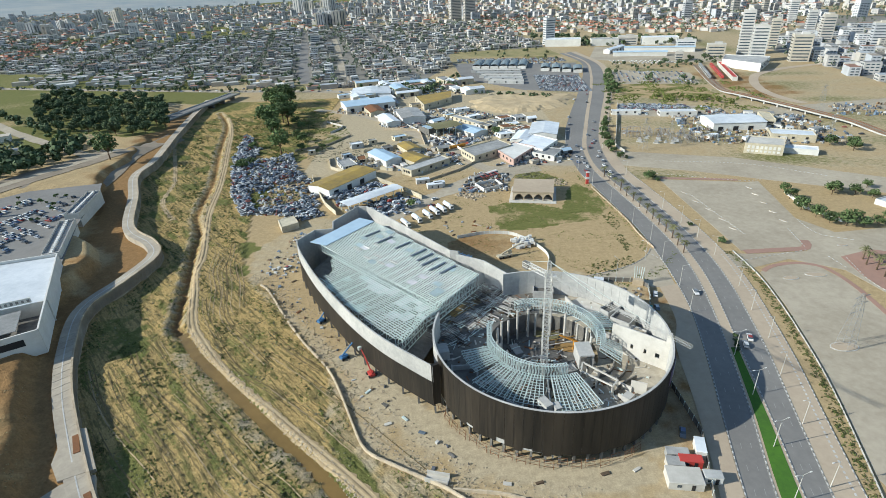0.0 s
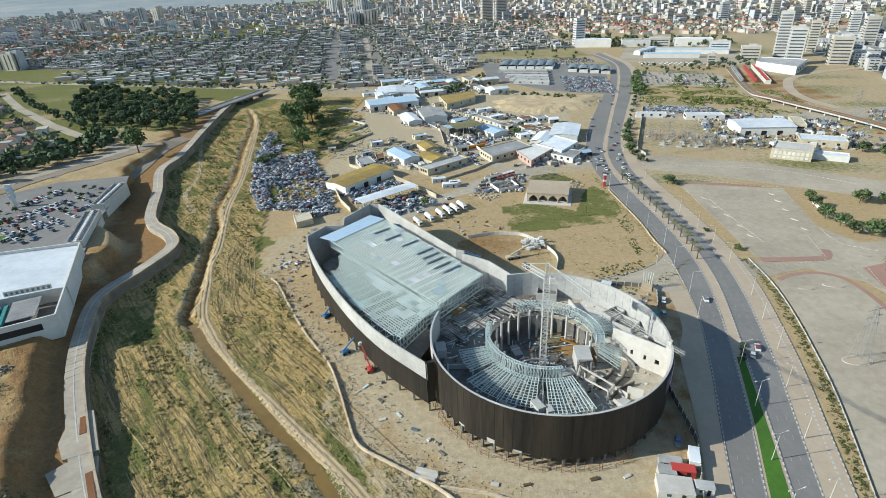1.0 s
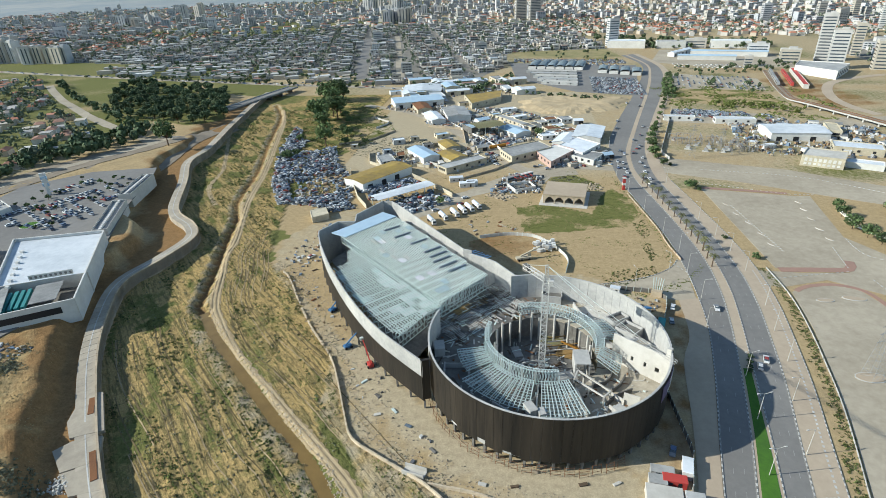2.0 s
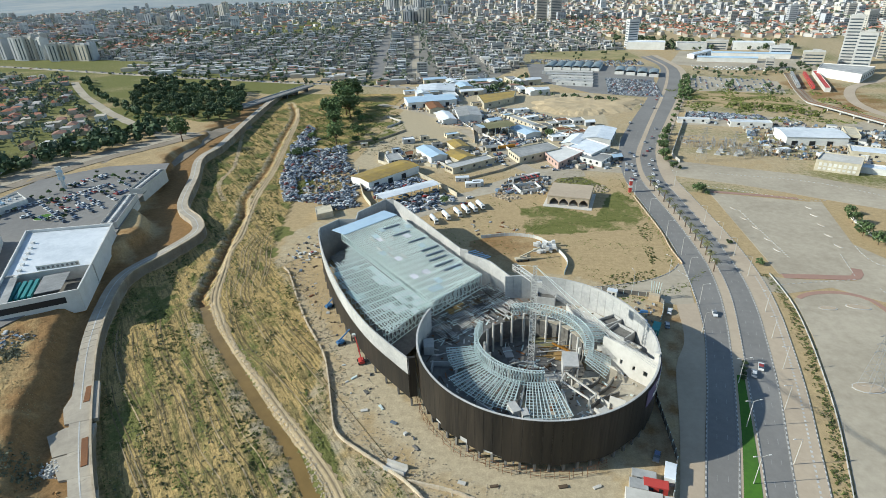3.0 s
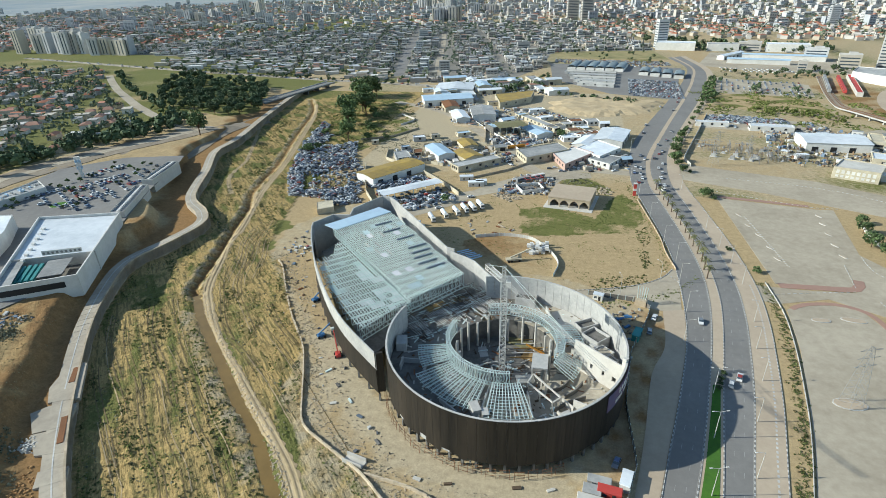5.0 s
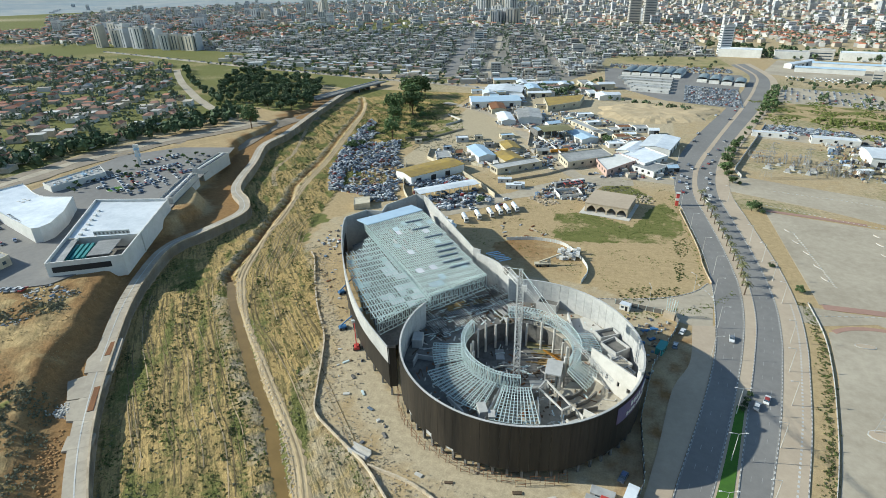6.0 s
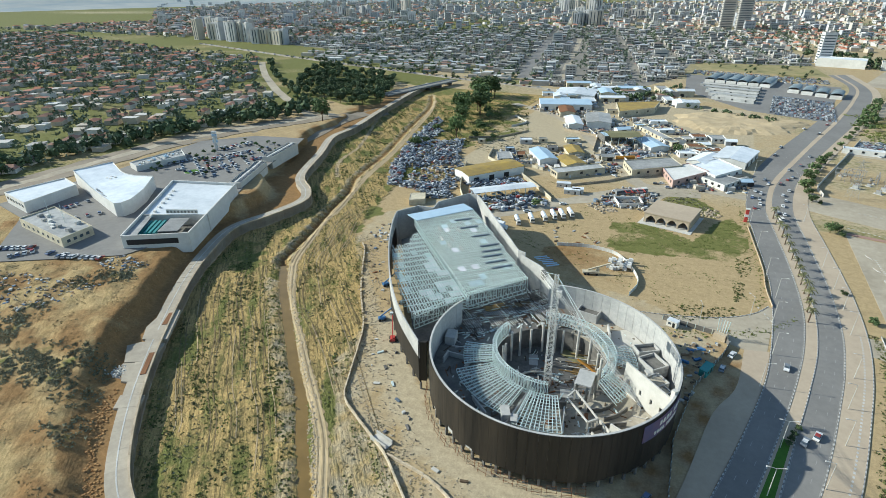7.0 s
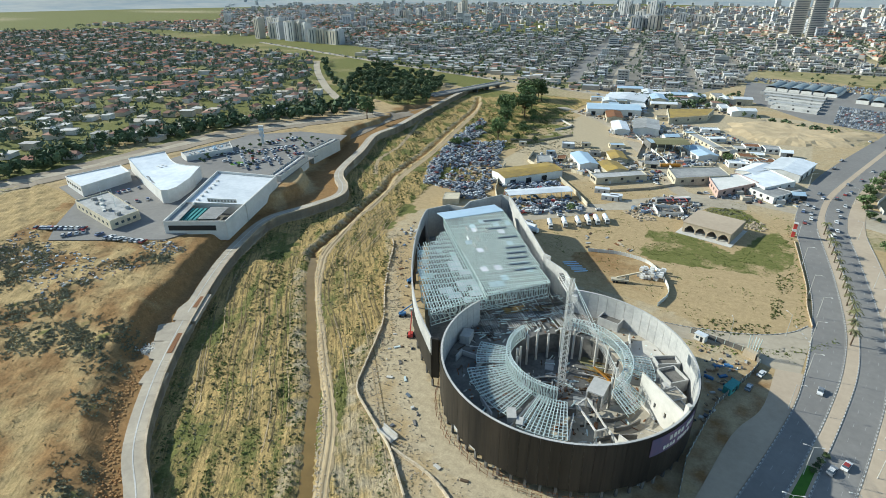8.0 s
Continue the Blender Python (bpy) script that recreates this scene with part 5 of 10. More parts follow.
SUBURB_ROAD = spline([(-262, 430), (-272, 395), (-296, 343), (-314, 289), (-318, 242), (-321, 170), (-329, 130), (-350, 60)], 6)
for side in (-1, 1):
    a, b = (offset(SUBURB_ROAD, 15), offset(SUBURB_ROAD, 4.2)) if side > 0 else (offset(SUBURB_ROAD, -4.2), offset(SUBURB_ROAD, -13))
    sheet("road_verge", a, b, over(0.3), DUSTY, "dusty verge of packed earth beside a road", "verge")
sheet("suburb_road", offset(SUBURB_ROAD, 4), offset(SUBURB_ROAD, -4), over(0.35), ASPHALT_OLD, "pale road along the suburb's edge", "road")
GROVE_ROAD = spline([(-268, 405), (-318, 442), (-370, 482), (-425, 527), (-510, 605), (-589, 682), (-640, 735)], 6)
sheet("grove_road", offset(GROVE_ROAD, 5), offset(GROVE_ROAD, -5), over(0.4), ASPHALT_OLD, "pale road past the grove", "road")

# ---- kerbs and lane lines ----
kerb = Build()
for line in (M_LEFT, M_RIGHT, W_LEFT, E_RIGHT, WALK_EAST, offset(ROUND_ROAD, -4.6)):
    q = [p for p in line if p[1] < 350]
    pts = resample(q, int(length_of(q)) + 1)
    for i in range(len(pts) - 1):
        p, r = Vector(pts[i]), Vector(pts[i + 1])
        p, r = p.lerp(r, 0.02), p.lerp(r, 0.98)
        d = (r - p).normalized()
        nrm = Vector((-d.y, d.x)) * 0.16
        kerb.prism([tuple(p - nrm), tuple(r - nrm), tuple(r + nrm), tuple(p + nrm)], 0.05, 0.27, i % 2)
single("kerb_stones", kerb, [PAINT_WHITE, PAINT_DARK], "kerb stones painted white and black along the road", "kerb", kind="stuff")
dash = Build()
for left, right, lanes in ((W_LEFT, M_LEFT, 3), (M_RIGHT, E_RIGHT, 3)):
    n = int(max(length_of(left), length_of(right)) / 2) + 2
    a, b2 = np.array(resample(left, n)), np.array(resample(right, n))
    for k in range(1, lanes):
        mid = a + (b2 - a) * k / lanes
        for i in range(0, n - 2, 4):
            if mid[i][1] > 480:
                break
            dash.curb([tuple(mid[i]), tuple(mid[i + 1])], 0.14, 0.09, 0.112, 1)
    for k in (0.04, 0.96):
        mid = a + (b2 - a) * k
        dash.curb([tuple(p) for p in mid if p[1] < 480], 0.12, 0.09, 0.112, 1)
stones_e = [p for p in offset(E_RIGHT, -5.6) if p[1] < 230]
stones_e = resample(stones_e, int(length_of(stones_e) / 0.9))
for i in range(0, len(stones_e) - 1, 2):
    dash.curb([stones_e[i], stones_e[i + 1]], 0.55, 0.15, 0.2)
for i in range(26):
    u = i / 25
    dash.curb([(147 + 4 * u + 0.0, 302 - 56 * u), (147.4 + 4 * u + 0.6, 301 - 56 * u)], 0.25, 0.1, 0.2)
for line in ([(176, 250), (174, 239), (172, 228)], [(187, 260), (186, 250), (188, 241), (199, 234)], [(136, 218), (153, 222), (172, 226)], [(177, 219), (178, 207)], [(184, 217), (182, 208), (180, 197), (181, 186)],
             [(141, 340), (162, 331), (186, 321), (200, 320)], [(150, 366), (205, 352), (244, 322)], [(96, 232), (101, 222)], [(101, 223), (100, 206)]):
    q = spline(line, 1.2)
    for i in range(0, len(q) - 1, 2):
        dash.curb([q[i], q[i + 1]], 0.28, 0.05, 0.24)
single("road_markings", dash, [PAINT_WHITE, PAINT_WORN], "worn white lane lines and marker stones", "road markings", kind="stuff")


def island(x, y, l, w, turn):
    ob = thing("kerb_island", x, y, 0.1, turn, "low kerbed island of sand and dry grass", "kerb island", "islands of the parking ground")
    pts = [(l / 2 * math.cos(q), w / 2 * math.sin(q)) for q in np.linspace(0, 2 * math.pi, 13)[:-1]]
    part("kerb", Build().prism(pts, 0, 0.2), PAINT_WHITE, ob)
    part("bed", Build().prism(shrink(pts, 0.3), 0.1, 0.26), PAVING, ob)
    return ob


for x, y in ((145, 304), (146, 290), (148, 278), (149, 264), (149, 252), (186, 308), (184, 297), (182, 284), (180, 271), (179, 259)):
    island(x, y, 4.4, 1.3, -62)
island(149, 201, 7, 3, 0), island(161, 203, 9, 3.6, -10), island(140, 153, 10, 5.5, 0), island(190, 229, 5, 2, 0)

# ---- promenade with its retaining wall ----
prom = thing("promenade", -118, 120, 0, label="raised concrete promenade with a stone-faced retaining wall", category="promenade", kind="structure")
n = int(length_of(WALL_LINE) / 4)
wl, pl = resample(WALL_LINE, n), resample(PROM_LEFT, n)
for i in range(n - 1):
    q = [(x + 118, y - 120) for x, y in (wl[i], wl[i + 1], pl[i + 1], pl[i])]
    part("deck_slab", Build().prism(ccw(q), 0.6, float(prom_z(wl[i][1]))), PROMENADE, prom)
for i in range(n - 1):
    b = Build()
    a, c = Vector(wl[i]) + Vector((118, -120)), Vector(wl[i + 1]) + Vector((118, -120))
    d = (c - a).normalized()
    nr = Vector((d.y, -d.x))
    if nr.x < 0:
        nr = -nr
    b.prism(ccw([tuple(a), tuple(c), tuple(c - nr * 0.6), tuple(a - nr * 0.6)]), -0.8, float(prom_z(wl[i][1])) + 0.6)
    part("wall_block", b, STONE, prom, "sand-coloured stone retaining wall")
for i in range(0, n - 1):
    if wl[i][1] > 430:
        break
    m0, m1 = Vector(wl[i]).lerp(Vector(pl[i]), 0.55), Vector(wl[i + 1]).lerp(Vector(pl[i + 1]), 0.55)
    z = float(prom_z(wl[i][1]))
    part("paving_line", Build().curb([(m0.x + 118, m0.y - 120), (m1.x + 118, m1.y - 120)], 0.35, z - 0.05, z + 0.05), PAINT_WHITE, prom, "pale paving line")
for pts in ([(-119, 123), (-115, 110), (-109.5, 104), (-101, 108), (-113, 124)], [(-108, 103), (-111, 99), (-103, 92), (-95, 97), (-100, 106)], [(-103, 91.5), (-95, 85), (-87, 88), (-95, 96.5)], [(-89, 80.5), (-85.5, 75.5), (-79, 80), (-82, 84)]):
    z = float(prom_z(centre(pts)[1]))
    part("platform_slab", Build().prism(ccw([(x + 118, y - 120) for x, y in pts]), 2.8, z + 0.03), PROMENADE, prom, "pale concrete platform beside the walk")
for m0, m1 in (((-99, 100), (-91.5, 90.5)), ((-114.5, 121), (-110, 114))):
    z = float(prom_z(m0[1]))
    part("planter_bed", Build().curb([(m0[0] + 118, m0[1] - 120), (m1[0] + 118, m1[1] - 120)], 1.7, z - 0.1, z + 0.14), RUST, prom, "bare earth planting bed")

# ---- low stone wall round the site, with rubble ----
site_wall = [p for p in SITE_WALL if p[1] < 215]
stone_wall = thing("stone_wall", -40, 150, 0, label="low wall of rough pale stones along the site edge", category="wall")
PALE_STONE = material("pale_wall_stone", (0.58, 0.49, 0.36), (0.44, 0.36, 0.26), rough=0.95, grain=1.0, patch=0.15, vary=0.12)
for line, n_s in ((site_wall, 118), (spline([(-0.8, 99.5), (7.6, 98.3), (14.1, 97.1), (21.4, 94.0), (27, 90)], 3), 24)):
    pts = resample(line, n_s)
    for i, (x, y) in enumerate(pts[:-1]):
        x1, y1 = pts[i + 1]
        far = y > 152
        if far and random.random() < 0.16:
            continue
        h = random.uniform(0.5, 1.2) if far else random.uniform(0.95, 1.2)
        turn = math.atan2(y1 - y, x1 - x) + (random.uniform(-.12, .12) if far else 0)
        b = Build()
        b.box((x + x1) / 2 + 40, (y + y1) / 2 - 150, ground_at(x, y) - 0.4, math.hypot(x1 - x, y1 - y) * (0.95 if far else 1.02), random.uniform(0.45, 0.75) if far else 0.48, h + 0.4, turn, inset=0.1 if far else 0.02)
        part("stone", b, PALE_STONE, stone_wall)


def rocks(name, spots, lo, hi, mat, label, squash=0.6):
    """Loose angular stones."""
    b = Build()
    for x, y in spots:
        s = random.uniform(lo, hi)
        z = ground_at(x, y)
        k = 6
        a0 = random.uniform(0, 6)
        base = [(x + s * random.uniform(.6, 1) * math.cos(a0 + q), y + s * random.uniform(.6, 1) * math.sin(a0 + q)) for q in np.linspace(0, 2 * math.pi, k + 1)[:-1]]
        b.prism(base, z - 0.1, z + s * squash * random.uniform(.6, 1.3), inset=0.4)
    return single(name, b, mat, label, "stones", kind="stuff")


rocks("channel_stones", [(x + random.gauss(0, .9), y + random.gauss(0, .9)) for x, y in resample(offset(CHANNEL, -3.2), 1200)], 0.15, 0.5, STONE, "pale stones lining the water channel")
SITE_STRIP = [(-5, 104), (-26, 118), (-40, 152), (-62, 184), (-86, 214), (-84, 232), (-70, 214), (-30, 152), (-8, 120), (12, 104)]
edge_line = [p for p in SITE_WALL if p[1] < 222]
rubble_spots = [(x + random.gauss(0, 1.6), y + random.gauss(0, 1.6)) for d_ in (-1.5, -3.5, -5.5) for x, y in resample(offset(edge_line, d_), 420)]
rocks("rubble", rubble_spots + scatter(SITE_STRIP, 900, 5), 0.08, 0.42, DRY_STONE, "scattered building rubble on bare ground")
rocks("pale_heap", [(-100 + random.gauss(0, 1.5), 88 + random.gauss(0, 1.3)) for _ in range(140)], 0.2, 0.6, CONCRETE_PALE, "heap of pale broken stone beside the promenade", 1.6)
rocks("earth_clods", scatter([(-95, 84), (-88, 78), (-72, 61), (-45, 47), (-51, 43), (-70, 56), (-90, 72)], 420, 61), 0.2, 0.7, material("orange_earth", (0.40, 0.235, 0.10), (0.28, 0.16, 0.07), rough=1.0, grain=0.6, island=0.25), "orange earth clods and heaps beside the promenade")
rocks("soil_heaps", scatter([(-5, 96), (20, 92), (40, 98), (20, 102), (-2, 104)], 260, 6), 0.08, 0.35, DRY_STONE, "heaps of broken stone")

# ---- loose things on the site ----
def concrete_channel(x, y, turn):
    ob = thing("concrete_channel", x, y, 0, turn, "pale precast concrete channel lying on the ground", "concrete channel")
    for s in (-1, 1):
        part("side", Build().box(0, s * 1.3, 0, 6.5, 0.3, 1.6), CONCRETE_PALE, ob)
    part("base", Build().box(0, 0, 0, 6.5, 2.3, 0.3), CONCRETE_PALE, ob)


concrete_channel(-5.0, 103.2, -14)


def pallet_stack(x, y, turn, mat, label, n=2, l=2.6):
    ob = thing("board_stack", x, y, ground_at(x, y), turn, label, "stack", "stacks on the site")
    for i in range(n):
        part("board", Build().box(random.uniform(-.15, .15), random.uniform(-.1, .1), i * 0.2, l * random.uniform(.8, 1), random.uniform(.7, 1.1), 0.17, random.uniform(-.08, .08)), mat, ob)


for x, y, turn, mat in ((-28.3, 139.5, 50, STEEL), (-22.1, 133.0, -45, CONCRETE_DARK), (-15.1, 126.4, -48, STEEL), (-9.6, 120.5, -25, SLATE), (-20.4, 124.5, 20, CONCRETE_PALE), (-0.8, 111.4, -40, CONCRETE_DARK), (14.0, 100.9, -15, CONCRETE_PALE),
                        (22.7, 100.8, 10, BARK), (28.2, 106.3, -10, STONE), (-63, 190, 60, RUST), (-36, 173, 60, BARK), (-77, 222, 10, CONCRETE_PALE), (-71, 216, 50, BARK), (50, 104, 30, CONCRETE_PALE), (41, 103, 15, BARK)):
    pallet_stack(x, y, turn, mat, "stack of building boards on bare ground")


def boom_lift(x, y, turn, mat, label):
    ob = thing("boom_lift", x, y, ground_at(x, y), turn, label, "boom lift", "lifts beside the wing")
    part("chassis", Build().box(0, 0, 0.45, 3.0, 2.0, 0.9, inset=0.1), mat, ob)
    for i in (-1, 1):
        for j in (-1, 1):
            part("wheel", Build().tube((i * 1.1, j * 1.15 - 0.2, 0.5), (i * 1.1, j * 1.15 + 0.2, 0.5), 0.5, 0.5, 10), TYRE, ob)
    part("boom", Build().beam((-1, 0, 1.4), (4.5, 0, 5.2), 0.4), mat, ob)
    part("fly_boom", Build().beam((4.5, 0, 5.2), (7.5, 0, 6.6), 0.28), mat, ob)
    part("basket", Build().box(8.0, 0, 6.2, 1.0, 1.8, 1.1), STEEL, ob)


boom_lift(-39, 158, 40, BLUE, "blue boom lift parked beside the wing wall")
boom_lift(-28, 148, 120, RED, "red boom lift parked beside the wing wall")
boom_lift(-52, 204 - 22, 50, BLUE, "blue boom lift with its boom raised")

# scaffold litter at the foot of the round wall
for q in np.arange(200, 300, 5.5):
    x, y = on_circle(q, R_WALL + random.uniform(1.2, 2.6))
    ob = thing("scaffold_frame", x, y, 0, q + 90, "rusty scaffold frame leaning at the foot of the wall", "scaffold", "scaffold frames at the wall")
    for i in (-1, 1):
        part("standard", Build().beam((i * 1.3, 0, 0), (i * 1.3, random.uniform(.3, .9), 3.0), 0.09), RUST, ob)
    for zz in (0.8, 1.9, 2.8):
        part("ledger", Build().beam((-1.5, zz * 0.2, zz), (1.5, zz * 0.2, zz), 0.08), RUST, ob)

# huts and containers by the road
def cabin_box(x, y, turn, l, w, h, mat, roof_mat, label, z=None):
    ob = thing("site_cabin", x, y, ground_at(x, y) if z is None else z, turn, label, "site cabin", "cabins by the road")
    part("body", Build().box(0, 0, 0, l, w, h), mat, ob)
    part("roof", Build().box(0, 0, h, l + 0.3, w + 0.3, 0.14, inset=0.03), roof_mat, ob)
    part("door", Build().box(l * 0.2, -w / 2 - 0.03, 0.1, 0.9, 0.1, 2.0), DARK, ob)
    part("window", Build().box(-l * 0.2, -w / 2 - 0.03, 1.0, 1.1, 0.1, 0.9), GLASS, ob)


cabin_box(69.5, 109.5, 75, 5.5, 2.6, 2.7, WHITE_WALL, WHITE_ROOF, "white site cabin on sandy ground")
cabin_box(65, 105, -8, 6.0, 2.5, 2.5, RED, RED, "red steel container used as a site store")
cabin_box(60.5, 104.5, -8, 4.5, 3.0, 2.4, CONCRETE_PALE, GREY_ROOF, "grey site shed with a patched roof")
cabin_box(61, 99.5, -8, 9.0, 5.5, 2.6, CONCRETE_PALE, CONCRETE_PALE, "low grey site shed with a flat roof")
cabin_box(68.6, 99.5, -8, 4.6, 2.5, 2.6, WHITE_WALL, GREY_ROOF, "grey site cabin beside the fence")
cabin_box(62.5, 108.0, -8, 6.0, 2.4, 2.2, GREY_ROOF, GREY_ROOF, "grey site shed with a sheet roof")
cabin_box(66, 203, -20, 4.0, 2.5, 2.6, WHITE_WALL, WHITE_ROOF, "small white site cabin beside the round hall")
cabin_box(79, 178, 70, 6.0, 2.5, 2.6, TEAL, TEAL, "teal steel container in the hall's shade")
rail_line("site_fence", [(62, 206), (83, 203), (86, 198), (84, 190), (76, 168), (72, 140), (73, 116), (66, 92)], flat(0), 2.2, 3.0, STEEL, "grey sheet hoarding round the building site", "fence", CONCRETE_DARK)
ob = thing("billboard_frame", 83, 202, 0, -20, "upright bundle of steel posts on a concrete block", "billboard frame")
part("plinth", Build().box(0, 0, 0, 4.5, 4.0, 2.6, inset=0.05), STONE, ob)
for i in range(5):
    part("post", Build().beam((-1.6 + 0.8 * i, 0, 2.6), (-2.0 + i, 0.4, 8.0), 0.2), STEEL, ob)
for x, y in ((76, 184), (74, 189), (72, 181), (77, 191)):
    pallet_stack(x, y, random.uniform(0, 180), BLUE, "stack of blue formwork panels in the shade", 4, 3.2)

# ---- lamps ----
def lamp_parts(ob, double, h=10.0, arm=1.9):
    part("pole", Build().tube((0, 0, 0), (0, 0, h), 0.13, 0.07, 8), CONCRETE_PALE, ob)
    for s in ((-1, 1) if double else (1,)):
        a = part("arm", Build().beam((0, 0, h - 0.1), (s * arm, 0, h + 0.35), 0.09), CONCRETE_PALE, ob)
        part("lamp_head", Build().box(s * (arm + 0.25), 0, h + 0.25, 0.8, 0.3, 0.16, inset=0.2), WHITE_WALL, ob)


lamp2 = thing("street_lamp", 100, 151, 0.2, 12, "pale double-armed street lamp on the median", "street lamp", "lamps on the median")
lamp_parts(lamp2, True)
for x, y, r in ((96, 131, 14), (91, 110, 15), (86, 92, 15), (80, 70, 15)):
    copy_thing(lamp2, pose(x, y, 0.2, 0, 0, r))
lamp1 = thing("street_lamp", 103, 243, 0.2, 180 + 180, "grey single-armed street lamp beside the road", "street lamp", "lamps beside the road")
lamp_parts(lamp1, False, 9.5, 2.2)
for x, y, r in ((100, 199, 0), (95.5, 178, 8), (97, 292, -8), (100, 262, 0), (101, 222, 0), (94, 322, -8), (92, 352, 0), (124, 283, 180), (126, 262, 180), (127, 244, 180), (127, 225, 180), (124, 196, 190), (120, 178, 195), (117, 160, 198),
                (110, 140, 196), (104, 118, 196), (98, 96, 196), (75, 207, 110), (93, 222, 140), (121, 340, 180), (122, 400, 190), (132, 440, 196), (98, 420, 10)):
    copy_thing(lamp1, pose(x, y, 0.2, 0, 0, r))


# ---- plants ----
def leaf_quads(b, cx, cy, cz, rx, ry, rz, n, size, rnd, slot=0):
    """Small leaf clumps over an uneven ball."""
    for _ in range(n):
        d = Vector((rnd.gauss(0, 1), rnd.gauss(0, 1), rnd.gauss(0, 1))).normalized()
        k = rnd.uniform(0.55, 1.05)
        c = Vector((cx + d.x * rx * k, cy + d.y * ry * k, cz + d.z * rz * k))
        u = Vector((rnd.gauss(0, 1), rnd.gauss(0, 1), rnd.gauss(0, 0.6))).normalized()
        v = u.cross(d)
        v = v.normalized() if v.length > 1e-3 else Vector((0, 0, 1))
        s = size * rnd.uniform(0.5, 1.2)
        b.add([c - u * s, c - v * s * 0.7, c + u * s, c + v * s * 0.7 + d * s * 0.3], [(0, 1, 2, 3)], slot)


def tree(name, h, spread, leaf_mat, label, category, seed, lobes=11, per=46, leaf=0.62, trunk_share=0.35, group=""):
    rnd = random.Random(seed)
    ob = thing(name, 0, 0, 0, label=label, category=category, group=group)
    t = Build()
    base = h * trunk_share
    t.tube((0, 0, -0.3), (0.1, 0.05, base), 0.045 * h * 0.6, 0.03 * h * 0.6, 8)
    c = Build()
    for i in range(lobes):
        a = i * 2.4 + rnd.uniform(-.4, .4)
        rr = spread * (0.15 + 0.5 * math.sqrt((i + 0.5) / lobes)) * rnd.uniform(.8, 1.1)
        z = base + (h - base) * rnd.uniform(0.25, 0.85) * (1.0 - 0.35 * rr / spread)
        p = (rr * math.cos(a), rr * math.sin(a), z)
        t.tube((0.1, 0.05, base * 0.9), p, 0.018 * h * 0.5, 0.05, 5)
        s = spread * rnd.uniform(0.28, 0.45)
        leaf_quads(c, *p, s, s, s * 0.75, per, leaf, rnd)
    part("trunk", t, BARK, ob)
    part("crown", c, leaf_mat, ob)
    return ob


def grow(models, spots, lo=0.8, hi=1.25):
    """Copies of a few model trees, turned and sized; the first spots take the models themselves."""
    for i, (x, y) in enumerate(spots):
        s = random.uniform(lo, hi)
        m = pose(x, y, ground_at(x, y), 0, 0, random.uniform(0, 360)) @ Matrix.Scale(s, 4)
        ob = models[i % len(models)]
        if i < len(models):
            ob.matrix_basis = m
        else:
            scale = ob.scale.copy()
            ob.scale = (1, 1, 1)
            copy_thing(ob, m)
            ob.scale = scale


pines = [tree("pine_tree", 10.5, 5.0, LEAF_DARK, "dark green pine tree in a dense grove", "tree", 40 + i, 15, 56, 0.8, 0.22, "trees of the grove") for i in range(3)]
spots = []
for p in scatter(GROVE, 900, 9):
    if all((p[0] - q[0]) ** 2 + (p[1] - q[1]) ** 2 > 95 for q in spots):
        spots.append(p)
grow(pines, spots[:165], 0.7, 1.35)
gums = [tree("eucalyptus_tree", 17, 7.5, LEAF, "tall grey-green eucalyptus tree", "tree", 60 + i, 16, 52, 0.8, 0.3, "eucalyptus trees") for i in range(2)]
grow(gums, [(-178, 603), (-170, 598), (-184, 596), (-152, 545), (-155, 530), (-146, 515), (-252, 398), (-163, 560), (-186, 610), (-172, 610), (-165, 604), (-166, 512), (-158, 500), (-149, 476), (-130, 424)], 1.1, 1.6)
bushes = [tree("shrub", 3.6, 2.6, LEAF, "round green roadside shrub", "shrub", 70 + i, 8, 40, 0.42, 0.15, "shrubs by the road") for i in range(3)]
hedge = [(168, 548), (161, 525), (155, 508), (150, 492), (146, 480), (142, 463), (138, 448), (136, 436), (133, 424), (131, 412), (128, 401), (127.5, 390), (128, 378), (132, 374), (171, 555), (175, 570), (180, 585), (148, 486), (139, 455)]
grow(bushes, hedge + [(129, 258), (136, 237), (135, 332), (137, 326)], 0.6, 1.35)
east_trees = [tree("acacia_tree", 7.5, 4.4, LEAF, "dusty green acacia tree behind a wall", "tree", 80 + i, 11, 44, 0.55, 0.25, "trees east of the parking ground") for i in range(2)]
grow(east_trees, [(203, 300), (199, 288), (196, 272), (198, 262), (200, 254), (206, 250), (213, 247), (221, 248), (229, 251), (236, 252), (231, 297), (238, 290), (244, 284), (226, 292), (215, 256), (252, 300), (285, 385), (298, 380), (292, 370), (246, 256), (258, 262), (270, 268),
                  (-140, 520), (-128, 470), (-120, 455), (-150, 480), (-132, 505), (-98, 430), (-115, 430), (-145, 455), (-146, 398), (-157, 440), (-149, 386), (62, 470), (46, 452), (128, 375), (130, 419), (134, 443), (141, 463), (126, 398), (130, 428), (132, 329), (-20, 300)], 0.7, 1.3)


FROND = material("dusty_frond", (0.17, 0.165, 0.08), (0.10, 0.105, 0.05), rough=0.9, grain=0.5, patch=0.05, vary=0.15)


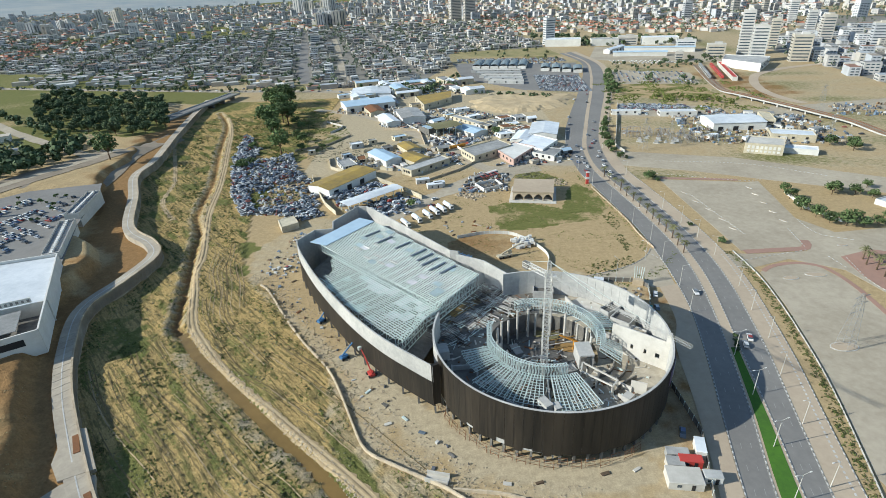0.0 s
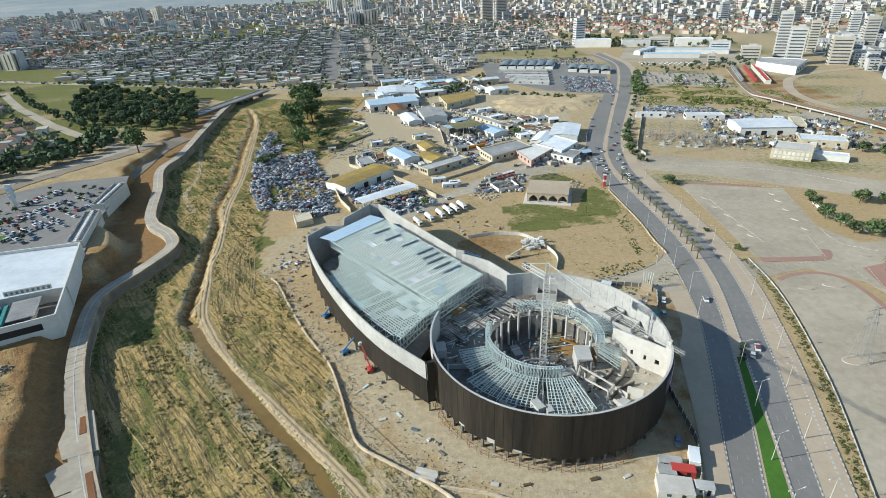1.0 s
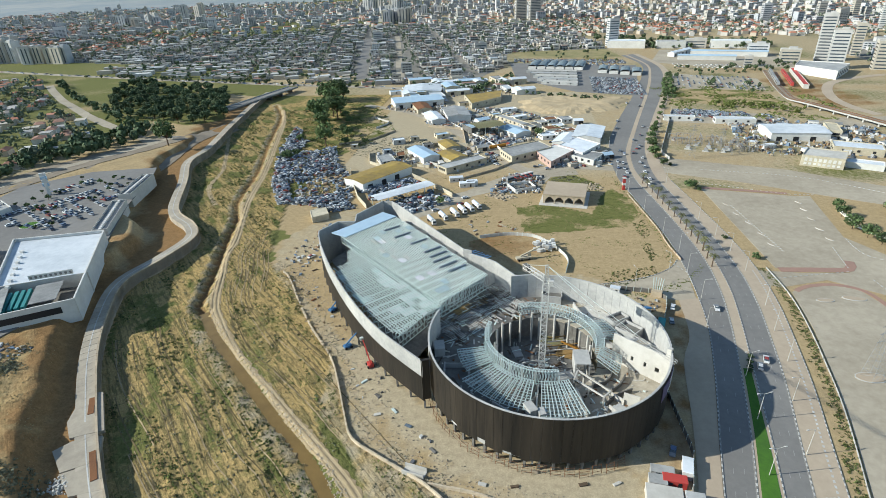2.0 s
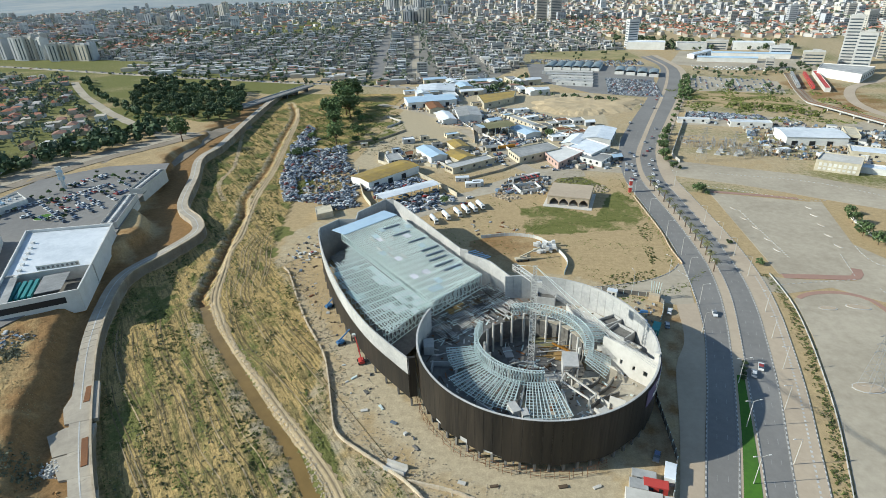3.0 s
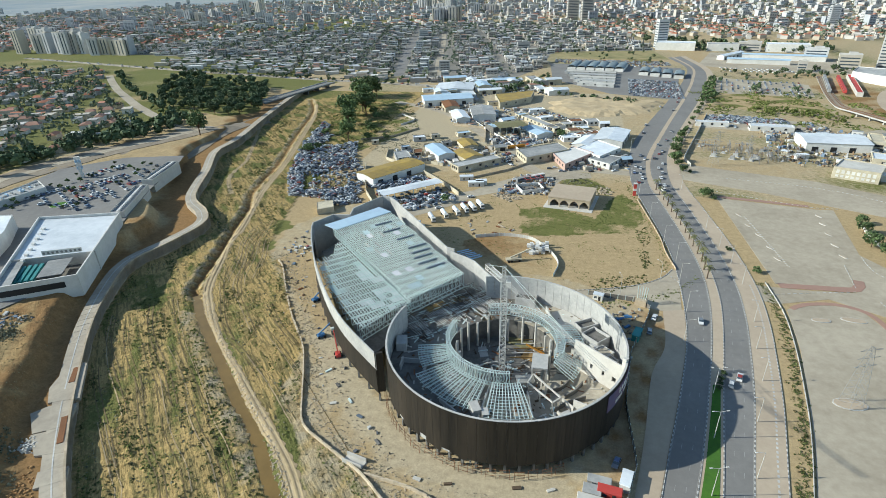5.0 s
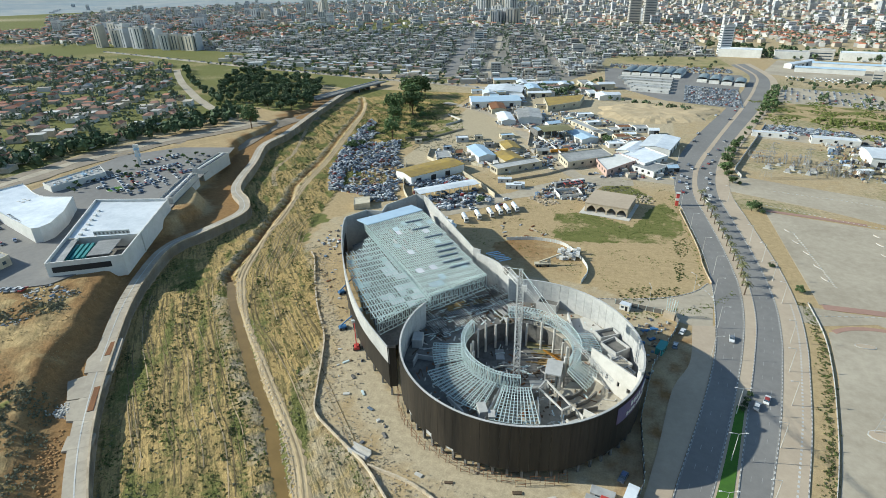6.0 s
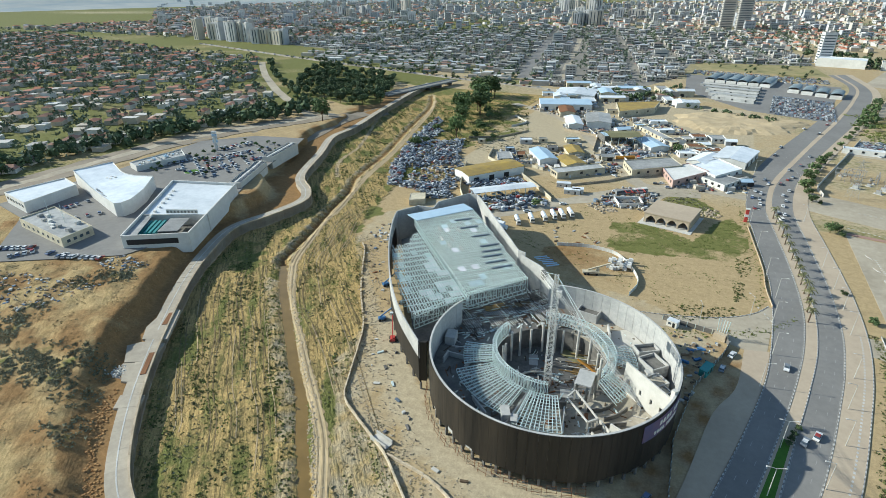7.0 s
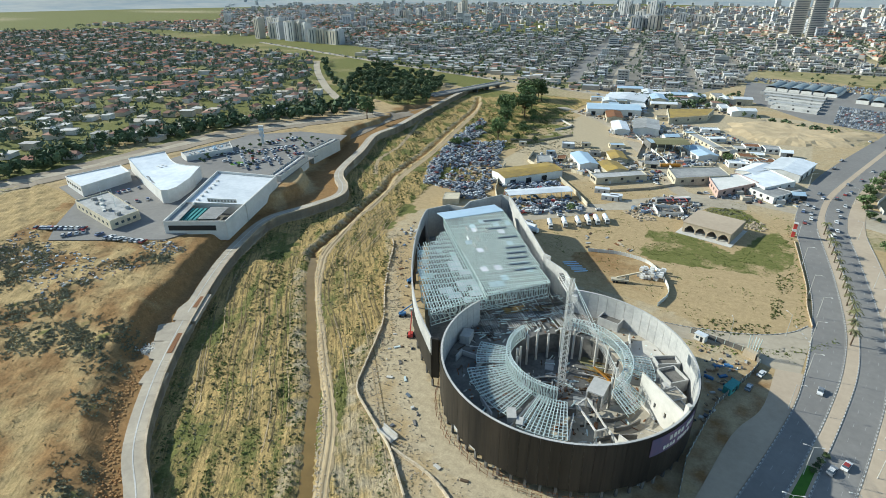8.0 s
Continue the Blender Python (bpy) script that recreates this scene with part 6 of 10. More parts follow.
def palm(h, seed, label, group):
    rnd = random.Random(seed)
    ob = thing("palm_tree", 0, 0, 0, label=label, category="palm tree", group=group)
    t = Build()
    for i in range(5):
        t.tube((0, 0, h * i / 5), (0.03 * i, 0, h * (i + 1) / 5), 0.32 - 0.02 * i, 0.27 - 0.02 * i, 8)
    part("trunk", t, BARK, ob)
    f = Build()
    for i in range(17):
        a = i * 2.4
        lift = rnd.uniform(0.1, 1.3)
        prev = None
        for k in range(6):
            u = k / 5
            r = 2.7 * u
            z = h + 0.2 + lift * math.sin(u * 2.2) * 1.2 - 1.4 * u * u
            w = 0.3 * math.sin(math.pi * (0.12 + 0.85 * u))
            c = Vector((r * math.cos(a), r * math.sin(a), z))
            s = Vector((-math.sin(a), math.cos(a), 0)) * w
            cur = [c - s - Vector((0, 0, 0.14)), c, c + s - Vector((0, 0, 0.14))]
            if prev:
                f.add(prev + cur, [(0, 1, 4, 3), (1, 2, 5, 4)])
            prev = cur
    part("crown", f, FROND, ob, "dusty drooping palm fronds")
    return ob


palm_model = palm(5.5, 3, "date palm with drooping fronds on the paved median", "palms on the median")
palm_model.matrix_basis = pose(113.5, 228, 0.15)
for x, y in ((113.8, 236), (114.3, 244), (114, 252), (113.4, 260), (113, 268), (112.5, 276), (111.6, 285), (110.8, 294), (109.8, 303), (109, 312), (108, 321), (107, 330), (106, 338)):
    copy_thing(palm_model, pose(x, y, 0.15, 0, 0, random.uniform(0, 360)) @ Matrix.Scale(random.uniform(.8, 1.15), 4))
palm_e = palm(5.5, 4, "date palm in a reddish paved bed", "palms in the paved bed")
palm_e.matrix_basis = pose(190, 215, 0.1)
for x, y in ((188, 210), (189, 205), (188, 199), (193, 209)):
    copy_thing(palm_e, pose(x, y, 0.1, 0, 0, random.uniform(0, 360)) @ Matrix.Scale(random.uniform(.8, 1.1), 4))

for x, y in ((104, 158), (102, 153), (105.3, 161), (103, 155.5)):
    copy_thing(bushes[0], pose(x, y, 0.2, 0, 0, random.uniform(0, 360)) @ Matrix.Scale(0.4, 4))

# ---- vehicles ----
def car_parts(ob, van=False, paint=None, wheels=True):
    paint = paint or CAR_PAINT
    b = Build()
    prof = [(-2.1, 0.35), (2.1, 0.35), (2.15, 0.75), (1.1, 0.95), (-1.75, 0.98), (-2.1, 0.85)] if not van else [(-2.4, 0.35), (2.4, 0.35), (2.45, 0.85), (1.7, 1.15), (-2.4, 1.15)]
    n = len(prof)
    b.add([(x, s * 0.86, z) for s in (-1, 1) for x, z in prof], [tuple(range(n)), tuple(reversed(range(n, 2 * n)))] + [(i, n + i, n + (i + 1) % n, (i + 1) % n) for i in range(n)])
    part("body", b, paint, ob)
    g = Build()
    lo, hi, zb, zt = ((0.95, 0.35, 0.93, 1.42) if not van else (1.6, 1.0, 1.13, 1.95))
    bl, bh = (-1.75, -1.3) if not van else (-2.4, -2.35)
    g.add([(lo, -.8, zb), (lo, .8, zb), (bl, .8, zb), (bl, -.8, zb), (hi, -.66, zt), (hi, .66, zt), (bh, .66, zt), (bh, -.66, zt)], [(0, 1, 5, 4), (1, 2, 6, 5), (2, 3, 7, 6), (3, 0, 4, 7)])
    part("glazing", g, GLASS, ob, "dark glazing")
    r = Build().prism([(bh + 0.02, -.67), (hi, -.67), (hi, .67), (bh + 0.02, .67)], zt - 0.02, zt + 0.05, inset=0.06)
    part("roof", r, paint, ob)
    if not wheels:
        return
    wheel = Build()
    wheel.tube((0, -0.1, 0), (0, 0.1, 0), 0.33, 0.33, 10)
    data = wheel.mesh("wheel", TYRE)
    for i in (-1, 1):
        for j in (-1, 1):
            w = part("wheel", data, None, ob)
            w.location = (i * 1.35, j * 0.82, 0.33)


car = thing("car", 109, 347, 0.1, 105, "passenger car on the road", "car", "cars on the road")
car_parts(car)
van = thing("van", 110, 337, 0.1, 105, "white delivery van on the road", "van")
car_parts(van, True, WHITE_WALL)
for x, y, r in ((121, 421, 75), (120, 438, 75), (106, 400, 255), (113, 474, 255), (117, 391, 85), (104, 192, 262), (98, 382, 262), (101, 378, 262), (100, 367, 265), (104, 408, 255), (113, 403, 80), (113, 380, 85), (118, 415, 75), (112, 360, 92), (114, 370, 90), (96, 369, 265),
                (106.5, 156, 70), (110, 160, 70), (97, 350, 270), (100, 358, 268), (128, 452, 72), (136, 480, 72), (118, 500, 250), (112, 346, 95), (140, 575, 70), (150, 560, 250), (160, 600, 72), (96, 394, 262)):
    copy_thing(car, pose(x, y, 0.12, 0, 0, r))
parked = thing("car", -250, 240, 9.65, 60, "parked passenger car outside the shops", "car", "cars parked at the shops")
car_parts(parked, wheels=False)
rnd = random.Random(12)
for cx, cy, turn, n, rows_ in ((-228, 252, 66, 11, 2), (-240, 278, 66, 12, 2), (-254, 302, 66, 10, 2), (-216, 290, 66, 9, 1), (-222, 122, 30, 8, 1), (-231, 117, 30, 6, 1), (-182, 130, 20, 8, 1), (-250, 172, 80, 7, 1), (-228, 164, 60, 5, 1), (-212, 120, 60, 5, 1), (-262, 258, 66, 9, 1), (-192, 128, 10, 6, 1)):
    for r_ in range(rows_):
        for i in range(n):
            if rnd.random() < 0.25:
                continue
            c, s = math.cos(radians(turn)), math.sin(radians(turn))
            a_, b_ = (i - n / 2) * 2.9, r_ * 5.5
            copy_thing(parked, pose(cx + c * a_ - s * b_, cy + s * a_ + c * b_, 9.65, 0, 0, turn + 90 + rnd.uniform(-6, 6)))
yard_car = thing("car", -77, 229, 0.0, 60, "dusty car parked on the building site", "car", "cars on the building site")
car_parts(yard_car)
for x, y, r in ((87, 192, 70), (67.5, 116, 250), (-8, 300, 40), (84, 182, 80), (-22, 290, 35), (-34, 272, 20), (26, 345, 60), (34, 352, 50), (12, 376, 150), (48, 366, 10), (-6, 310, 30)):
    copy_thing(yard_car, pose(x, y, 0.08, 0, 0, r))

tanker = thing("tank_truck", -22, 273, 0.0, -62, "white tank truck parked on bare ground", "truck", "tank trucks parked in a row")
part("chassis", Build().box(0, 0, 0.6, 9.0, 1.0, 0.35), TYRE, tanker)
part("cab", Build().box(3.9, 0, 0.7, 1.9, 2.3, 2.3, inset=0.12), WHITE_WALL, tanker)
part("windscreen", Build().box(4.86, 0, 1.75, 0.1, 1.9, 0.8), GLASS, tanker)
part("tank", Build().tube((-4.6, 0, 2.1), (2.6, 0, 2.1), 1.25, 1.25, 14), WHITE_ROOF, tanker, "white rounded tank")
for x in (-3.6, -2.4, 3.6):
    for s in (-1, 1):
        part("wheel", Build().tube((x, s * 1.0 - 0.2, 0.5), (x, s * 1.0 + 0.2, 0.5), 0.5, 0.5, 10), TYRE, tanker)
for x, y, r in ((-16, 279, -62), (-10, 284, -62), (-6, 289, -62), (-2, 292, -62), (-31, 265, -12), (-28, 261, -16), (2, 296, -62)):
    copy_thing(tanker, pose(x, y, 0, 0, 0, r + 180 * (r > -20)))


def bus(x, y, turn, mat, label):
    ob = thing("bus", x, y, 0.1, turn, label, "bus", "buses on the lot")
    part("body", Build().box(0, 0, 0.4, 11.5, 2.5, 2.7, inset=0.02), mat, ob)
    part("window_band", Build().box(0, 0, 1.7, 11.3, 2.56, 0.9), GLASS, ob)
    for i in (-3.6, 3.6):
        for s in (-1, 1):
            part("wheel", Build().tube((i, s * 1.1 - 0.15, 0.45), (i, s * 1.1 + 0.15, 0.45), 0.45, 0.45, 10), TYRE, ob)


bus(32, 349, 38, WHITE_WALL, "white bus parked beside the street")
bus(24, 343, 38, GREY_ROOF, "grey bus parked beside the street")

# truck-mounted crane and wrapped blocks on the sandy lot
ob = thing("mobile_crane", 28, 231, 0, 20, "cream truck-mounted crane with its boom raised", "mobile crane")
part("carrier", Build().box(0, 0, 0.8, 7.5, 2.4, 0.9), CREAM_WALL, ob)
part("cab", Build().box(3.0, 0.4, 1.7, 1.6, 1.4, 1.4, inset=0.1), CREAM_WALL, ob)
part("boom", Build().beam((-1.5, 0, 2.2), (9, 1, 5.5), 0.6), CREAM_WALL, ob)
for i in (-2.6, -1.2, 2.6):
    for s in (-1, 1):
        part("wheel", Build().tube((i, s * 1.1 - 0.2, 0.55), (i, s * 1.1 + 0.2, 0.55), 0.55, 0.55, 10), TYRE, ob)
block = thing("wrapped_pallet", 34, 241, 0, 10, "white wrapped pallet of building blocks", "pallet", "pallets on the sandy lot")
part("load", Build().box(0, 0, 0.15, 1.8, 1.4, 1.5, inset=0.06), WHITE_WALL, block)
part("pallet_base", Build().box(0, 0, 0, 1.7, 1.3, 0.15), BARK, block)
for i in range(7):
    for j in range(5):
        if random.random() < 0.9 and i + j:
            copy_thing(block, pose(34 + i * 1.5 + random.uniform(-.3, .3), 239 + j * 2.2 + 0.4 * i + random.uniform(-.3, .3), 0 if random.random() < .7 else 1.66, 0, 0, random.uniform(-12, 12)))
rail_line("lot_fence", spline([(6, 254), (20, 258), (33, 256.5), (40, 250), (46, 240), (49, 230), (47, 219)], 3), flat(0), 1.9, 2.5, STEEL, "pale sheet fence round the sandy lot", "fence", WHITE_WALL)
for i in range(14):
    x, y = -2 + random.uniform(0, 26), 262 + random.uniform(-4, 14)
    pallet_stack(x, y, random.uniform(0, 180), random.choice([BARK, STONE, RUST, GREY_ROOF]), "stack of weathered boards on the sandy lot", 2, 2.6)
for i in range(6):
    pallet_stack(2 + i * 1.6, 238 - i * 1.2, 35, BLUE_SHEET, "bundle of blue-grey steel sections in the wing's shade", 1, 7)
tanks = thing("red_tower", 92, 327, 0, 0, "slim red and white service tower by the road", "tower")
part("shaft", Build().box(0, 0, 0, 1.6, 1.6, 7.5), RED, tanks)
part("sign_box", Build().box(0, 0, 3.2, 1.9, 1.9, 1.4), WHITE_WALL, tanks)
part("cap", Build().box(0, 0, 7.5, 2.2, 2.2, 0.3), WHITE_WALL, tanks)
rail_line("road_barrier", spline([(101.5, 234), (99.5, 250), (99, 268), (96, 295), (93, 320)], 3), flat(0), 1.0, 3.0, RUST, "low rusty hoarding along the pavement", "fence", STONE)
rail_line("hedge_wall", FENCE_EAST, flat(0), 0.7, 5, CONCRETE_DARK, "low grey concrete wall beside the parking ground", "wall", CONCRETE)


# ---- pylons ----
def pylon(x, y, h, base, label):
    ob = thing("lattice_pylon", x, y, 0.2, 20, label, "pylon", "pylons")
    leg = Build()
    prev = None
    for i in range(9):
        u = i / 8
        w = base * (1 - u) ** 0.8 + 0.7 * u
        p = [(sx * w / 2, sy * w / 2, h * u) for sx, sy in ((-1, -1), (1, -1), (1, 1), (-1, 1))]
        if prev:
            for k in range(4):
                leg.beam(prev[k], p[k], 0.11)
                leg.beam(prev[k], p[(k + 1) % 4], 0.05)
                leg.beam(p[k], p[(k + 1) % 4], 0.05)
        prev = p
    part("tower", leg, PYLON_GREY, ob)
    for z in (0.68, 0.82, 0.95):
        a = Build()
        for s in (-1, 1):
            a.beam((0, 0, h * z), (s * base * 0.85, 0, h * z), 0.12)
            a.beam((0, 0, h * z + 1.0), (s * base * 0.85, 0, h * z), 0.08)
        part("cross_arm", a, PYLON_GREY, ob)


pylon(140, 153, 22, 4.5, "grey lattice power pylon on a kerbed island")
pylon(150, 392, 24, 5, "grey lattice power pylon in the switchyard")
pylon(175, 405, 18, 4, "grey lattice power pylon in the switchyard")
pylon(290, 395, 20, 4, "grey lattice power pylon beside low sheds")
pylon(330, 470, 26, 5, "grey lattice power pylon near the railway")
# ---- shops west of the river bed ----
A_OUT = ccw([(-180, 223), (-219, 211), (-174, 145), (-148, 161)])
cx, cy = centre(A_OUT)
shop_a = thing("shop_building", cx, cy, 6.0, label="large white shop building with a sunken plant yard", category="building")
for p, q in zip(A_OUT, A_OUT[1:] + A_OUT[:1]):
    b = Build()
    wall_between(b, (p[0] - cx, p[1] - cy), (q[0] - cx, q[1] - cy), 0, 10.2, 0.6)
    part("wall", b, WHITE_WALL, shop_a)
YARD_W, YARD_E = (-189.6, 167.8), (-158.2, 182.3)
b = Build()
wall_between(b, (YARD_W[0] - cx, YARD_W[1] - cy), (YARD_E[0] - cx, YARD_E[1] - cy), 0, 9.6, 0.5)
part("yard_wall", b, CONCRETE_PALE, shop_a)
part("roof", Build().prism(ccw([(x - cx, y - cy) for x, y in shrink([(-180, 223), (-219, 211), YARD_W, YARD_E], 0.8)]), 8.4, 8.8), WHITE_ROOF, shop_a, "bright white sheet roof")
part("roof_yard", Build().prism(ccw([(x - cx, y - cy) for x, y in shrink([YARD_W, (-174, 145), (-148, 161), YARD_E], 0.8)]), 3.6, 4.0), CONCRETE_DARK, shop_a, "sunken grey plant yard")
for i in range(4):
    part("duct", Build().beam((-174 + 1.9 * i - cx, 154 + 1.2 * i - cy, 7.0), (-181 + 1.9 * i - cx, 166.5 + 1.2 * i - cy, 7.6), 1.3), TEAL, shop_a, "teal air duct")
part("lean_roof", Build().prism(ccw([(-166 - cx, 158 - cy), (-158 - cx, 163 - cy), (-165.5 - cx, 177 - cy), (-174 - cx, 172 - cy)]), 8.2, 8.5), GREY_ROOF, shop_a, "grey lean-to roof in the yard")
part("lean_roof", Build().prism(ccw([(-188.5 - cx, 167 - cy), (-174.5 - cx, 146.5 - cy), (-170 - cx, 149.5 - cy), (-184.5 - cx, 170 - cy)]), 8.6, 8.9), GREY_ROOF, shop_a)
part("shade_opening", Build().beam((-172 - cx, 145.8 - cy, 6.6), (-152 - cx, 158.1 - cy, 6.6), 0.3, h=2.6), DARK, shop_a, "dark open strip below the parapet")
part("sign_board", Build().beam((-178 - cx, 173.6 - cy, 11.1), (-163 - cx, 180.4 - cy, 11.1), 0.3, h=2.2), WHITE_WALL, shop_a, "rooftop sign board with dark lettering bars")
for i in range(9):
    u = (i + 0.5) / 9
    part("letter_bar", Build().box(-178 + 15 * u - cx + 0.1, 173.6 + 6.8 * u - cy - 0.24, 10.5, 0.9, 0.1, 1.1, math.atan2(6.8, 15)), PAINT_DARK, shop_a)
for i in range(7):
    part("roof_unit", Build().box(-205 + i * 3.5 - cx, 200 - i * 5.2 - cy, 8.8, 1.6, 1.2, 1.0), WHITE_WALL, shop_a)

shop_b = thing("curved_shop", -250, 195, 9.0, label="white shop building with a sweeping curved roof", category="building")
north = spline([(-29, 20), (-6, 12), (17, 14)], 2)
north = resample(north, 13)
south = resample([(-35, -2), (0, -14), (37, -26)], 13)
r, w = Build(), Build()
zs = [9.4 - 2.6 * math.sin(math.pi * i / 12) * 0.6 - 1.4 * i / 12 for i in range(13)]
for i in range(12):
    a0, a1, c0, c1 = south[i], south[i + 1], north[i], north[i + 1]
    r.add([(*a0, zs[i]), (*a1, zs[i + 1]), (*c1, zs[i + 1]), (*c0, zs[i])], [(0, 1, 2, 3)])
    w.add([(*a0, 0), (*a1, 0), (*a1, zs[i + 1] + 0.6), (*a0, zs[i] + 0.6)], [(0, 1, 2, 3)])
    w.add([(*c1, 0), (*c0, 0), (*c0, zs[i] + 0.6), (*c1, zs[i + 1] + 0.6)], [(0, 1, 2, 3)])
nose = [south[12], (40, -24), (40, -18), (32, -4), north[12]]
r.add([(*p, zs[12]) for p in nose], [(0, 1, 2, 3, 4)])
for p, q in zip(nose[:-1], nose[1:]):
    w.add([(*p, 0), (*q, 0), (*q, zs[12] + 0.6), (*p, zs[12] + 0.6)], [(0, 1, 2, 3)])
w.add([(*north[0], 0), (*south[0], 0), (*south[0], zs[0] + 0.6), (*north[0], zs[0] + 0.6)], [(0, 1, 2, 3)])
part("wall", w, WHITE_WALL, shop_b)
part("roof", r, WHITE_ROOF, shop_b, "curved white sheet roof")
for i in range(8):
    part("roof_light", Build().box(-16 + 3.4 * (i % 4), 5 - 3.2 * (i // 4), 6.6, 1.5, 1.5, 0.9), WHITE_WALL, shop_b)
for i in range(10):
    part("roof_unit", Build().box(4 + 2.8 * i, -13.5 - 1.0 * i, 6.0, 1.3, 1.0, 1.4), GREY_ROOF, shop_b)
house_block("long_shop", [(-291, 156), (-285, 187), (-266, 182), (-263, 151)], 9.0, 7.0, WHITE_WALL, WHITE_ROOF, "long low white shop building beside a car park", windows=[(0, 6, 2.4, 1.6, 3.5, GLASS)])
bd = house_block("service_building", [(-246, 139), (-246, 157), (-202, 149), (-201, 133)], 9.0, 5.6, CREAM_WALL, GREY_ROOF, "low cream service building with plant on its roof", windows=[(0, 8, 1.6, 1.4, 2.2, GLASS), (1, 4, 1.6, 1.4, 2.2, GLASS), (3, 3, 1.6, 1.4, 2.2, GLASS)])
for i in range(9):
    part("roof_unit", Build().box(-16 + i * 4 + random.uniform(-1, 1), random.uniform(-5, 4), 4.9, random.uniform(1.2, 3.5), random.uniform(1, 2.4), random.uniform(0.6, 1.8)), random.choice([WHITE_WALL, GREY_ROOF]), bd)
for x in (-8, 4):
    part("roof_mast", Build().tube((x, 2, 4.9), (x, 2, 15), 0.14, 0.06, 6), STEEL, bd)
row_e = house_block("row_shop", [(-285, 230), (-280, 268), (-264, 258), (-273, 226)], 9.2, 4.3, WHITE_WALL, GREY_ROOF, "low row of shops with crowded roof plant")
for i in range(26):
    part("roof_unit", Build().box(random.uniform(-4, 4), -16 + i * 1.3, 3.6, 1.4, 1.0, random.uniform(0.7, 1.4)), random.choice([WHITE_WALL, GREY_ROOF, BLUE_SHEET]), row_e)
for k, (p, q) in enumerate((((-185, 231), (-202, 272)), ((-205, 280), (-213, 317)))):
    p, q = Vector(p), Vector(q)
    d = (q - p).normalized()
    nrm = Vector((-d.y, d.x)) * 7.5
    ob = house_block("shop_strip", [tuple(p), tuple(q), tuple(q + nrm), tuple(p + nrm)], 4.6, 8.6, CONCRETE_PALE, GREY_ROOF, "narrow white shop strip with roof units", parapet=1.0, group="shop strips")
    cx, cy = ob.location.x, ob.location.y
    for i in range(16):
        c = p.lerp(q, (i + 0.5) / 16) + nrm * 0.5
        part("roof_unit", Build().box(c.x - cx, c.y - cy, 7.6, 2.2, 1.2, 1.0, math.atan2(d.y, d.x)), WHITE_WALL, ob)
mast = thing("sign_mast", -264, 286, 9.6, 30, "tall white three-sided sign mast with blue panels", "sign mast")
part("shaft", Build().box(0, 0, 0, 1.6, 1.6, 11), WHITE_WALL, mast)
for i in range(4):
    part("sign_panel", Build().box(0, -0.1, 6 + i * 2.2, 3.4, 1.2, 1.8), (BLUE_SHEET, WHITE_WALL)[i % 2], mast)
garden = thing("round_planting", -239, 241, 9.6, 0, "round planted island in the car park", "planted island")
part("kerb", Build().prism([(5 * math.cos(q), 5 * math.sin(q)) for q in np.linspace(0, 6.283, 17)[:-1]], 0, 0.2), CONCRETE_PALE, garden)
part("lawn", Build().prism([(4.6 * math.cos(q), 4.6 * math.sin(q)) for q in np.linspace(0, 6.283, 17)[:-1]], 0.1, 0.28), LAWN, garden)
small = [tree("young_tree", 3.4, 1.5, LEAF, "young green tree in the car park", "tree", 90 + i, 6, 30, 0.4, 0.35, "young trees at the shops") for i in range(2)]
for i, m in enumerate(small):
    m.matrix_basis = pose(-240 - 12 * i, 262, 9.6)
for i in range(34):
    c = small[i % 2]
    copy_thing(c, pose(random.uniform(-275, -222), random.uniform(228, 318), 9.6, 0, 0, random.uniform(0, 360)) @ Matrix.Scale(random.uniform(.7, 1.2), 4))

# ---- scrap yard ----
shed("open_shed", [(-85, 335), (-58, 367), (-50, 354), (-76, 318)], 0, 5.6, 6.6, WHITE_WALL, YELLOW_ROOF, "long shed with an ochre sheet roof full of scrap cars")
shed("open_shed", [(-63, 300), (-31, 327), (-27, 320), (-57, 293)], 0, 5.2, 5.7, WHITE_WALL, WHITE_ROOF, "open shed with a bright white roof", open_sides=True)
rail_line("yard_wall", [(-92, 361), (-86, 340), (-73, 307), (-64, 292)], flat(0), 3.0, 4.0, CREAM_WALL, "cream masonry wall of the scrap yard", "wall", CREAM_WALL, 0.3)
rail_line("yard_wall", [(-46, 350), (-28, 330), (-14, 312)], flat(0), 3.0, 4.0, STONE, "cream masonry wall of the scrap yard", "wall", CREAM_WALL, 0.3)
ob = house_block("site_hut", [(-95, 281), (-87, 286), (-82, 276), (-90, 270)], 0, 3.6, CREAM_WALL, CREAM_WALL, "small cream hut with an overhanging flat roof", parapet=0.2)
scrap_body = Build()
prof = [(-2.0, 0.25), (2.0, 0.25), (2.0, 0.75), (1.0, 0.92), (0.4, 1.32), (-1.3, 1.35), (-1.8, 0.95), (-2.0, 0.85)]
k = len(prof)
scrap_body.add([(x, s * 0.83, z) for s in (-1, 1) for x, z in prof], [tuple(range(k)), tuple(reversed(range(k, 2 * k)))] + [(i, k + i, k + (i + 1) % k, (i + 1) % k) for i in range(k)])
SCRAP_OBJ = palette("wreck_paint", [(0.55, 0.58, 0.6), (0.3, 0.34, 0.4), (0.08, 0.09, 0.11), (0.14, 0.19, 0.28), (0.62, 0.63, 0.64), (0.05, 0.05, 0.06), (0.4, 0.42, 0.45), (0.66, 0.67, 0.68), (0.5, 0.53, 0.56), (0.2, 0.23, 0.28), (0.36, 0.06, 0.05)], rough=0.4, by="object")
wreck = thing("scrap_car", -66, 330, 0, 30, "stripped scrap car without wheels in the yard", "car", "scrap cars in the yard")
part("body", scrap_body, SCRAP_OBJ, wreck)
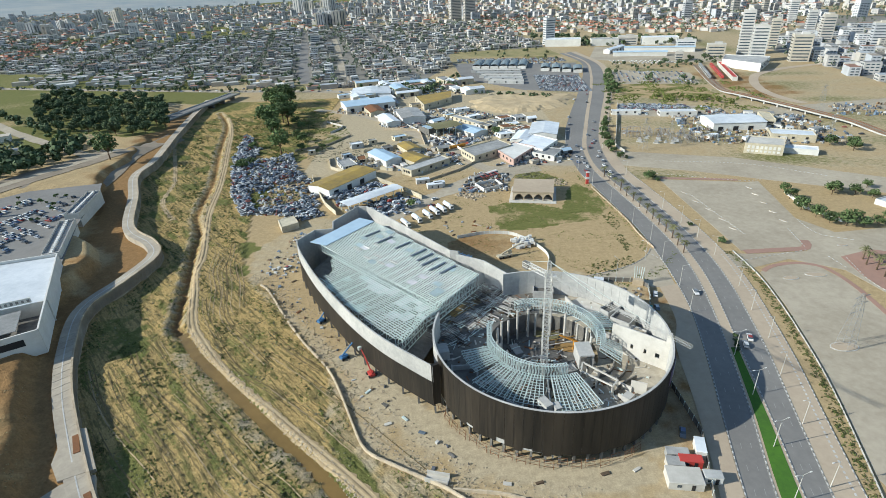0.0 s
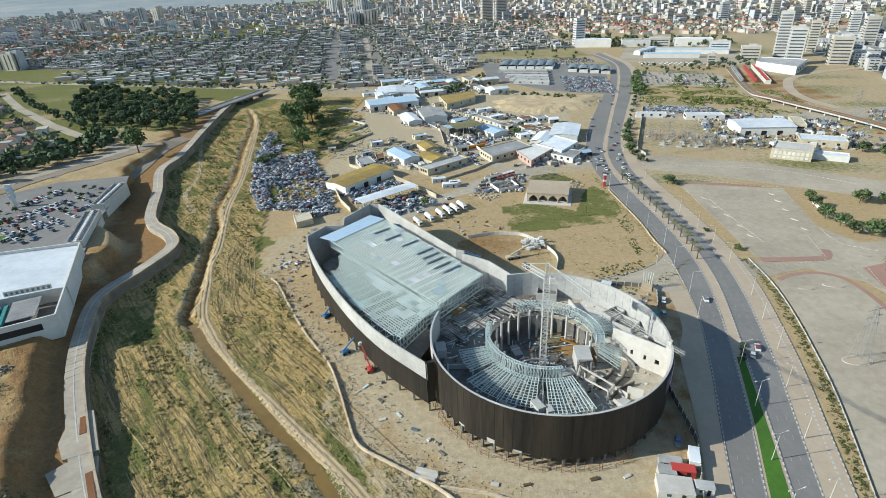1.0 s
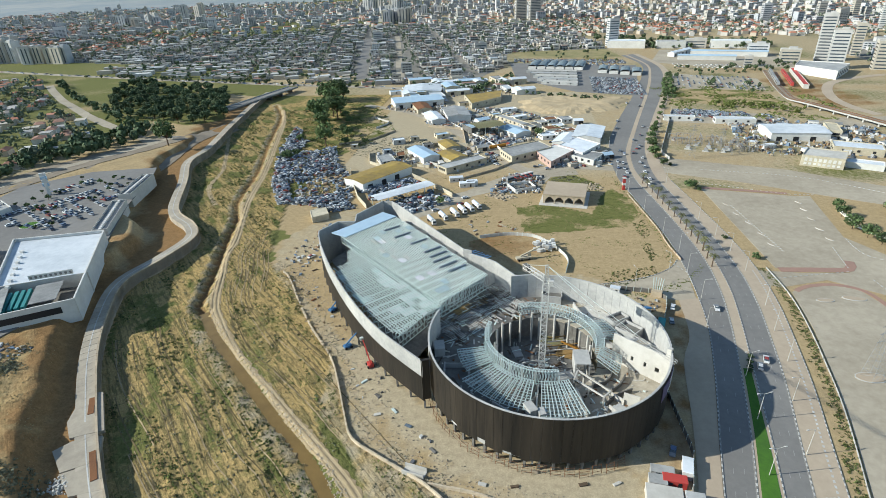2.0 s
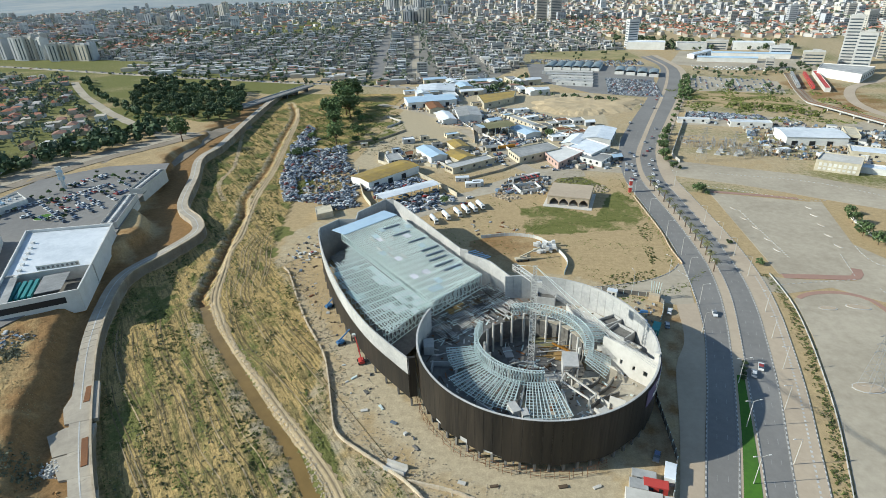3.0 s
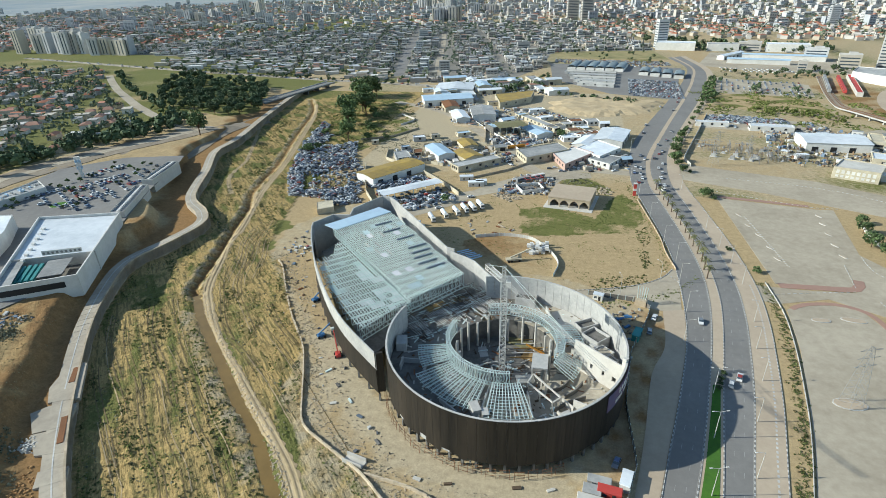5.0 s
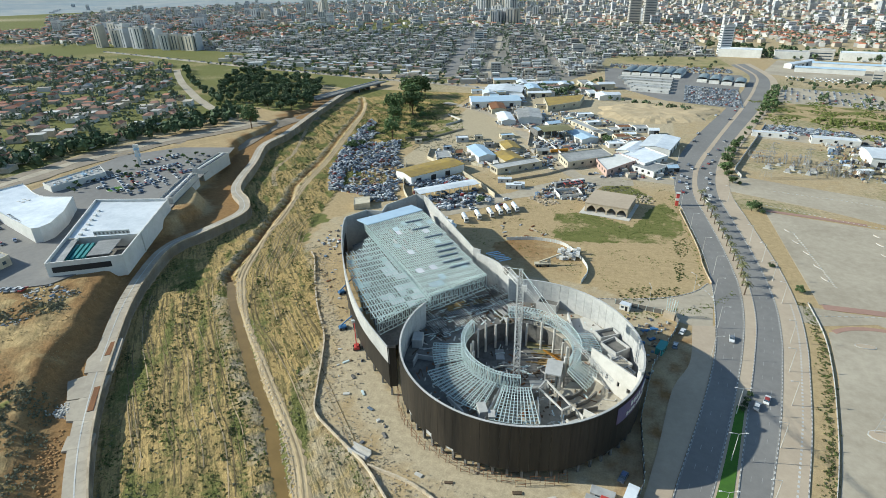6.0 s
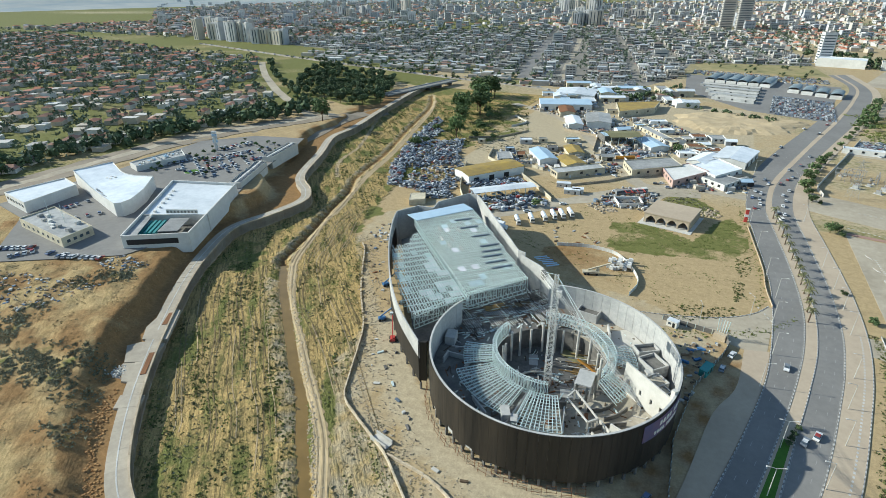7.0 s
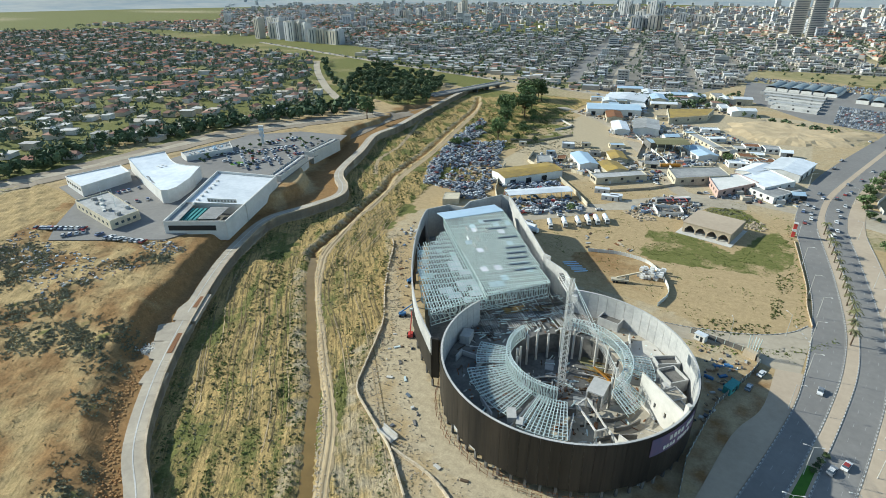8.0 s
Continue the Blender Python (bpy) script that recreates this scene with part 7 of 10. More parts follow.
part("glazing", Build().add([(1.02, -.7, .95), (1.02, .7, .95), (.45, .66, 1.3), (.45, -.66, 1.3), (-1.32, -.66, 1.33), (-1.32, .66, 1.33), (-1.76, .7, .98), (-1.76, -.7, .98)], [(0, 1, 2, 3), (4, 5, 6, 7)]), GLASS, wreck)
rnd = random.Random(5)
for poly, n_c, seed in (([(-76, 321), (-46, 345), (-36, 333), (-64, 303)], 55, 1), ([(-56, 292), (-28, 316), (-14, 308), (-30, 288), (-46, 280)], 45, 2)):
    for x, y in scatter(poly, n_c, seed):
        copy_thing(wreck, pose(x, y, rnd.choice([0, 0, 0, 1.2]), rnd.uniform(-4, 4), rnd.uniform(-6, 6), 35 + rnd.choice([0, 90, 180]) + rnd.gauss(0, 14)))


def car_heap(name, spots, turn, mat, label, levels=(0, 0, 0, 1.25), rnd=random.Random(8), z0=0.0, jitter=16):
    """Many car shells in one mesh."""
    b = Build()
    k = len(prof)
    for x, y in spots:
        a = radians(turn + rnd.choice([0, 180, 90]) + rnd.gauss(0, jitter)) if jitter > 1 else radians(turn)
        c, s = math.cos(a), math.sin(a)
        z = rnd.choice(levels) + z0
        f = rnd.uniform(0.85, 1.1) * (0.76 if name.startswith("scrap") else 1)
        b.add([(x + f * (c * p - s * q * 0.83), y + f * (s * p + c * q * 0.83), z + h_) for q in (-1, 1) for p, h_ in prof],
              [tuple(range(k)), tuple(reversed(range(k, 2 * k)))] + [(i, k + i, k + (i + 1) % k, (i + 1) % k) for i in range(k)])
        for pane in (((0.98, -.7, .96), (0.98, .7, .96), (.44, .64, 1.34), (.44, -.64, 1.34)), ((-1.3, -.64, 1.38), (-1.3, .64, 1.38), (-1.78, .7, 1.0), (-1.78, -.7, 1.0)),
                     ((0.7, .845, .95), (-1.6, .845, .97), (-1.25, .845, 1.28), (.4, .845, 1.26)), ((-1.6, -.845, .97), (0.7, -.845, .95), (.4, -.845, 1.26), (-1.25, -.845, 1.28))):
            b.add([(x + f * (c * p - s * q), y + f * (s * p + c * q), z + h_) for p, q, h_ in pane], [(0, 1, 2, 3)], 1)
    return single(name, b, [mat, GLASS], label, "cars", kind="stuff")


SCRAP_YARD = [(-163, 411), (-173, 462), (-150, 440), (-147, 400), (-119, 418), (-108, 385), (-96, 357), (-127, 334), (-138, 335), (-151, 371)]
SCRAP_SOUTH = [(-121, 297), (-138, 335), (-128, 333), (-116, 304), (-88, 314), (-71, 292), (-87, 284), (-99, 296)]
SCRAP_EDGE = [(-176, 478), (-166, 470), (-155, 412), (-143, 370), (-130, 334), (-117, 300), (-122, 296), (-139, 332), (-152, 370), (-164, 411)]
car_heap("scrap_cars", scatter(SCRAP_YARD, 560, 3), 40, SCRAP_PAINT, "crowded rows and piles of scrap cars", (0, 0, 0, 1.25, 2.1))
car_heap("scrap_cars_south", scatter(SCRAP_SOUTH, 260, 6) + scatter([(-96, 357), (-90, 352), (-76, 306), (-86, 306), (-94, 330)], 70, 7), 30, SCRAP_PAINT, "scrap cars crowded round a weedy patch", (0, 0, 1.25))
car_heap("scrap_cars_edge", scatter(SCRAP_EDGE, 230, 4), 60, SCRAP_PAINT, "scrap cars piled along the yard's western edge", (0, 0.9, 1.6, 2.4))
car_heap("scrap_cars_sheds", scatter([(-76, 321), (-46, 345), (-36, 333), (-64, 303)], 150, 8) + scatter([(-60, 298), (-30, 322), (-14, 308), (-30, 288), (-46, 280)], 130, 9), 35, SCRAP_PAINT, "scrap cars packed between two open sheds", (0, 0, 1.2))
rp = random.Random(77)
b = Build()
for x, y in scatter(SCRAP_YARD, 900, 13) + scatter(SCRAP_SOUTH, 420, 14) + scatter(SCRAP_EDGE, 420, 16):
    b.box(x, y, rp.choice([0, 0, 0.9, 1.6]), rp.uniform(0.6, 2.4), rp.uniform(0.4, 1.3), rp.uniform(0.2, 0.9), rp.uniform(0, 3.1), inset=rp.uniform(0, 0.4))
single("scrap_parts", b, SCRAP_PAINT, "doors, bonnets and loose car parts heaped in the yard", "scrap", kind="stuff")
shop_rows = [(-222 - 7.5 * i + 1.2 * j, 236 + 1.2 * i + 2.9 * j) for i in range(6) for j in range(26) if (i * 7 + j * 3) % 5 < 2]
lot_edge = [(-198, 236), (-214, 270), (-226, 312), (-232, 328), (-262, 322), (-278, 300), (-262, 252), (-255, 232), (-222, 222)]
shop_rows = [p for p in shop_rows if inside(lot_edge, [p[0]], [p[1]])[0]]
car_heap("shop_cars", shop_rows, 155, SCRAP_PAINT, "rows of cars parked at the shops", (0,), z0=9.62, jitter=0)
for x, y in scatter(SCRAP_SOUTH, 12, 15):
    pallet_stack(x, y, 20, RUST, "rusty heap of metal among scrap cars", 4, 4)

# ---- industrial sheds and workshops ----
def workshop(pts, h, wall_mat, roof_mat, label, gable=False, name="workshop", win=3):
    if gable:
        return shed(name, pts, 0, h, h + 1.4, wall_mat, roof_mat, label, "workshop", group="workshops")
    return house_block(name, pts, 0, h, wall_mat, roof_mat, label, "workshop", 0.5, [(i, win, 1.8, 1.6, h * 0.4, DARK) for i in range(4)], "workshops")


workshop([(-56, 402), (-48, 409), (-32, 385), (-39, 374)], 4.8, WHITE_WALL, BLUE_SHEET, "white workshop with a pale blue sheet roof", True)
workshop([(-34, 425), (-28, 430), (-19, 412), (-25, 402)], 3.6, CREAM_WALL, YELLOW_ROOF, "cream workshop with an ochre roof", True)
workshop([(-30, 391), (-24, 400), (-11, 384), (-20, 372)], 4.2, CREAM_WALL, YELLOW_ROOF, "cream workshop with an ochre roof", True)
workshop([(-29, 362), (-1, 387), (5, 379), (-22, 354)], 4.6, CREAM_WALL, GREY_ROOF, "cream workshop with a pale flat roof")
workshop([(-79, 388), (-70, 393), (-62, 378), (-72, 372)], 3.4, WHITE_WALL, GREY_ROOF, "small workshop with a grey roof")
workshop([(-66, 398), (-60, 402), (-57, 390), (-63, 387)], 3.0, CREAM_WALL, RUST, "low workshop with a rusty roof in a walled yard")
rail_line("compound_wall", [(-88, 404), (-82, 378), (-66, 366), (-46, 372), (-36, 368)], flat(0), 2.4, 5.0, STONE, "grey masonry wall round a workshop yard", "wall", CREAM_WALL, 0.25)
shed("steel_shed", [(-14, 461), (4, 484), (20, 458), (-2, 446)], 0, 8.0, 8.8, CONCRETE_DARK, MOSS, "dark steel shed with open sides", open_sides=True)
house_block("shed_store", [(-20, 472), (-9, 478), (3, 471), (-11, 457)], 0, 6.0, CONCRETE_DARK, BLUE_SHEET, "dark store with a pale blue roof beside a shed")
workshop([(8, 514), (14, 519), (45, 474), (40, 468)], 3.6, CREAM_WALL, GREY_ROOF, "long row of low workshops with grey roofs", win=8)
workshop([(14, 398), (44, 420), (53, 403), (23, 378)], 5.5, CREAM_WALL, GREY_ROOF, "cream workshop with a dusty flat roof", win=5)
workshop([(41, 393), (56, 412), (70, 398), (50, 368)], 5.0, material("pink_render", (0.5, 0.34, 0.29), (0.42, 0.3, 0.26), rough=0.9, grain=0.5), WHITE_WALL, "pink-walled shop with a pale roof", win=4)
workshop([(58, 408), (74, 432), (90, 412), (74, 388)], 5.2, WHITE_WALL, WHITE_ROOF, "white shop with a patched sheet roof")
workshop([(66, 386), (76, 398), (90, 392), (80, 374)], 4.2, WHITE_WALL, GREY_ROOF, "grey-roofed shop at the street corner")
workshop([(70, 434), (84, 470), (99, 460), (90, 424)], 5.5, WHITE_WALL, WHITE_ROOF, "white shop with a long sheet roof", True)
workshop([(54, 420), (66, 446), (76, 440), (66, 414)], 4.6, WHITE_WALL, WHITE_ROOF, "small shop with a white sheet roof", True)
workshop([(12, 474), (24, 474), (39, 452), (27, 443)], 3.8, WHITE_WALL, BLUE_SHEET, "workshop with a pale blue roof", True)
workshop([(-106, 589), (-56, 608), (-50, 578), (-99, 560)], 6, WHITE_WALL, BLUE_SHEET, "long white shed with pale blue trim", True)
workshop([(-50, 538), (-23, 545), (-14, 507), (-32, 495)], 6, WHITE_WALL, GREY_ROOF, "grey-roofed workshop beside the street", True)
workshop([(-28, 602), (13, 625), (12, 588), (-17, 557)], 6, CREAM_WALL, YELLOW_ROOF, "industrial yard building with an ochre roof")
workshop([(-106, 652), (-61, 678), (-57, 634), (-97, 616)], 6, WHITE_WALL, WHITE_ROOF, "industrial shed with a white roof", True)
workshop([(-62, 520), (-50, 530), (-38, 498), (-48, 490)], 4.5, WHITE_WALL, WHITE_ROOF, "workshop with a white sheet roof", True)
workshop([(-80, 560), (-66, 570), (-56, 542), (-68, 534)], 5, CREAM_WALL, RUST, "workshop with a rusty sheet roof", True)
rr = random.Random(31)
for i in range(26):
    x = rr.uniform(-100, 50)
    y = rr.uniform(615, 720) if rr.random() < .6 else 640 + rr.uniform(-30, 60)
    a = rr.choice([0.35, 1.9])
    sx, sy = rr.uniform(14, 30), rr.uniform(9, 15)
    c, s = math.cos(a), math.sin(a)
    workshop([(x + c * p - s * q, y + s * p + c * q) for p, q in ((-sx / 2, -sy / 2), (sx / 2, -sy / 2), (sx / 2, sy / 2), (-sx / 2, sy / 2))], rr.uniform(4, 7), rr.choice([WHITE_WALL, CREAM_WALL]), rr.choice([WHITE_ROOF, BLUE_SHEET, GREY_ROOF, WHITE_ROOF]), "industrial shed with a sheet roof", rr.random() < .6)
for i in range(16):
    x, y = rr.uniform(46, 72), rr.uniform(436, 500)
    workshop([(x, y), (x + rr.uniform(6, 14), y + 4), (x + 8, y + 14), (x - 4, y + 10)], rr.uniform(3, 5), rr.choice([WHITE_WALL, CREAM_WALL]), rr.choice([WHITE_ROOF, GREY_ROOF, RUST]), "small workshop in a crowded yard", win=2) if i % 2 else None
for x, y, l in ((-14, 341, 9), (-6, 331, 10), (-3, 334, 7)):
    cabin_box(x, y, 12, l, 4, 3, WHITE_WALL, WHITE_ROOF, "white cabin on a dusty lot")
yard_r = random.Random(57)
yard_b = Build()
for x, y in (scatter([(-30, 372), (6, 392), (14, 384), (-20, 358)], 60, 41) + scatter([(-14, 440), (20, 452), (36, 440), (20, 424)], 70, 42) + scatter([(-60, 512), (-20, 520), (0, 500), (-24, 480)], 110, 43)
             + scatter([(-84, 404), (-64, 404), (-52, 378), (-66, 368)], 60, 44) + scatter([(50, 430), (70, 480), (84, 470), (72, 430)], 60, 45) + scatter([(-20, 560), (40, 540), (60, 500), (10, 520)], 80, 46)):
    yard_b.box(x, y, 0, yard_r.uniform(0.8, 4.2), yard_r.uniform(0.6, 2.0), yard_r.uniform(0.4, 1.8), yard_r.uniform(0, 3.1), inset=yard_r.uniform(0, 0.3))
single("yard_clutter", yard_b, SCRAP_PAINT, "crates, machines and scrap strewn round the workshops", "clutter", kind="stuff")
car_heap("yard_cars", scatter([(-6, 436), (22, 446), (30, 432), (8, 424)], 12, 47) + scatter([(-52, 520), (-30, 500), (-36, 480), (-60, 500)], 16, 48) + scatter([(24, 372), (60, 366), (88, 372), (60, 378)], 10, 49), 30, SCRAP_PAINT, "cars parked round the workshops", (0,))
rail_line("street_wall", spline([(20, 400), (5, 432), (-18, 470), (-40, 508), (-70, 540)], 6), flat(0), 2.0, 6.0, STONE, "pale masonry wall along the dusty street", "wall", WHITE_WALL, 0.25)
rail_line("lot_wall", [(-10, 345), (10, 362), (24, 380)], flat(0), 1.6, 5.0, STONE, "pale masonry wall round a bare lot", "wall", STONE, 0.25)
# yellow tank beside the street
ob = thing("yellow_tank", 12, 420, 0, 30, "long yellow tank lying on the ground", "tank")
part("shell", Build().tube((-7, 0, 1.3), (7, 0, 1.3), 1.2, 1.2, 12), ORANGE, ob)
part("cradle", Build().box(0, 0, 0, 8, 1.6, 0.4), CONCRETE_DARK, ob)

# ---- arched ruin on the meadow ----
ruin = thing("arched_building", 55, 312, 0, -11, "bare stone building with an arched front and flat roof", "building")
L_R, W_R, H_R = 24.0, 22.0, 6.0
part("roof", Build().box(0, 0, H_R - 0.5, L_R + 0.6, W_R + 0.6, 0.5), PAVING, ruin)
for s in (-1, 1):
    part("side_wall", Build().box(s * (L_R / 2 - 0.3), 0, 0, 0.6, W_R, H_R - 0.5), STONE, ruin)
part("back_wall", Build().box(0, W_R / 2 - 0.3, 0, L_R - 1.2, 0.6, H_R - 0.5), STONE, ruin)
front = Build()
n_a = 4
wa = (L_R - 1.2) / n_a
for i in range(n_a):
    x0 = -L_R / 2 + 0.6 + i * wa
    front.box(x0 + 0.35, -W_R / 2 + 0.3, 0, 0.7, 0.6, H_R - 0.5)
    arc = [(x0 + 0.7 + (wa - 0.7) * j / 10, 2.2 + 2.2 * math.sin(math.pi * j / 10)) for j in range(11)]
    for (xa, za), (xb, zb) in zip(arc[:-1], arc[1:]):
        ya, yb = -W_R / 2, -W_R / 2 + 0.6
        front.add([(xa, ya, za), (xb, ya, zb), (xb, ya, H_R - 0.5), (xa, ya, H_R - 0.5), (xa, yb, za), (xb, yb, zb), (xb, yb, H_R - 0.5), (xa, yb, H_R - 0.5)],
                  [(0, 1, 2, 3), (7, 6, 5, 4), (4, 5, 1, 0)])
part("arched_front", front, STONE, ruin, "row of round arches")
part("floor", Build().box(0, -1, 0, L_R + 4, W_R + 5, 0.25), CONCRETE_PALE, ruin)
ob = house_block("roofless_hut", [(20, 330), (34, 336), (38, 326), (25, 319)], 0, 2.6, WHITE_WALL, CONCRETE_DARK, "broken pale hut beside the meadow", parapet=1.6)
ob = thing("shed_skeleton", 30, 344, 0, 30, "open red steel frame of a demolished shed", "steel frame")
for i in range(4):
    for s in (-1, 1):
        part("post", Build().box(-6 + 4 * i, s * 3, 0, 0.25, 0.25, 3.0), RUST, ob)
    part("rafter", Build().beam((-6 + 4 * i, -3, 3), (-6 + 4 * i, 3, 3), 0.25), RED, ob)
for s in (-1, 1):
    part("beam", Build().beam((-6, s * 3, 3.1), (6, s * 3, 3.1), 0.25), RED, ob)
rocks("demolition_heap", scatter([(55, 332), (78, 338), (80, 326), (60, 324)], 160, 21) + scatter([(14, 322), (26, 312), (18, 306), (6, 316)], 120, 22), 0.4, 1.3, STONE, "heap of broken stone behind the arched building")

# ---- switchyard, halls and sheds in the east ----
rail_line("switchyard_wall", [(177, 546), (160, 490), (133, 404), (135, 388)], flat(0), 2.4, 6.0, CONCRETE_PALE, "grey wall round the switchyard", "wall", CONCRETE_PALE, 0.2)
gantry = thing("switch_gantry", 152, 440, 0, -25, "grey steel switchyard gantry", "gantry", "gantries in the switchyard")
for i in range(3):
    part("post", lattice((-5 + 5 * i, 0, 0), (-5 + 5 * i, 0, 4.6), 0.45, 0.9, 0.06), PYLON_GREY, gantry)
part("beam", lattice((-5, 0, 4.6), (5, 0, 4.6), 0.45, 0.9, 0.06), PYLON_GREY, gantry)
for i in range(2):
    part("insulator", Build().tube((-2.5 + 5 * i, 0, 2.8), (-2.5 + 5 * i, 0, 4.4), 0.15, 0.15, 6), RUST, gantry)
for yard, k in (([(147, 422), (181, 416), (188, 446), (153, 444)], 17), ([(180, 402), (214, 404), (217, 436), (192, 434)], 16)):
    for x, y in scatter(yard, k, 51 + k):
        copy_thing(gantry, pose(x, y, 0, 0, 0, random.choice([-12, 78])) @ Matrix.Scale(random.uniform(.7, 1.1), 4))
unit = thing("transformer", 182, 412, 0, -25, "grey transformer on a concrete pad", "transformer", "transformers in the switchyard")
part("pad", Build().box(0, 0, 0, 6, 4, 0.3), CONCRETE_PALE, unit)
part("tank", Build().box(0, 0, 0.3, 3.6, 2.2, 2.6), GREY_ROOF, unit)
for i in range(3):
    part("bushing", Build().tube((-1.2 + 1.2 * i, 0, 2.9), (-1.2 + 1.2 * i, 0, 4.2), 0.15, 0.1, 6), RUST, unit)
for i in range(22):
    copy_thing(unit, pose(random.uniform(150, 214), random.uniform(402, 444), 0, 0, 0, -25 + random.choice([0, 90])) @ Matrix.Scale(random.uniform(.4, .9), 4))
house_block("cream_hall", [(217, 376), (239, 365), (250, 383), (229, 394)], 0, 7.5, CREAM_WALL, CONCRETE_PALE, "cream hall with framed panels and a flat roof", windows=[(0, 8, 1.7, 2.2, 3.6, WHITE_WALL), (0, 8, 1.7, 1.5, 1.2, WHITE_WALL), (1, 6, 1.5, 2.0, 3.6, WHITE_WALL), (3, 6, 1.5, 2.0, 3.6, WHITE_WALL)])
house_block("low_annex", [(243, 372), (262, 362), (267, 371), (249, 380)], 0, 4.0, WHITE_WALL, WHITE_ROOF, "low white annex with a pale roof", windows=[(0, 5, 1.6, 1.2, 1.4, DARK)])
workshop([(226, 459), (266, 462), (262, 434), (220, 436)], 6.5, WHITE_WALL, WHITE_ROOF, "long white warehouse with a gabled roof", True)
workshop([(257, 419), (285, 406), (279, 392), (251, 403)], 5.5, CREAM_WALL, WHITE_ROOF, "white-roofed workshop with dormers")
workshop([(200, 500), (232, 496), (231, 486), (199, 490)], 4.5, WHITE_WALL, WHITE_ROOF, "low white workshop beside a yard")
workshop([(160, 510), (186, 506), (185, 500), (159, 503)], 4.0, WHITE_WALL, WHITE_ROOF, "low white workshop beside a yard")
workshop([(268, 444), (276, 470), (284, 466), (276, 441)], 6.0, CREAM_WALL, CREAM_WALL, "cream office with a flat roof")
rr = random.Random(77)
for i in range(22):
    x, y = rr.uniform(205, 300), rr.uniform(395, 500)
    if inside([(215, 430), (270, 430), (270, 465), (215, 465)], [x], [y])[0]:
        continue
    cabin_box(x, y, rr.choice([-25, 65, 20]), rr.uniform(4, 10), rr.uniform(3, 5), rr.uniform(2.4, 3.4), rr.choice([WHITE_WALL, CREAM_WALL]), rr.choice([WHITE_ROOF, GREY_ROOF]), "small yard cabin with a sheet roof", 0)
house_block("white_tent_shed", [(239, 276), (247, 279), (250, 272), (242, 269)], 0, 3.2, WHITE_WALL, WHITE_ROOF, "small white shed among trees")
rail_line("garden_wall", [(202, 298), (199, 276), (207, 254)], flat(0), 1.8, 4, STONE, "pale wall beside the trees", "wall", WHITE_WALL, 0.25)
car_heap("parked_cars_east", scatter([(170, 520), (235, 505), (238, 530), (178, 548)], 170, 33), -15, SCRAP_PAINT, "dense parked cars on an asphalt yard", (0,), jitter=5)
area("east_yard", [(160, 498), (262, 478), (262, 520), (180, 552)], 0.04, ASPHALT_OLD, "asphalt yard with parked cars", "parking lot")

# ---- clutter of yards and lots ----
CLUTTER = palette("yard_clutter", [(0.45, 0.45, 0.44), (0.2, 0.15, 0.1), (0.12, 0.13, 0.15), (0.3, 0.2, 0.12), (0.55, 0.55, 0.53), (0.16, 0.22, 0.3), (0.35, 0.3, 0.22), (0.08, 0.08, 0.08)], rough=0.8)


def clutter(name, spots, lo, hi, tall, label, seed):
    """Small crates, drums, sheets and heaps in one mesh."""
    rc = random.Random(seed)
    b = Build()
    for x, y in spots:
        sx = rc.uniform(lo, hi)
        b.box(x, y, float(lay(x, y)) - 0.05, sx, sx * rc.uniform(0.3, 0.9), rc.uniform(0.25, tall), rc.uniform(0, 3.14), inset=rc.uniform(0, 0.35))
    return single(name, b, CLUTTER, label, "clutter", kind="stuff")


YARDS = ([(-60, 372), (-20, 366), (16, 384), (8, 402), (-10, 420), (-50, 414)], [(-12, 425), (20, 432), (40, 430), (52, 470), (20, 500), (-14, 474)], [(-56, 490), (-20, 480), (10, 510), (14, 560), (-20, 560), (-48, 545)],
         [(-110, 560), (-60, 535), (-40, 560), (-50, 612), (-100, 640)], [(-60, 615), (30, 630), (40, 690), (-90, 690)], [(8, 316), (40, 320), (44, 350), (20, 356)], [(200, 395), (290, 390), (290, 480), (200, 500)], [(-112, 300), (-76, 290), (-84, 330), (-104, 360), (-126, 350)],
         [(60, 372), (94, 376), (96, 400), (80, 440), (62, 430)])
for i, y_ in enumerate(YARDS):
    clutter("yard_clutter", scatter(y_, 330, 200 + i), 0.3, 2.8, 1.8, "crates, drums and scrap lying about a yard", 300 + i)
clutter("east_clutter", scatter([(205, 400), (300, 388), (318, 470), (262, 500), (205, 500)], 700, 61) + scatter([(345, 470), (420, 440), (470, 500), (360, 505)], 300, 62), 0.5, 3.4, 2.4, "crates, containers and heaps in the eastern yards", 330)
clutter("site_clutter", scatter(SITE_STRIP, 36, 41) + scatter([(62, 120), (72, 150), (80, 176), (84, 198), (66, 200), (72, 176)], 90, 42) + scatter([(-92, 225), (-76, 218), (-66, 236), (-60, 262), (-82, 270)], 160, 43), 0.3, 1.8, 0.8, "boards, sheets and rubbish lying about the site", 320)
clutter("bank_rubbish", scatter([(-230, 90), (-160, 80), (-150, 118), (-200, 108), (-240, 112)], 420, 44) + scatter([(-172, 128), (-150, 130), (-150, 140), (-170, 140)], 90, 45), 0.3, 1.6, 0.6, "tipped rubbish and rubble on the bank", 321)
b = Build()
ri = random.Random(414)
for i, y_ in enumerate(YARDS[:5] + YARDS[8:]):
    for x, y in scatter(y_, 26, 700 + i):
        b.box(x, y, 0, ri.uniform(2.5, 7), ri.uniform(2, 4.5), ri.uniform(1.8, 3.2), ri.choice([0.4, 1.97, 0.9]), 0, top=1)
single("lean_to_sheds", b, [WALL_TONES, ROOF_TONES], "small lean-to sheds and stores crowding the yards", "sheds", kind="stuff")
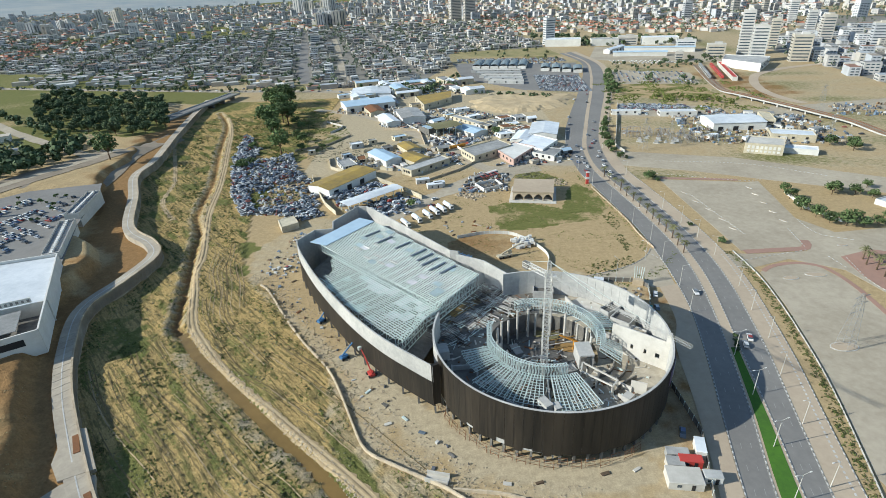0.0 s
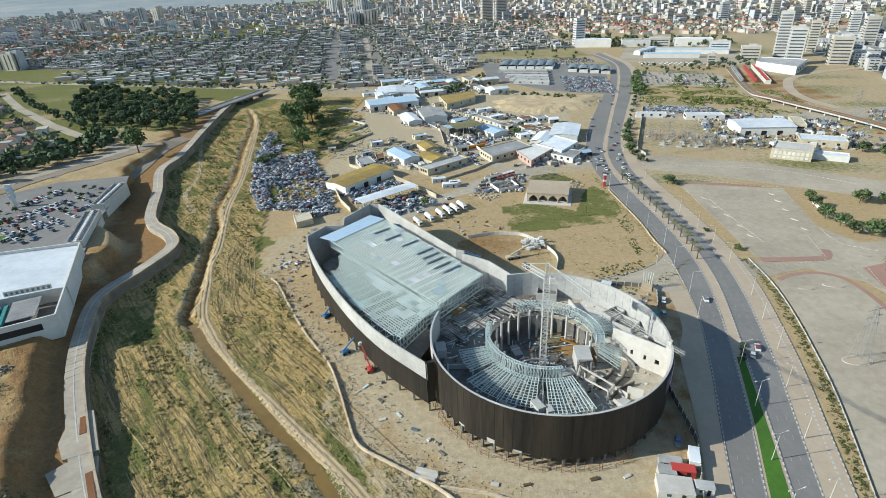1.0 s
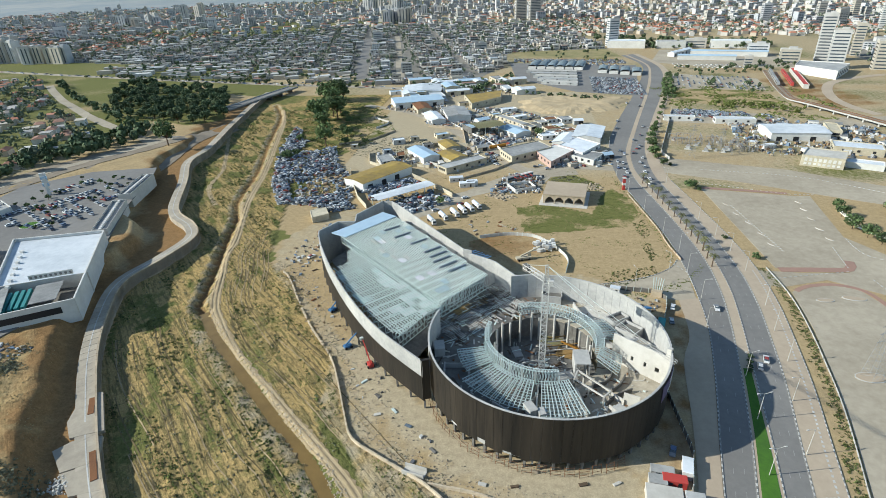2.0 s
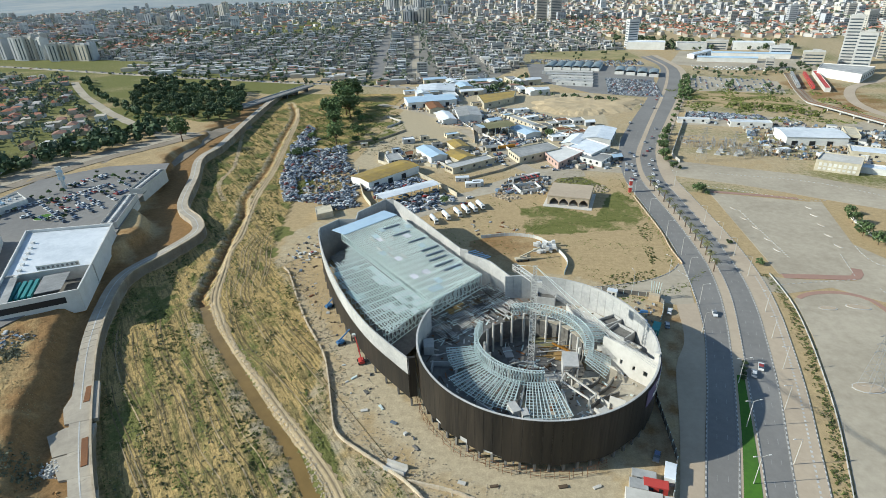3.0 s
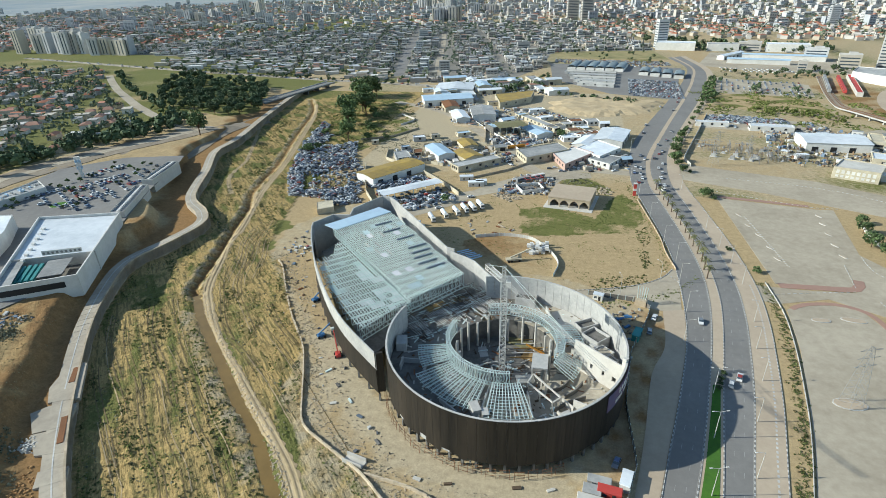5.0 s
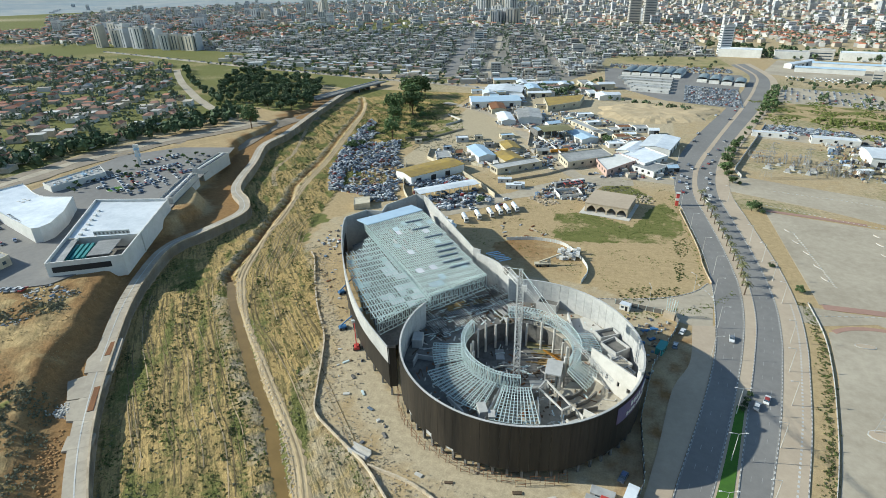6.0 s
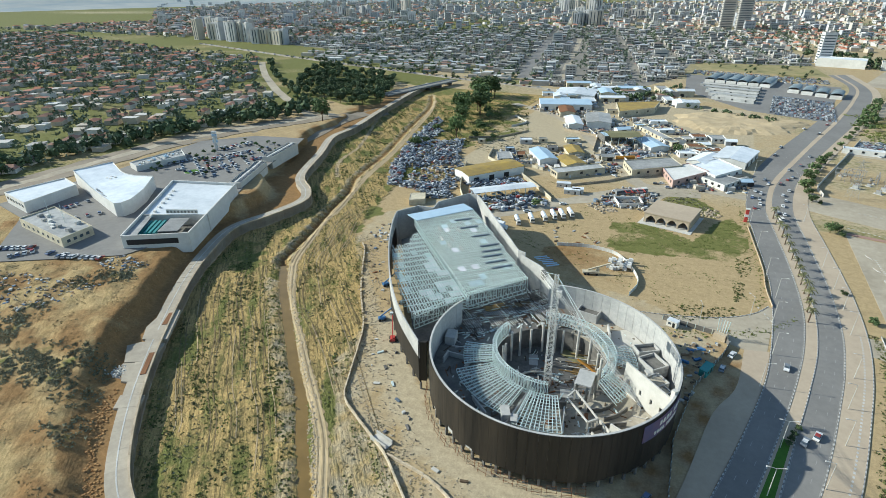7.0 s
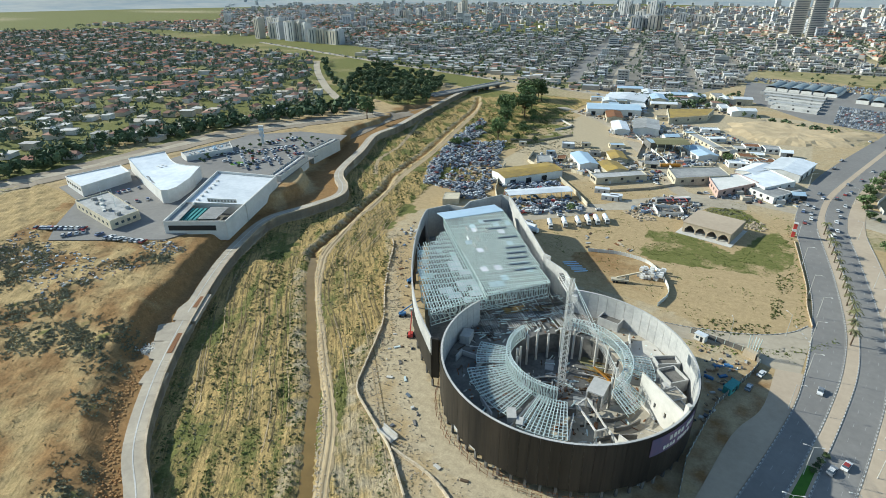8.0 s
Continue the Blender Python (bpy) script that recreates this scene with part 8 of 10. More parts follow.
car_heap("east_yard_cars", scatter([(165, 505), (262, 482), (262, 518), (182, 548)], 120, 63) + scatter([(300, 400), (330, 400), (322, 470), (290, 480)], 30, 64), 70, SCRAP_PAINT, "vehicles parked about the eastern yards", (0,), jitter=10)
car_heap("yard_cars", [p for i, y_ in enumerate(YARDS) for p in scatter(y_, 22, 400 + i)] + scatter([(-14, 392), (10, 404), (18, 386), (-6, 374)], 20, 431), 30, SCRAP_PAINT, "cars parked about the yards", (0,))
more = [(-70, 432, 10, 7, 0.4), (-58, 440, 7, 5, 0.4), (-30, 436, 9, 6, 0.9), (-104, 418, 6, 4, 0.3), (-36, 452, 12, 7, 0.5), (30, 512, 14, 8, 0.6), (8, 520, 10, 7, 0.6), (-4, 500, 12, 8, 0.6), (20, 548, 16, 9, 0.4), (-26, 574, 12, 8, 0.4), (40, 480, 18, 8, 0.5), (62, 484, 12, 7, 0.5), (82, 492, 8, 6, 0.2),
        (-44, 420, 8, 6, 0.4), (0, 412, 9, 5, 0.4), (-74, 404, 7, 5, 0.5), (-112, 640, 14, 9, 0.4), (34, 396, 8, 6, 0.9), (92, 392, 7, 5, 0.4), (80, 440, 14, 8, 0.9), (64, 458, 16, 7, 0.9)]
for x, y, l_, w_, a_ in more:
    c, s = math.cos(a_), math.sin(a_)
    workshop([(x + c * p - s * q, y + s * p + c * q) for p, q in ((-l_ / 2, -w_ / 2), (l_ / 2, -w_ / 2), (l_ / 2, w_ / 2), (-l_ / 2, w_ / 2))], rr.uniform(2.6, 4.2), rr.choice([WHITE_WALL, CREAM_WALL, GREY_ROOF]), rr.choice([WHITE_ROOF, GREY_ROOF, RUST, BLUE_SHEET, CONCRETE_DARK]), "small lean-to workshop in a dusty yard", rr.random() < .4, win=1)
for line in ([(-66, 372), (-44, 384), (-30, 372)], [(-62, 416), (-34, 428), (-12, 424)], [(-120, 428), (-96, 440), (-80, 470)], [(-52, 486), (-20, 476), (-14, 428)], [(-100, 480), (-90, 500), (-110, 520)], [(20, 500), (60, 520), (100, 470)]):
    rail_line("yard_wall", line, flat(0), rr.uniform(1.4, 2.4), 8.0, STONE, "weathered masonry wall between yards", "wall", rr.choice([STONE, CREAM_WALL, CONCRETE_PALE]), 0.25)

# ---- bridge over the river bed ----
bridge = thing("road_bridge", -262, 605, 0, 77, "concrete road bridge over the dry river bed", "bridge")
part("deck", Build().box(0, 0, 4.2, 130, 13, 1.2), ASPHALT, bridge)
for s in (-1, 1):
    part("parapet", Build().box(0, s * 6.3, 5.4, 130, 0.4, 0.9), CONCRETE, bridge)
for i in range(6):
    part("pier", Build().box(-52 + 21 * i, 0, -1, 1.4, 11, 5.2), CONCRETE_DARK, bridge)

# ---- railway ----
RAIL = spline([(348, 760), (319, 657), (304, 590), (303, 560), (310, 530), (323, 485), (334, 440), (345, 390), (360, 330)], 8)


def rail_z(y):
    """Level of the track: on the ground at the station, on a viaduct over the road."""
    return 0.5 + 3.4 * float(smooth(600, 545, np.array(y)) * smooth(395, 440, np.array(y)))


b = Build()
left, right = offset(RAIL, 4.6), offset(RAIL, -4.6)
for p, q_ in zip(left, right):
    b.v += [(*p, rail_z(p[1]) - 1.2), (*p, rail_z(p[1])), (*q_, rail_z(q_[1])), (*q_, rail_z(q_[1]) - 1.2)]
for i in range(len(RAIL) - 1):
    for k in range(4):
        b.f.append((4 * i + k, 4 * i + 4 + k, 4 * i + 4 + (k + 1) % 4, 4 * i + (k + 1) % 4))
        b.m.append(1 if k == 1 else 0)
single("railway_bed", b, [CONCRETE, DUSTY], "railway ballast on a pale concrete viaduct", "railway", kind="structure")
piers = thing("rail_viaduct", 310, 510, 0, 0, "row of concrete piers below the railway", "viaduct")
for x, y in resample([p for p in RAIL if 430 < p[1] < 560], 9):
    part("pier", Build().box(x - 310, y - 510, 0, 6.5, 1.4, rail_z(y) - 1.15, 0.3), CONCRETE, piers)
rails = Build()
for d in (-3.2, -1.8, 1.8, 3.2):
    line = offset(RAIL, d)
    for p, q_ in zip(line[:-1], line[1:]):
        rails.beam((*p, rail_z(p[1]) + 0.1), (*q_, rail_z(q_[1]) + 0.1), 0.22)
single("rails", rails, RUST, "steel rails on pale ballast", "rails", kind="stuff")
area("viaduct_road", [(268, 470), (290, 464), (328, 479), (400, 484), (520, 500), (520, 545), (428, 523), (341, 511), (313, 511), (284, 494)], 0.05, ASPHALT_OLD, "grey road passing below the railway", "road")
RAMP = spline([(346, 517), (340, 547), (343, 588), (362, 639), (391, 679), (450, 712), (540, 735)], 6)
sheet("ramp_road", offset(RAMP, 5), offset(RAMP, -5), 0.2, PAVING, "pale curved ramp road", "road")


def train(x, y, turn, n, mat, label):
    ob = thing("train", x, y, 0.6, turn, label, "train")
    for i in range(n):
        c = part("carriage", Build().box((i - n / 2 + .5) * 25, 0, 0.6, 24, 2.9, 3.2, inset=0.03), mat, ob)
        part("window_band", Build().box((i - n / 2 + .5) * 25, 0, 2.0, 22, 2.98, 0.9), GLASS, c)


train(346, 698, 73, 4, RED, "red passenger train standing at the station")
train(333, 702, 73, 4, GREY_ROOF, "dark passenger train standing at the station")
house_block("platform_roof", [(338, 640), (343, 638), (378, 752), (373, 754)], 0, 4.5, CONCRETE_PALE, RED, "long red platform roof")

# ---- market and big car park ----
for i in range(6):
    ob = thing("market_hall", 58 + 12.5 * i, 829 - 3 * i, 0, 78, "market hall with a curved grey roof", "market hall", "market halls")
    b = Build()
    for j in range(8):
        a0, a1 = math.pi * j / 8, math.pi * (j + 1) / 8
        b.add([(-24, 6 * math.cos(a0), 4 + 2.4 * math.sin(a0)), (24, 6 * math.cos(a0), 4 + 2.4 * math.sin(a0)), (24, 6 * math.cos(a1), 4 + 2.4 * math.sin(a1)), (-24, 6 * math.cos(a1), 4 + 2.4 * math.sin(a1))], [(0, 1, 2, 3)])
    part("roof", b, MARKET_ROOF, ob)
    part("wall", Build().box(0, 0, 0, 47, 11.4, 4.0), WHITE_WALL, ob)
for i in range(4):
    ob = thing("market_hall", 147 + 13 * i, 778 - 8 * i, 0, 78, "market hall with a curved grey roof", "market hall", "market halls")
    b = Build()
    for j in range(8):
        a0, a1 = math.pi * j / 8, math.pi * (j + 1) / 8
        b.add([(-16, 6 * math.cos(a0), 4 + 2.4 * math.sin(a0)), (16, 6 * math.cos(a0), 4 + 2.4 * math.sin(a0)), (16, 6 * math.cos(a1), 4 + 2.4 * math.sin(a1)), (-16, 6 * math.cos(a1), 4 + 2.4 * math.sin(a1))], [(0, 1, 2, 3)])
    part("roof", b, MARKET_ROOF, ob)
    part("wall", Build().box(0, 0, 0, 31, 11.4, 4.0), WHITE_WALL, ob)
for i in range(5):
    workshop([(46 + 4 * i, 786 - 21 * i), (112 - 2 * i, 772 - 21 * i), (110 - 2 * i, 760 - 21 * i), (44 + 4 * i, 774 - 21 * i)], 3.6, GREY_ROOF, GREY_ROOF if i % 2 else CONCRETE_PALE, "long low row of market stalls")
area("market_ground", [(22, 868), (200, 826), (160, 612), (96, 640), (30, 730)], 0.05, ASPHALT, "grey asphalt market ground", "parking lot")
grid_cars = []
for i in range(16):
    for j in range(24):
        if random.random() < .85:
            grid_cars.append((116 + j * 2.3 + 0.5 * i, 634 + i * 6.4 - j * 0.7))
for i in range(7):
    for j in range(60):
        if random.random() < .7:
            grid_cars.append((30 + j * 2.7, 872 + i * 6 - j * 0.5))
car_heap("parked_cars_market", grid_cars, 80, SCRAP_PAINT, "dense rows of parked cars beside the market", (0,), jitter=0)
area("north_field", [(15, 1010), (185, 1020), (198, 905), (40, 922)], 0.03, material("dry_field", (0.36, 0.29, 0.15), (0.2, 0.19, 0.08), rough=1, grain=0.08, patch=0.012), "open field of dry grass", "field")
mound = Build()
M_OUT = spline([(30, 590), (75, 620), (145, 600), (132, 566), (118, 542), (70, 528), (40, 545), (30, 590)], 5)[:-1]
mc = centre(M_OUT)
m_n = len(M_OUT)
for k, (f, lift) in enumerate(((1.0, -0.1), (0.9, 1.2), (0.78, 2.6), (0.62, 3.0), (0.4, 2.5), (0.15, 2.4))):
    for i, (x, y) in enumerate(M_OUT):
        w_ = 1 + 0.05 * math.sin(1.7 * i + k) + 0.04 * math.sin(0.6 * i)
        mound.v.append((mc[0] + (x - mc[0]) * f * w_, mc[1] + (y - mc[1]) * f * w_, lift + (0.35 * math.sin(0.9 * i + 2 * k) if 0 < k < 5 else 0)))
for k in range(5):
    for i in range(m_n):
        j_ = (i + 1) % m_n
        mound.f.append((k * m_n + i, k * m_n + j_, (k + 1) * m_n + j_, (k + 1) * m_n + i))
        mound.m.append(0)
mound.f.append(tuple(5 * m_n + i for i in range(m_n)))
mound.m.append(0)
single("market_mound", mound, DIRT_PALE, "low flat-topped mound of pale sand", "mound", kind="structure")
area("station_yard", [(225, 850), (270, 985), (420, 960), (400, 780), (300, 790)], 0.03, ASPHALT_OLD, "asphalt bus station yard", "parking lot")
car_heap("buses_station", [(250 + 6 * j, 800 - 1.5 * j + 12 * i) for j in range(14) for i in range(3) if random.random() < .8], 100, WHITE_WALL, "rows of parked vehicles at the station", (0,), jitter=0)
workshop([(262, 905), (300, 950), (308, 944), (270, 898)], 6, WHITE_WALL, WHITE_ROOF, "white gabled roof of the station", True)
workshop([(270, 880), (345, 860), (343, 850), (268, 870)], 6, WHITE_WALL, BLUE_SHEET, "long station roof with pale blue sheets", True)
workshop([(300, 920), (400, 890), (397, 880), (297, 910)], 7, WHITE_WALL, BLUE_SHEET, "long station roof with pale blue sheets", True)
# ---- towers and apartment blocks ----
def tower(x, y, w, d, h, turn, wall_mat, label, floors=None, balcony=True, group="", slabs=True):
    """An apartment or office tower: body, roof house, window bands floor by floor."""
    ob = thing("tower_block", x, y, 0, turn, label, "tower block", group)
    part("wall", Build().box(0, 0, 0, w, d, h), wall_mat, ob)
    part("roof_house", Build().box(w * 0.1, 0, h, w * 0.4, d * 0.45, 3.0), wall_mat, ob)
    par = Build()
    for sx, sy, lx, ly in ((0, -1, w, .3), (0, 1, w, .3), (-1, 0, .3, d), (1, 0, .3, d)):
        par.box(sx * (w / 2 - .15), sy * (d / 2 - .15), h, lx, ly, 0.9)
    part("parapet", par, wall_mat, ob)
    if not slabs:
        strip_ = Build().box(0, 0, 0, 0.2, 2.2, h - 4).mesh("window_strip", GLASS)
        for i in range(2):
            for lx, ly, tr in ((w * (i - 0.5) * 0.4, -d / 2, 90), (-w / 2, d * (i - 0.5) * 0.4, 0)):
                o = part("window_strip", strip_, None, ob)
                o.matrix_basis = pose(lx, ly, 2, 0, 0, tr)
    else:
        n = floors or int(h / 3.9)
        long_, short = Build().box(0, 0, 0, w * 0.84, 0.16, 1.5).mesh("window_band", GLASS), Build().box(0, 0, 0, 0.16, d * 0.8, 1.5).mesh("window_band", GLASS)
        for i in range(n):
            z = 1.2 + (h - 2) * i / n
            o = part("window_band", long_, None, ob)
            o.location = (0, -d / 2, z)
            o = part("window_band", short, None, ob)
            o.location = (-w / 2, 0, z)
    return ob


TOWER_WALL = palette("tower_render", [(0.54, 0.53, 0.51), (0.48, 0.45, 0.41), (0.50, 0.46, 0.39), (0.44, 0.45, 0.47), (0.58, 0.575, 0.565)], rough=0.85, by="object")
for x, y, w, d, h, turn, label in (
        (52, 1660, 30, 24, 104, 10, "very tall pale twin apartment tower"), (90, 1645, 30, 24, 110, 10, "very tall pale twin apartment tower"),
        (202, 1052, 24, 20, 45, 12, "grey office tower above a white podium"),
        (446, 832, 22, 20, 60, -24, "tall cream apartment tower with balconies"), (512, 874, 17, 16, 43, -24, "tall cream apartment tower with balconies"),
        (432, 768, 26, 18, 46, -24, "white office tower with many windows"), (482, 756, 32, 22, 34, -20, "blue-grey glass office tower"), (664, 1030, 20, 18, 40, -20, "tall grey apartment tower with balconies"),
        (616, 912, 24, 22, 42, -20, "tall grey apartment tower with balconies"), (742, 1218, 22, 20, 46, -20, "tall grey apartment tower with balconies"), (674, 876, 26, 20, 31, -22, "dark red-brown office tower"),
        (594, 1394, 24, 20, 42, 0, "tall cream apartment tower with flat roof"), (810, 1450, 18, 18, 46, 0, "slim pale apartment tower with flat roof"), (763, 1502, 24, 18, 36, 0, "pale apartment tower with flat roof"),
        (340, 800, 14, 12, 12, -18, "small cream block beside the station"), (400, 820, 34, 16, 18, -18, "cream office block with flat roof"), (390, 900, 40, 16, 16, -18, "cream office block with flat roof"), (330, 1000, 46, 16, 14, -15, "cream office block with flat roof"),
        (-256, 1200, 26, 18, 21, 12, "pale apartment block above the old town"), (-30, 1010, 30, 14, 15, 12, "long cream apartment block at the field's edge")):
    tower(x, y, w * (0.72 if h < 70 else 1), d * (0.72 if h < 70 else 1), h, turn, TOWER_WALL, label, group="towers of the city")
house_block("tower_podium", [(371, 738), (395, 688), (436, 742), (392, 774)], 0, 10, WHITE_WALL, GREY_ROOF, "white podium with an arcade below the office tower", windows=[(0, 6, 4, 5, 2, DARK), (1, 6, 4, 5, 2, DARK)])
house_block("white_podium", [(190, 1020), (250, 1005), (256, 1034), (196, 1050)], 0, 12, WHITE_WALL, WHITE_ROOF, "white shopping podium below an office tower")
house_block("long_mall", [(268, 1003), (314, 996), (318, 1020), (272, 1028)], 0, 11, WHITE_WALL, GREY_ROOF, "long white shopping building")
house_block("long_mall", [(352, 990), (410, 976), (416, 1000), (358, 1014)], 0, 12, WHITE_WALL, WHITE_ROOF, "long white shopping building")
rr = random.Random(101)
for cx, cy, n, sx, sy, lo, hi in ((-300, 1720, 9, 50, 40, 32, 50), (-480, 2330, 7, 70, 60, 46, 62), (-237, 2050, 6, 50, 30, 26, 34), (-1060, 1040, 8, 70, 40, 36, 50), (-960, 1000, 6, 30, 12, 38, 46), (-850, 985, 7, 50, 10, 24, 31), (-1205, 2160, 4, 60, 30, 50, 62), (-1240, 1930, 6, 110, 40, 26, 38)):
    for i in range(n):
        tower(cx + rr.uniform(-sx, sx), cy + rr.uniform(-sy, sy), rr.uniform(16, 24), rr.uniform(15, 20), rr.uniform(lo, hi), rr.uniform(-15, 15), TOWER_WALL, "pale apartment tower in a cluster", group="apartment towers", slabs=False)

# ---- houses ----
def turned(x, y, a, dx, dy):
    c, s = np.cos(a), np.sin(a)
    return x + c * dx - s * dy, y + s * dx + c * dy


SUBURB = [(-345, 165), (-334, 300), (-312, 390), (-350, 450), (-450, 530), (-600, 670), (-680, 770), (-1130, 850), (-1700, 1000), (-2100, 600), (-1500, 0), (-700, 0), (-400, 60)]
OLD_TOWN = [(-390, 880), (-240, 820), (-160, 735), (-120, 705), (-30, 700), (12, 840), (20, 1000), (190, 1015), (180, 1100), (60, 1600), (-420, 1620), (-760, 1250), (-900, 1010)]


def plots(poly, step, angle, jitter, seed, keep=1.0):
    """Plots on a turned grid inside an outline, with lanes left out."""
    r = np.random.RandomState(seed)
    xs, ys = [p[0] for p in poly], [p[1] for p in poly]
    cx, cy = np.mean(xs), np.mean(ys)
    rad = max(max(xs) - min(xs), max(ys) - min(ys))
    k = np.arange(-rad, rad, step)
    gx, gy = np.meshgrid(k, k)
    i, j = np.meshgrid(np.arange(len(k)), np.arange(len(k)))
    lane = (i % 5 == 0) | (j % 9 == 0)
    gx, gy = gx[~lane], gy[~lane]
    x, y = turned(cx, cy, angle, gx + r.uniform(-jitter, jitter, gx.shape), gy + r.uniform(-jitter, jitter, gy.shape))
    ok = inside(poly, x, y) & (r.uniform(0, 1, x.shape) < keep)
    return x[ok], y[ok]


def join_boxes(name, x, y, z, sx, sy, h, a, mats, label, category, gable=None, bands=False):
    """Many small buildings in one mesh: walls in slot 0, roofs in slot 1."""
    n = len(x)
    v = np.zeros((n, 10, 3))
    for k, (dx, dy) in enumerate(((-1, -1), (1, -1), (1, 1), (-1, 1))):
        px, py = turned(x, y, a, dx * sx / 2, dy * sy / 2)
        v[:, k] = np.stack([px, py, z - 1], -1)
        v[:, k + 4] = np.stack([px, py, z + h], -1)
    g = np.zeros(n) if gable is None else gable
    for k, d in ((8, -1), (9, 1)):
        px, py = turned(x, y, a, d * sx / 2 * (1 - 0.3 * (g > 0)), 0 * sy)
        v[:, k] = np.stack([px, py, z + h + g], -1)
    faces, slots = [], []
    for i in range(n):
        o = 10 * i
        faces += [(o, o + 1, o + 5, o + 4), (o + 1, o + 2, o + 6, o + 5), (o + 2, o + 3, o + 7, o + 6), (o + 3, o, o + 4, o + 7)]
        slots += [0] * 4
        if g[i] > 0:
            faces += [(o + 4, o + 5, o + 9, o + 8), (o + 6, o + 7, o + 8, o + 9), (o + 5, o + 6, o + 9), (o + 7, o + 4, o + 8)]
            slots += [1] * 4
        else:
            faces.append((o + 4, o + 5, o + 6, o + 7))
            slots.append(1)
    b = Build()
    b.v, b.f, b.m = [tuple(q) for q in v.reshape(-1, 3)], faces, slots
    if bands:
        for i in range(n):
            c, s_ = math.cos(a[i]), math.sin(a[i])
            for k in range(min(9, max(1, int(h[i] / 3.2)))):
                z0 = z[i] + 1.1 + (h[i] - 0.6) / max(1, int(h[i] / 3.2)) * k
                for u0, v0, u1, v1 in ((-0.42, -0.5, 0.42, -0.5), (-0.5, 0.4, -0.5, -0.4), (0.5, -0.4, 0.5, 0.4)):
                    m_ = 3 if v0 == v1 else 2
                    for w in range(m_):
                        f0, f1 = (w + 0.14) / m_, (w + 0.86) / m_
                        ends = [((u0 + (u1 - u0) * f) * sx[i] * 1.012, (v0 + (v1 - v0) * f) * sy[i] * 1.012) for f in (f0, f1)]
                        (px, py), (qx, qy) = [(x[i] + c * p - s_ * q, y[i] + s_ * p + c * q) for p, q in ends]
                        b.add([(px, py, z0), (qx, qy, z0), (qx, qy, z0 + 1.3), (px, py, z0 + 1.3)], [(0, 1, 2, 3)], 2)
    return single(name, b, mats, label, category, kind="stuff")


def house_thing(x, y, z, sx, sy, h, turn, gable, wall_mat, roof_mat, label):
    ob = thing("house", x, y, z, turn, label, "house", "houses of the suburb")
    part("wall", Build().box(0, 0, -1, sx, sy, h + 1), wall_mat, ob)
    r = Build()
    o = 0.5
    e_ = [(-sx / 2 - o, -sy / 2 - o, h), (sx / 2 + o, -sy / 2 - o, h), (sx / 2 + o, sy / 2 + o, h), (-sx / 2 - o, sy / 2 + o, h)]
    if gable:
        r.add(e_ + [(-sx * 0.28, 0, h + gable), (sx * 0.28, 0, h + gable)], [(0, 1, 5, 4), (2, 3, 4, 5), (1, 2, 5), (3, 0, 4), (3, 2, 1, 0)])
    else:
        r.prism([p[:2] for p in e_], h, h + 0.35)
    part("roof", r, roof_mat, ob)
    return ob


TILE_OBJ = palette("clay_roof", [(0.36, 0.17, 0.12), (0.30, 0.16, 0.11), (0.40, 0.23, 0.17), (0.34, 0.2, 0.15), (0.28, 0.16, 0.12)], rough=0.9, by="object")
FLAT_OBJ = palette("flat_roof", [(0.55, 0.53, 0.5), (0.42, 0.4, 0.38), (0.62, 0.61, 0.58), (0.5, 0.45, 0.38)], rough=0.9, by="object")
WALL_OBJ = palette("house_wall", [(0.62, 0.59, 0.54), (0.54, 0.5, 0.44), (0.68, 0.66, 0.62), (0.56, 0.48, 0.38)], rough=0.9, by="object")
r = np.random.RandomState(4)
hx, hy = plots(SUBURB, 17, 0.5, 3.0, 5, 0.7)
dist = np.hypot(hx, hy)
order = np.argsort(dist)
hx, hy = hx[order], hy[order]
near = 180
for i in range(near):
    g = r.uniform() < 0.5
    house_thing(hx[i], hy[i], ground_at(hx[i], hy[i]), r.uniform(8, 13), r.uniform(7, 10), r.uniform(3, 5.5), math.degrees(0.5) + r.choice([0, 90]) + r.uniform(-8, 8), r.uniform(1.4, 2.4) if g else 0, WALL_OBJ, TILE_OBJ if g else FLAT_OBJ,
                "low house with a red tiled roof" if g else "low house with a pale flat roof")
fx, fy = hx[near:], hy[near:]
n = len(fx)
join_boxes("suburb_houses", fx, fy, lay(fx, fy), r.uniform(8, 14, n), r.uniform(7, 11, n), r.uniform(3, 6, n), 0.5 + r.choice([0, math.pi / 2], n) + r.uniform(-.15, .15, n), [WALL_TONES, TILE_TONES], "crowded low houses of a green suburb", "houses", np.where(r.uniform(0, 1, n) < .6, r.uniform(1.2, 2.4, n), 0))
area("old_town_ground", OLD_TOWN, 0.05, TOWN_GROUND, "grey dusty ground between the town houses", "ground")
area("east_city_ground", [(475, 560), (900, 500), (1250, 1000), (900, 1400), (700, 1120), (520, 960)], 0.05, TOWN_GROUND, "grey paved ground between the eastern blocks", "ground")
MAIN_STREET = spline([(-181, 745), (-200, 830), (-232, 975), (-264, 1125), (-296, 1270)], 10)
SIDE_STREET = spline([(-128, 760), (-152, 878), (-182, 1040), (-213, 1200), (-240, 1330)], 10)
sheet("main_street", offset(MAIN_STREET, 7.5), offset(MAIN_STREET, -7.5), 0.12, ASPHALT, "dark asphalt main street of the old town", "road")
sheet("side_street", offset(SIDE_STREET, 5), offset(SIDE_STREET, -5), 0.12, ASPHALT_OLD, "pale side street of the old town", "road")
ox, oy = plots(OLD_TOWN, 15, 0.22, 1.6, 6, 0.9)
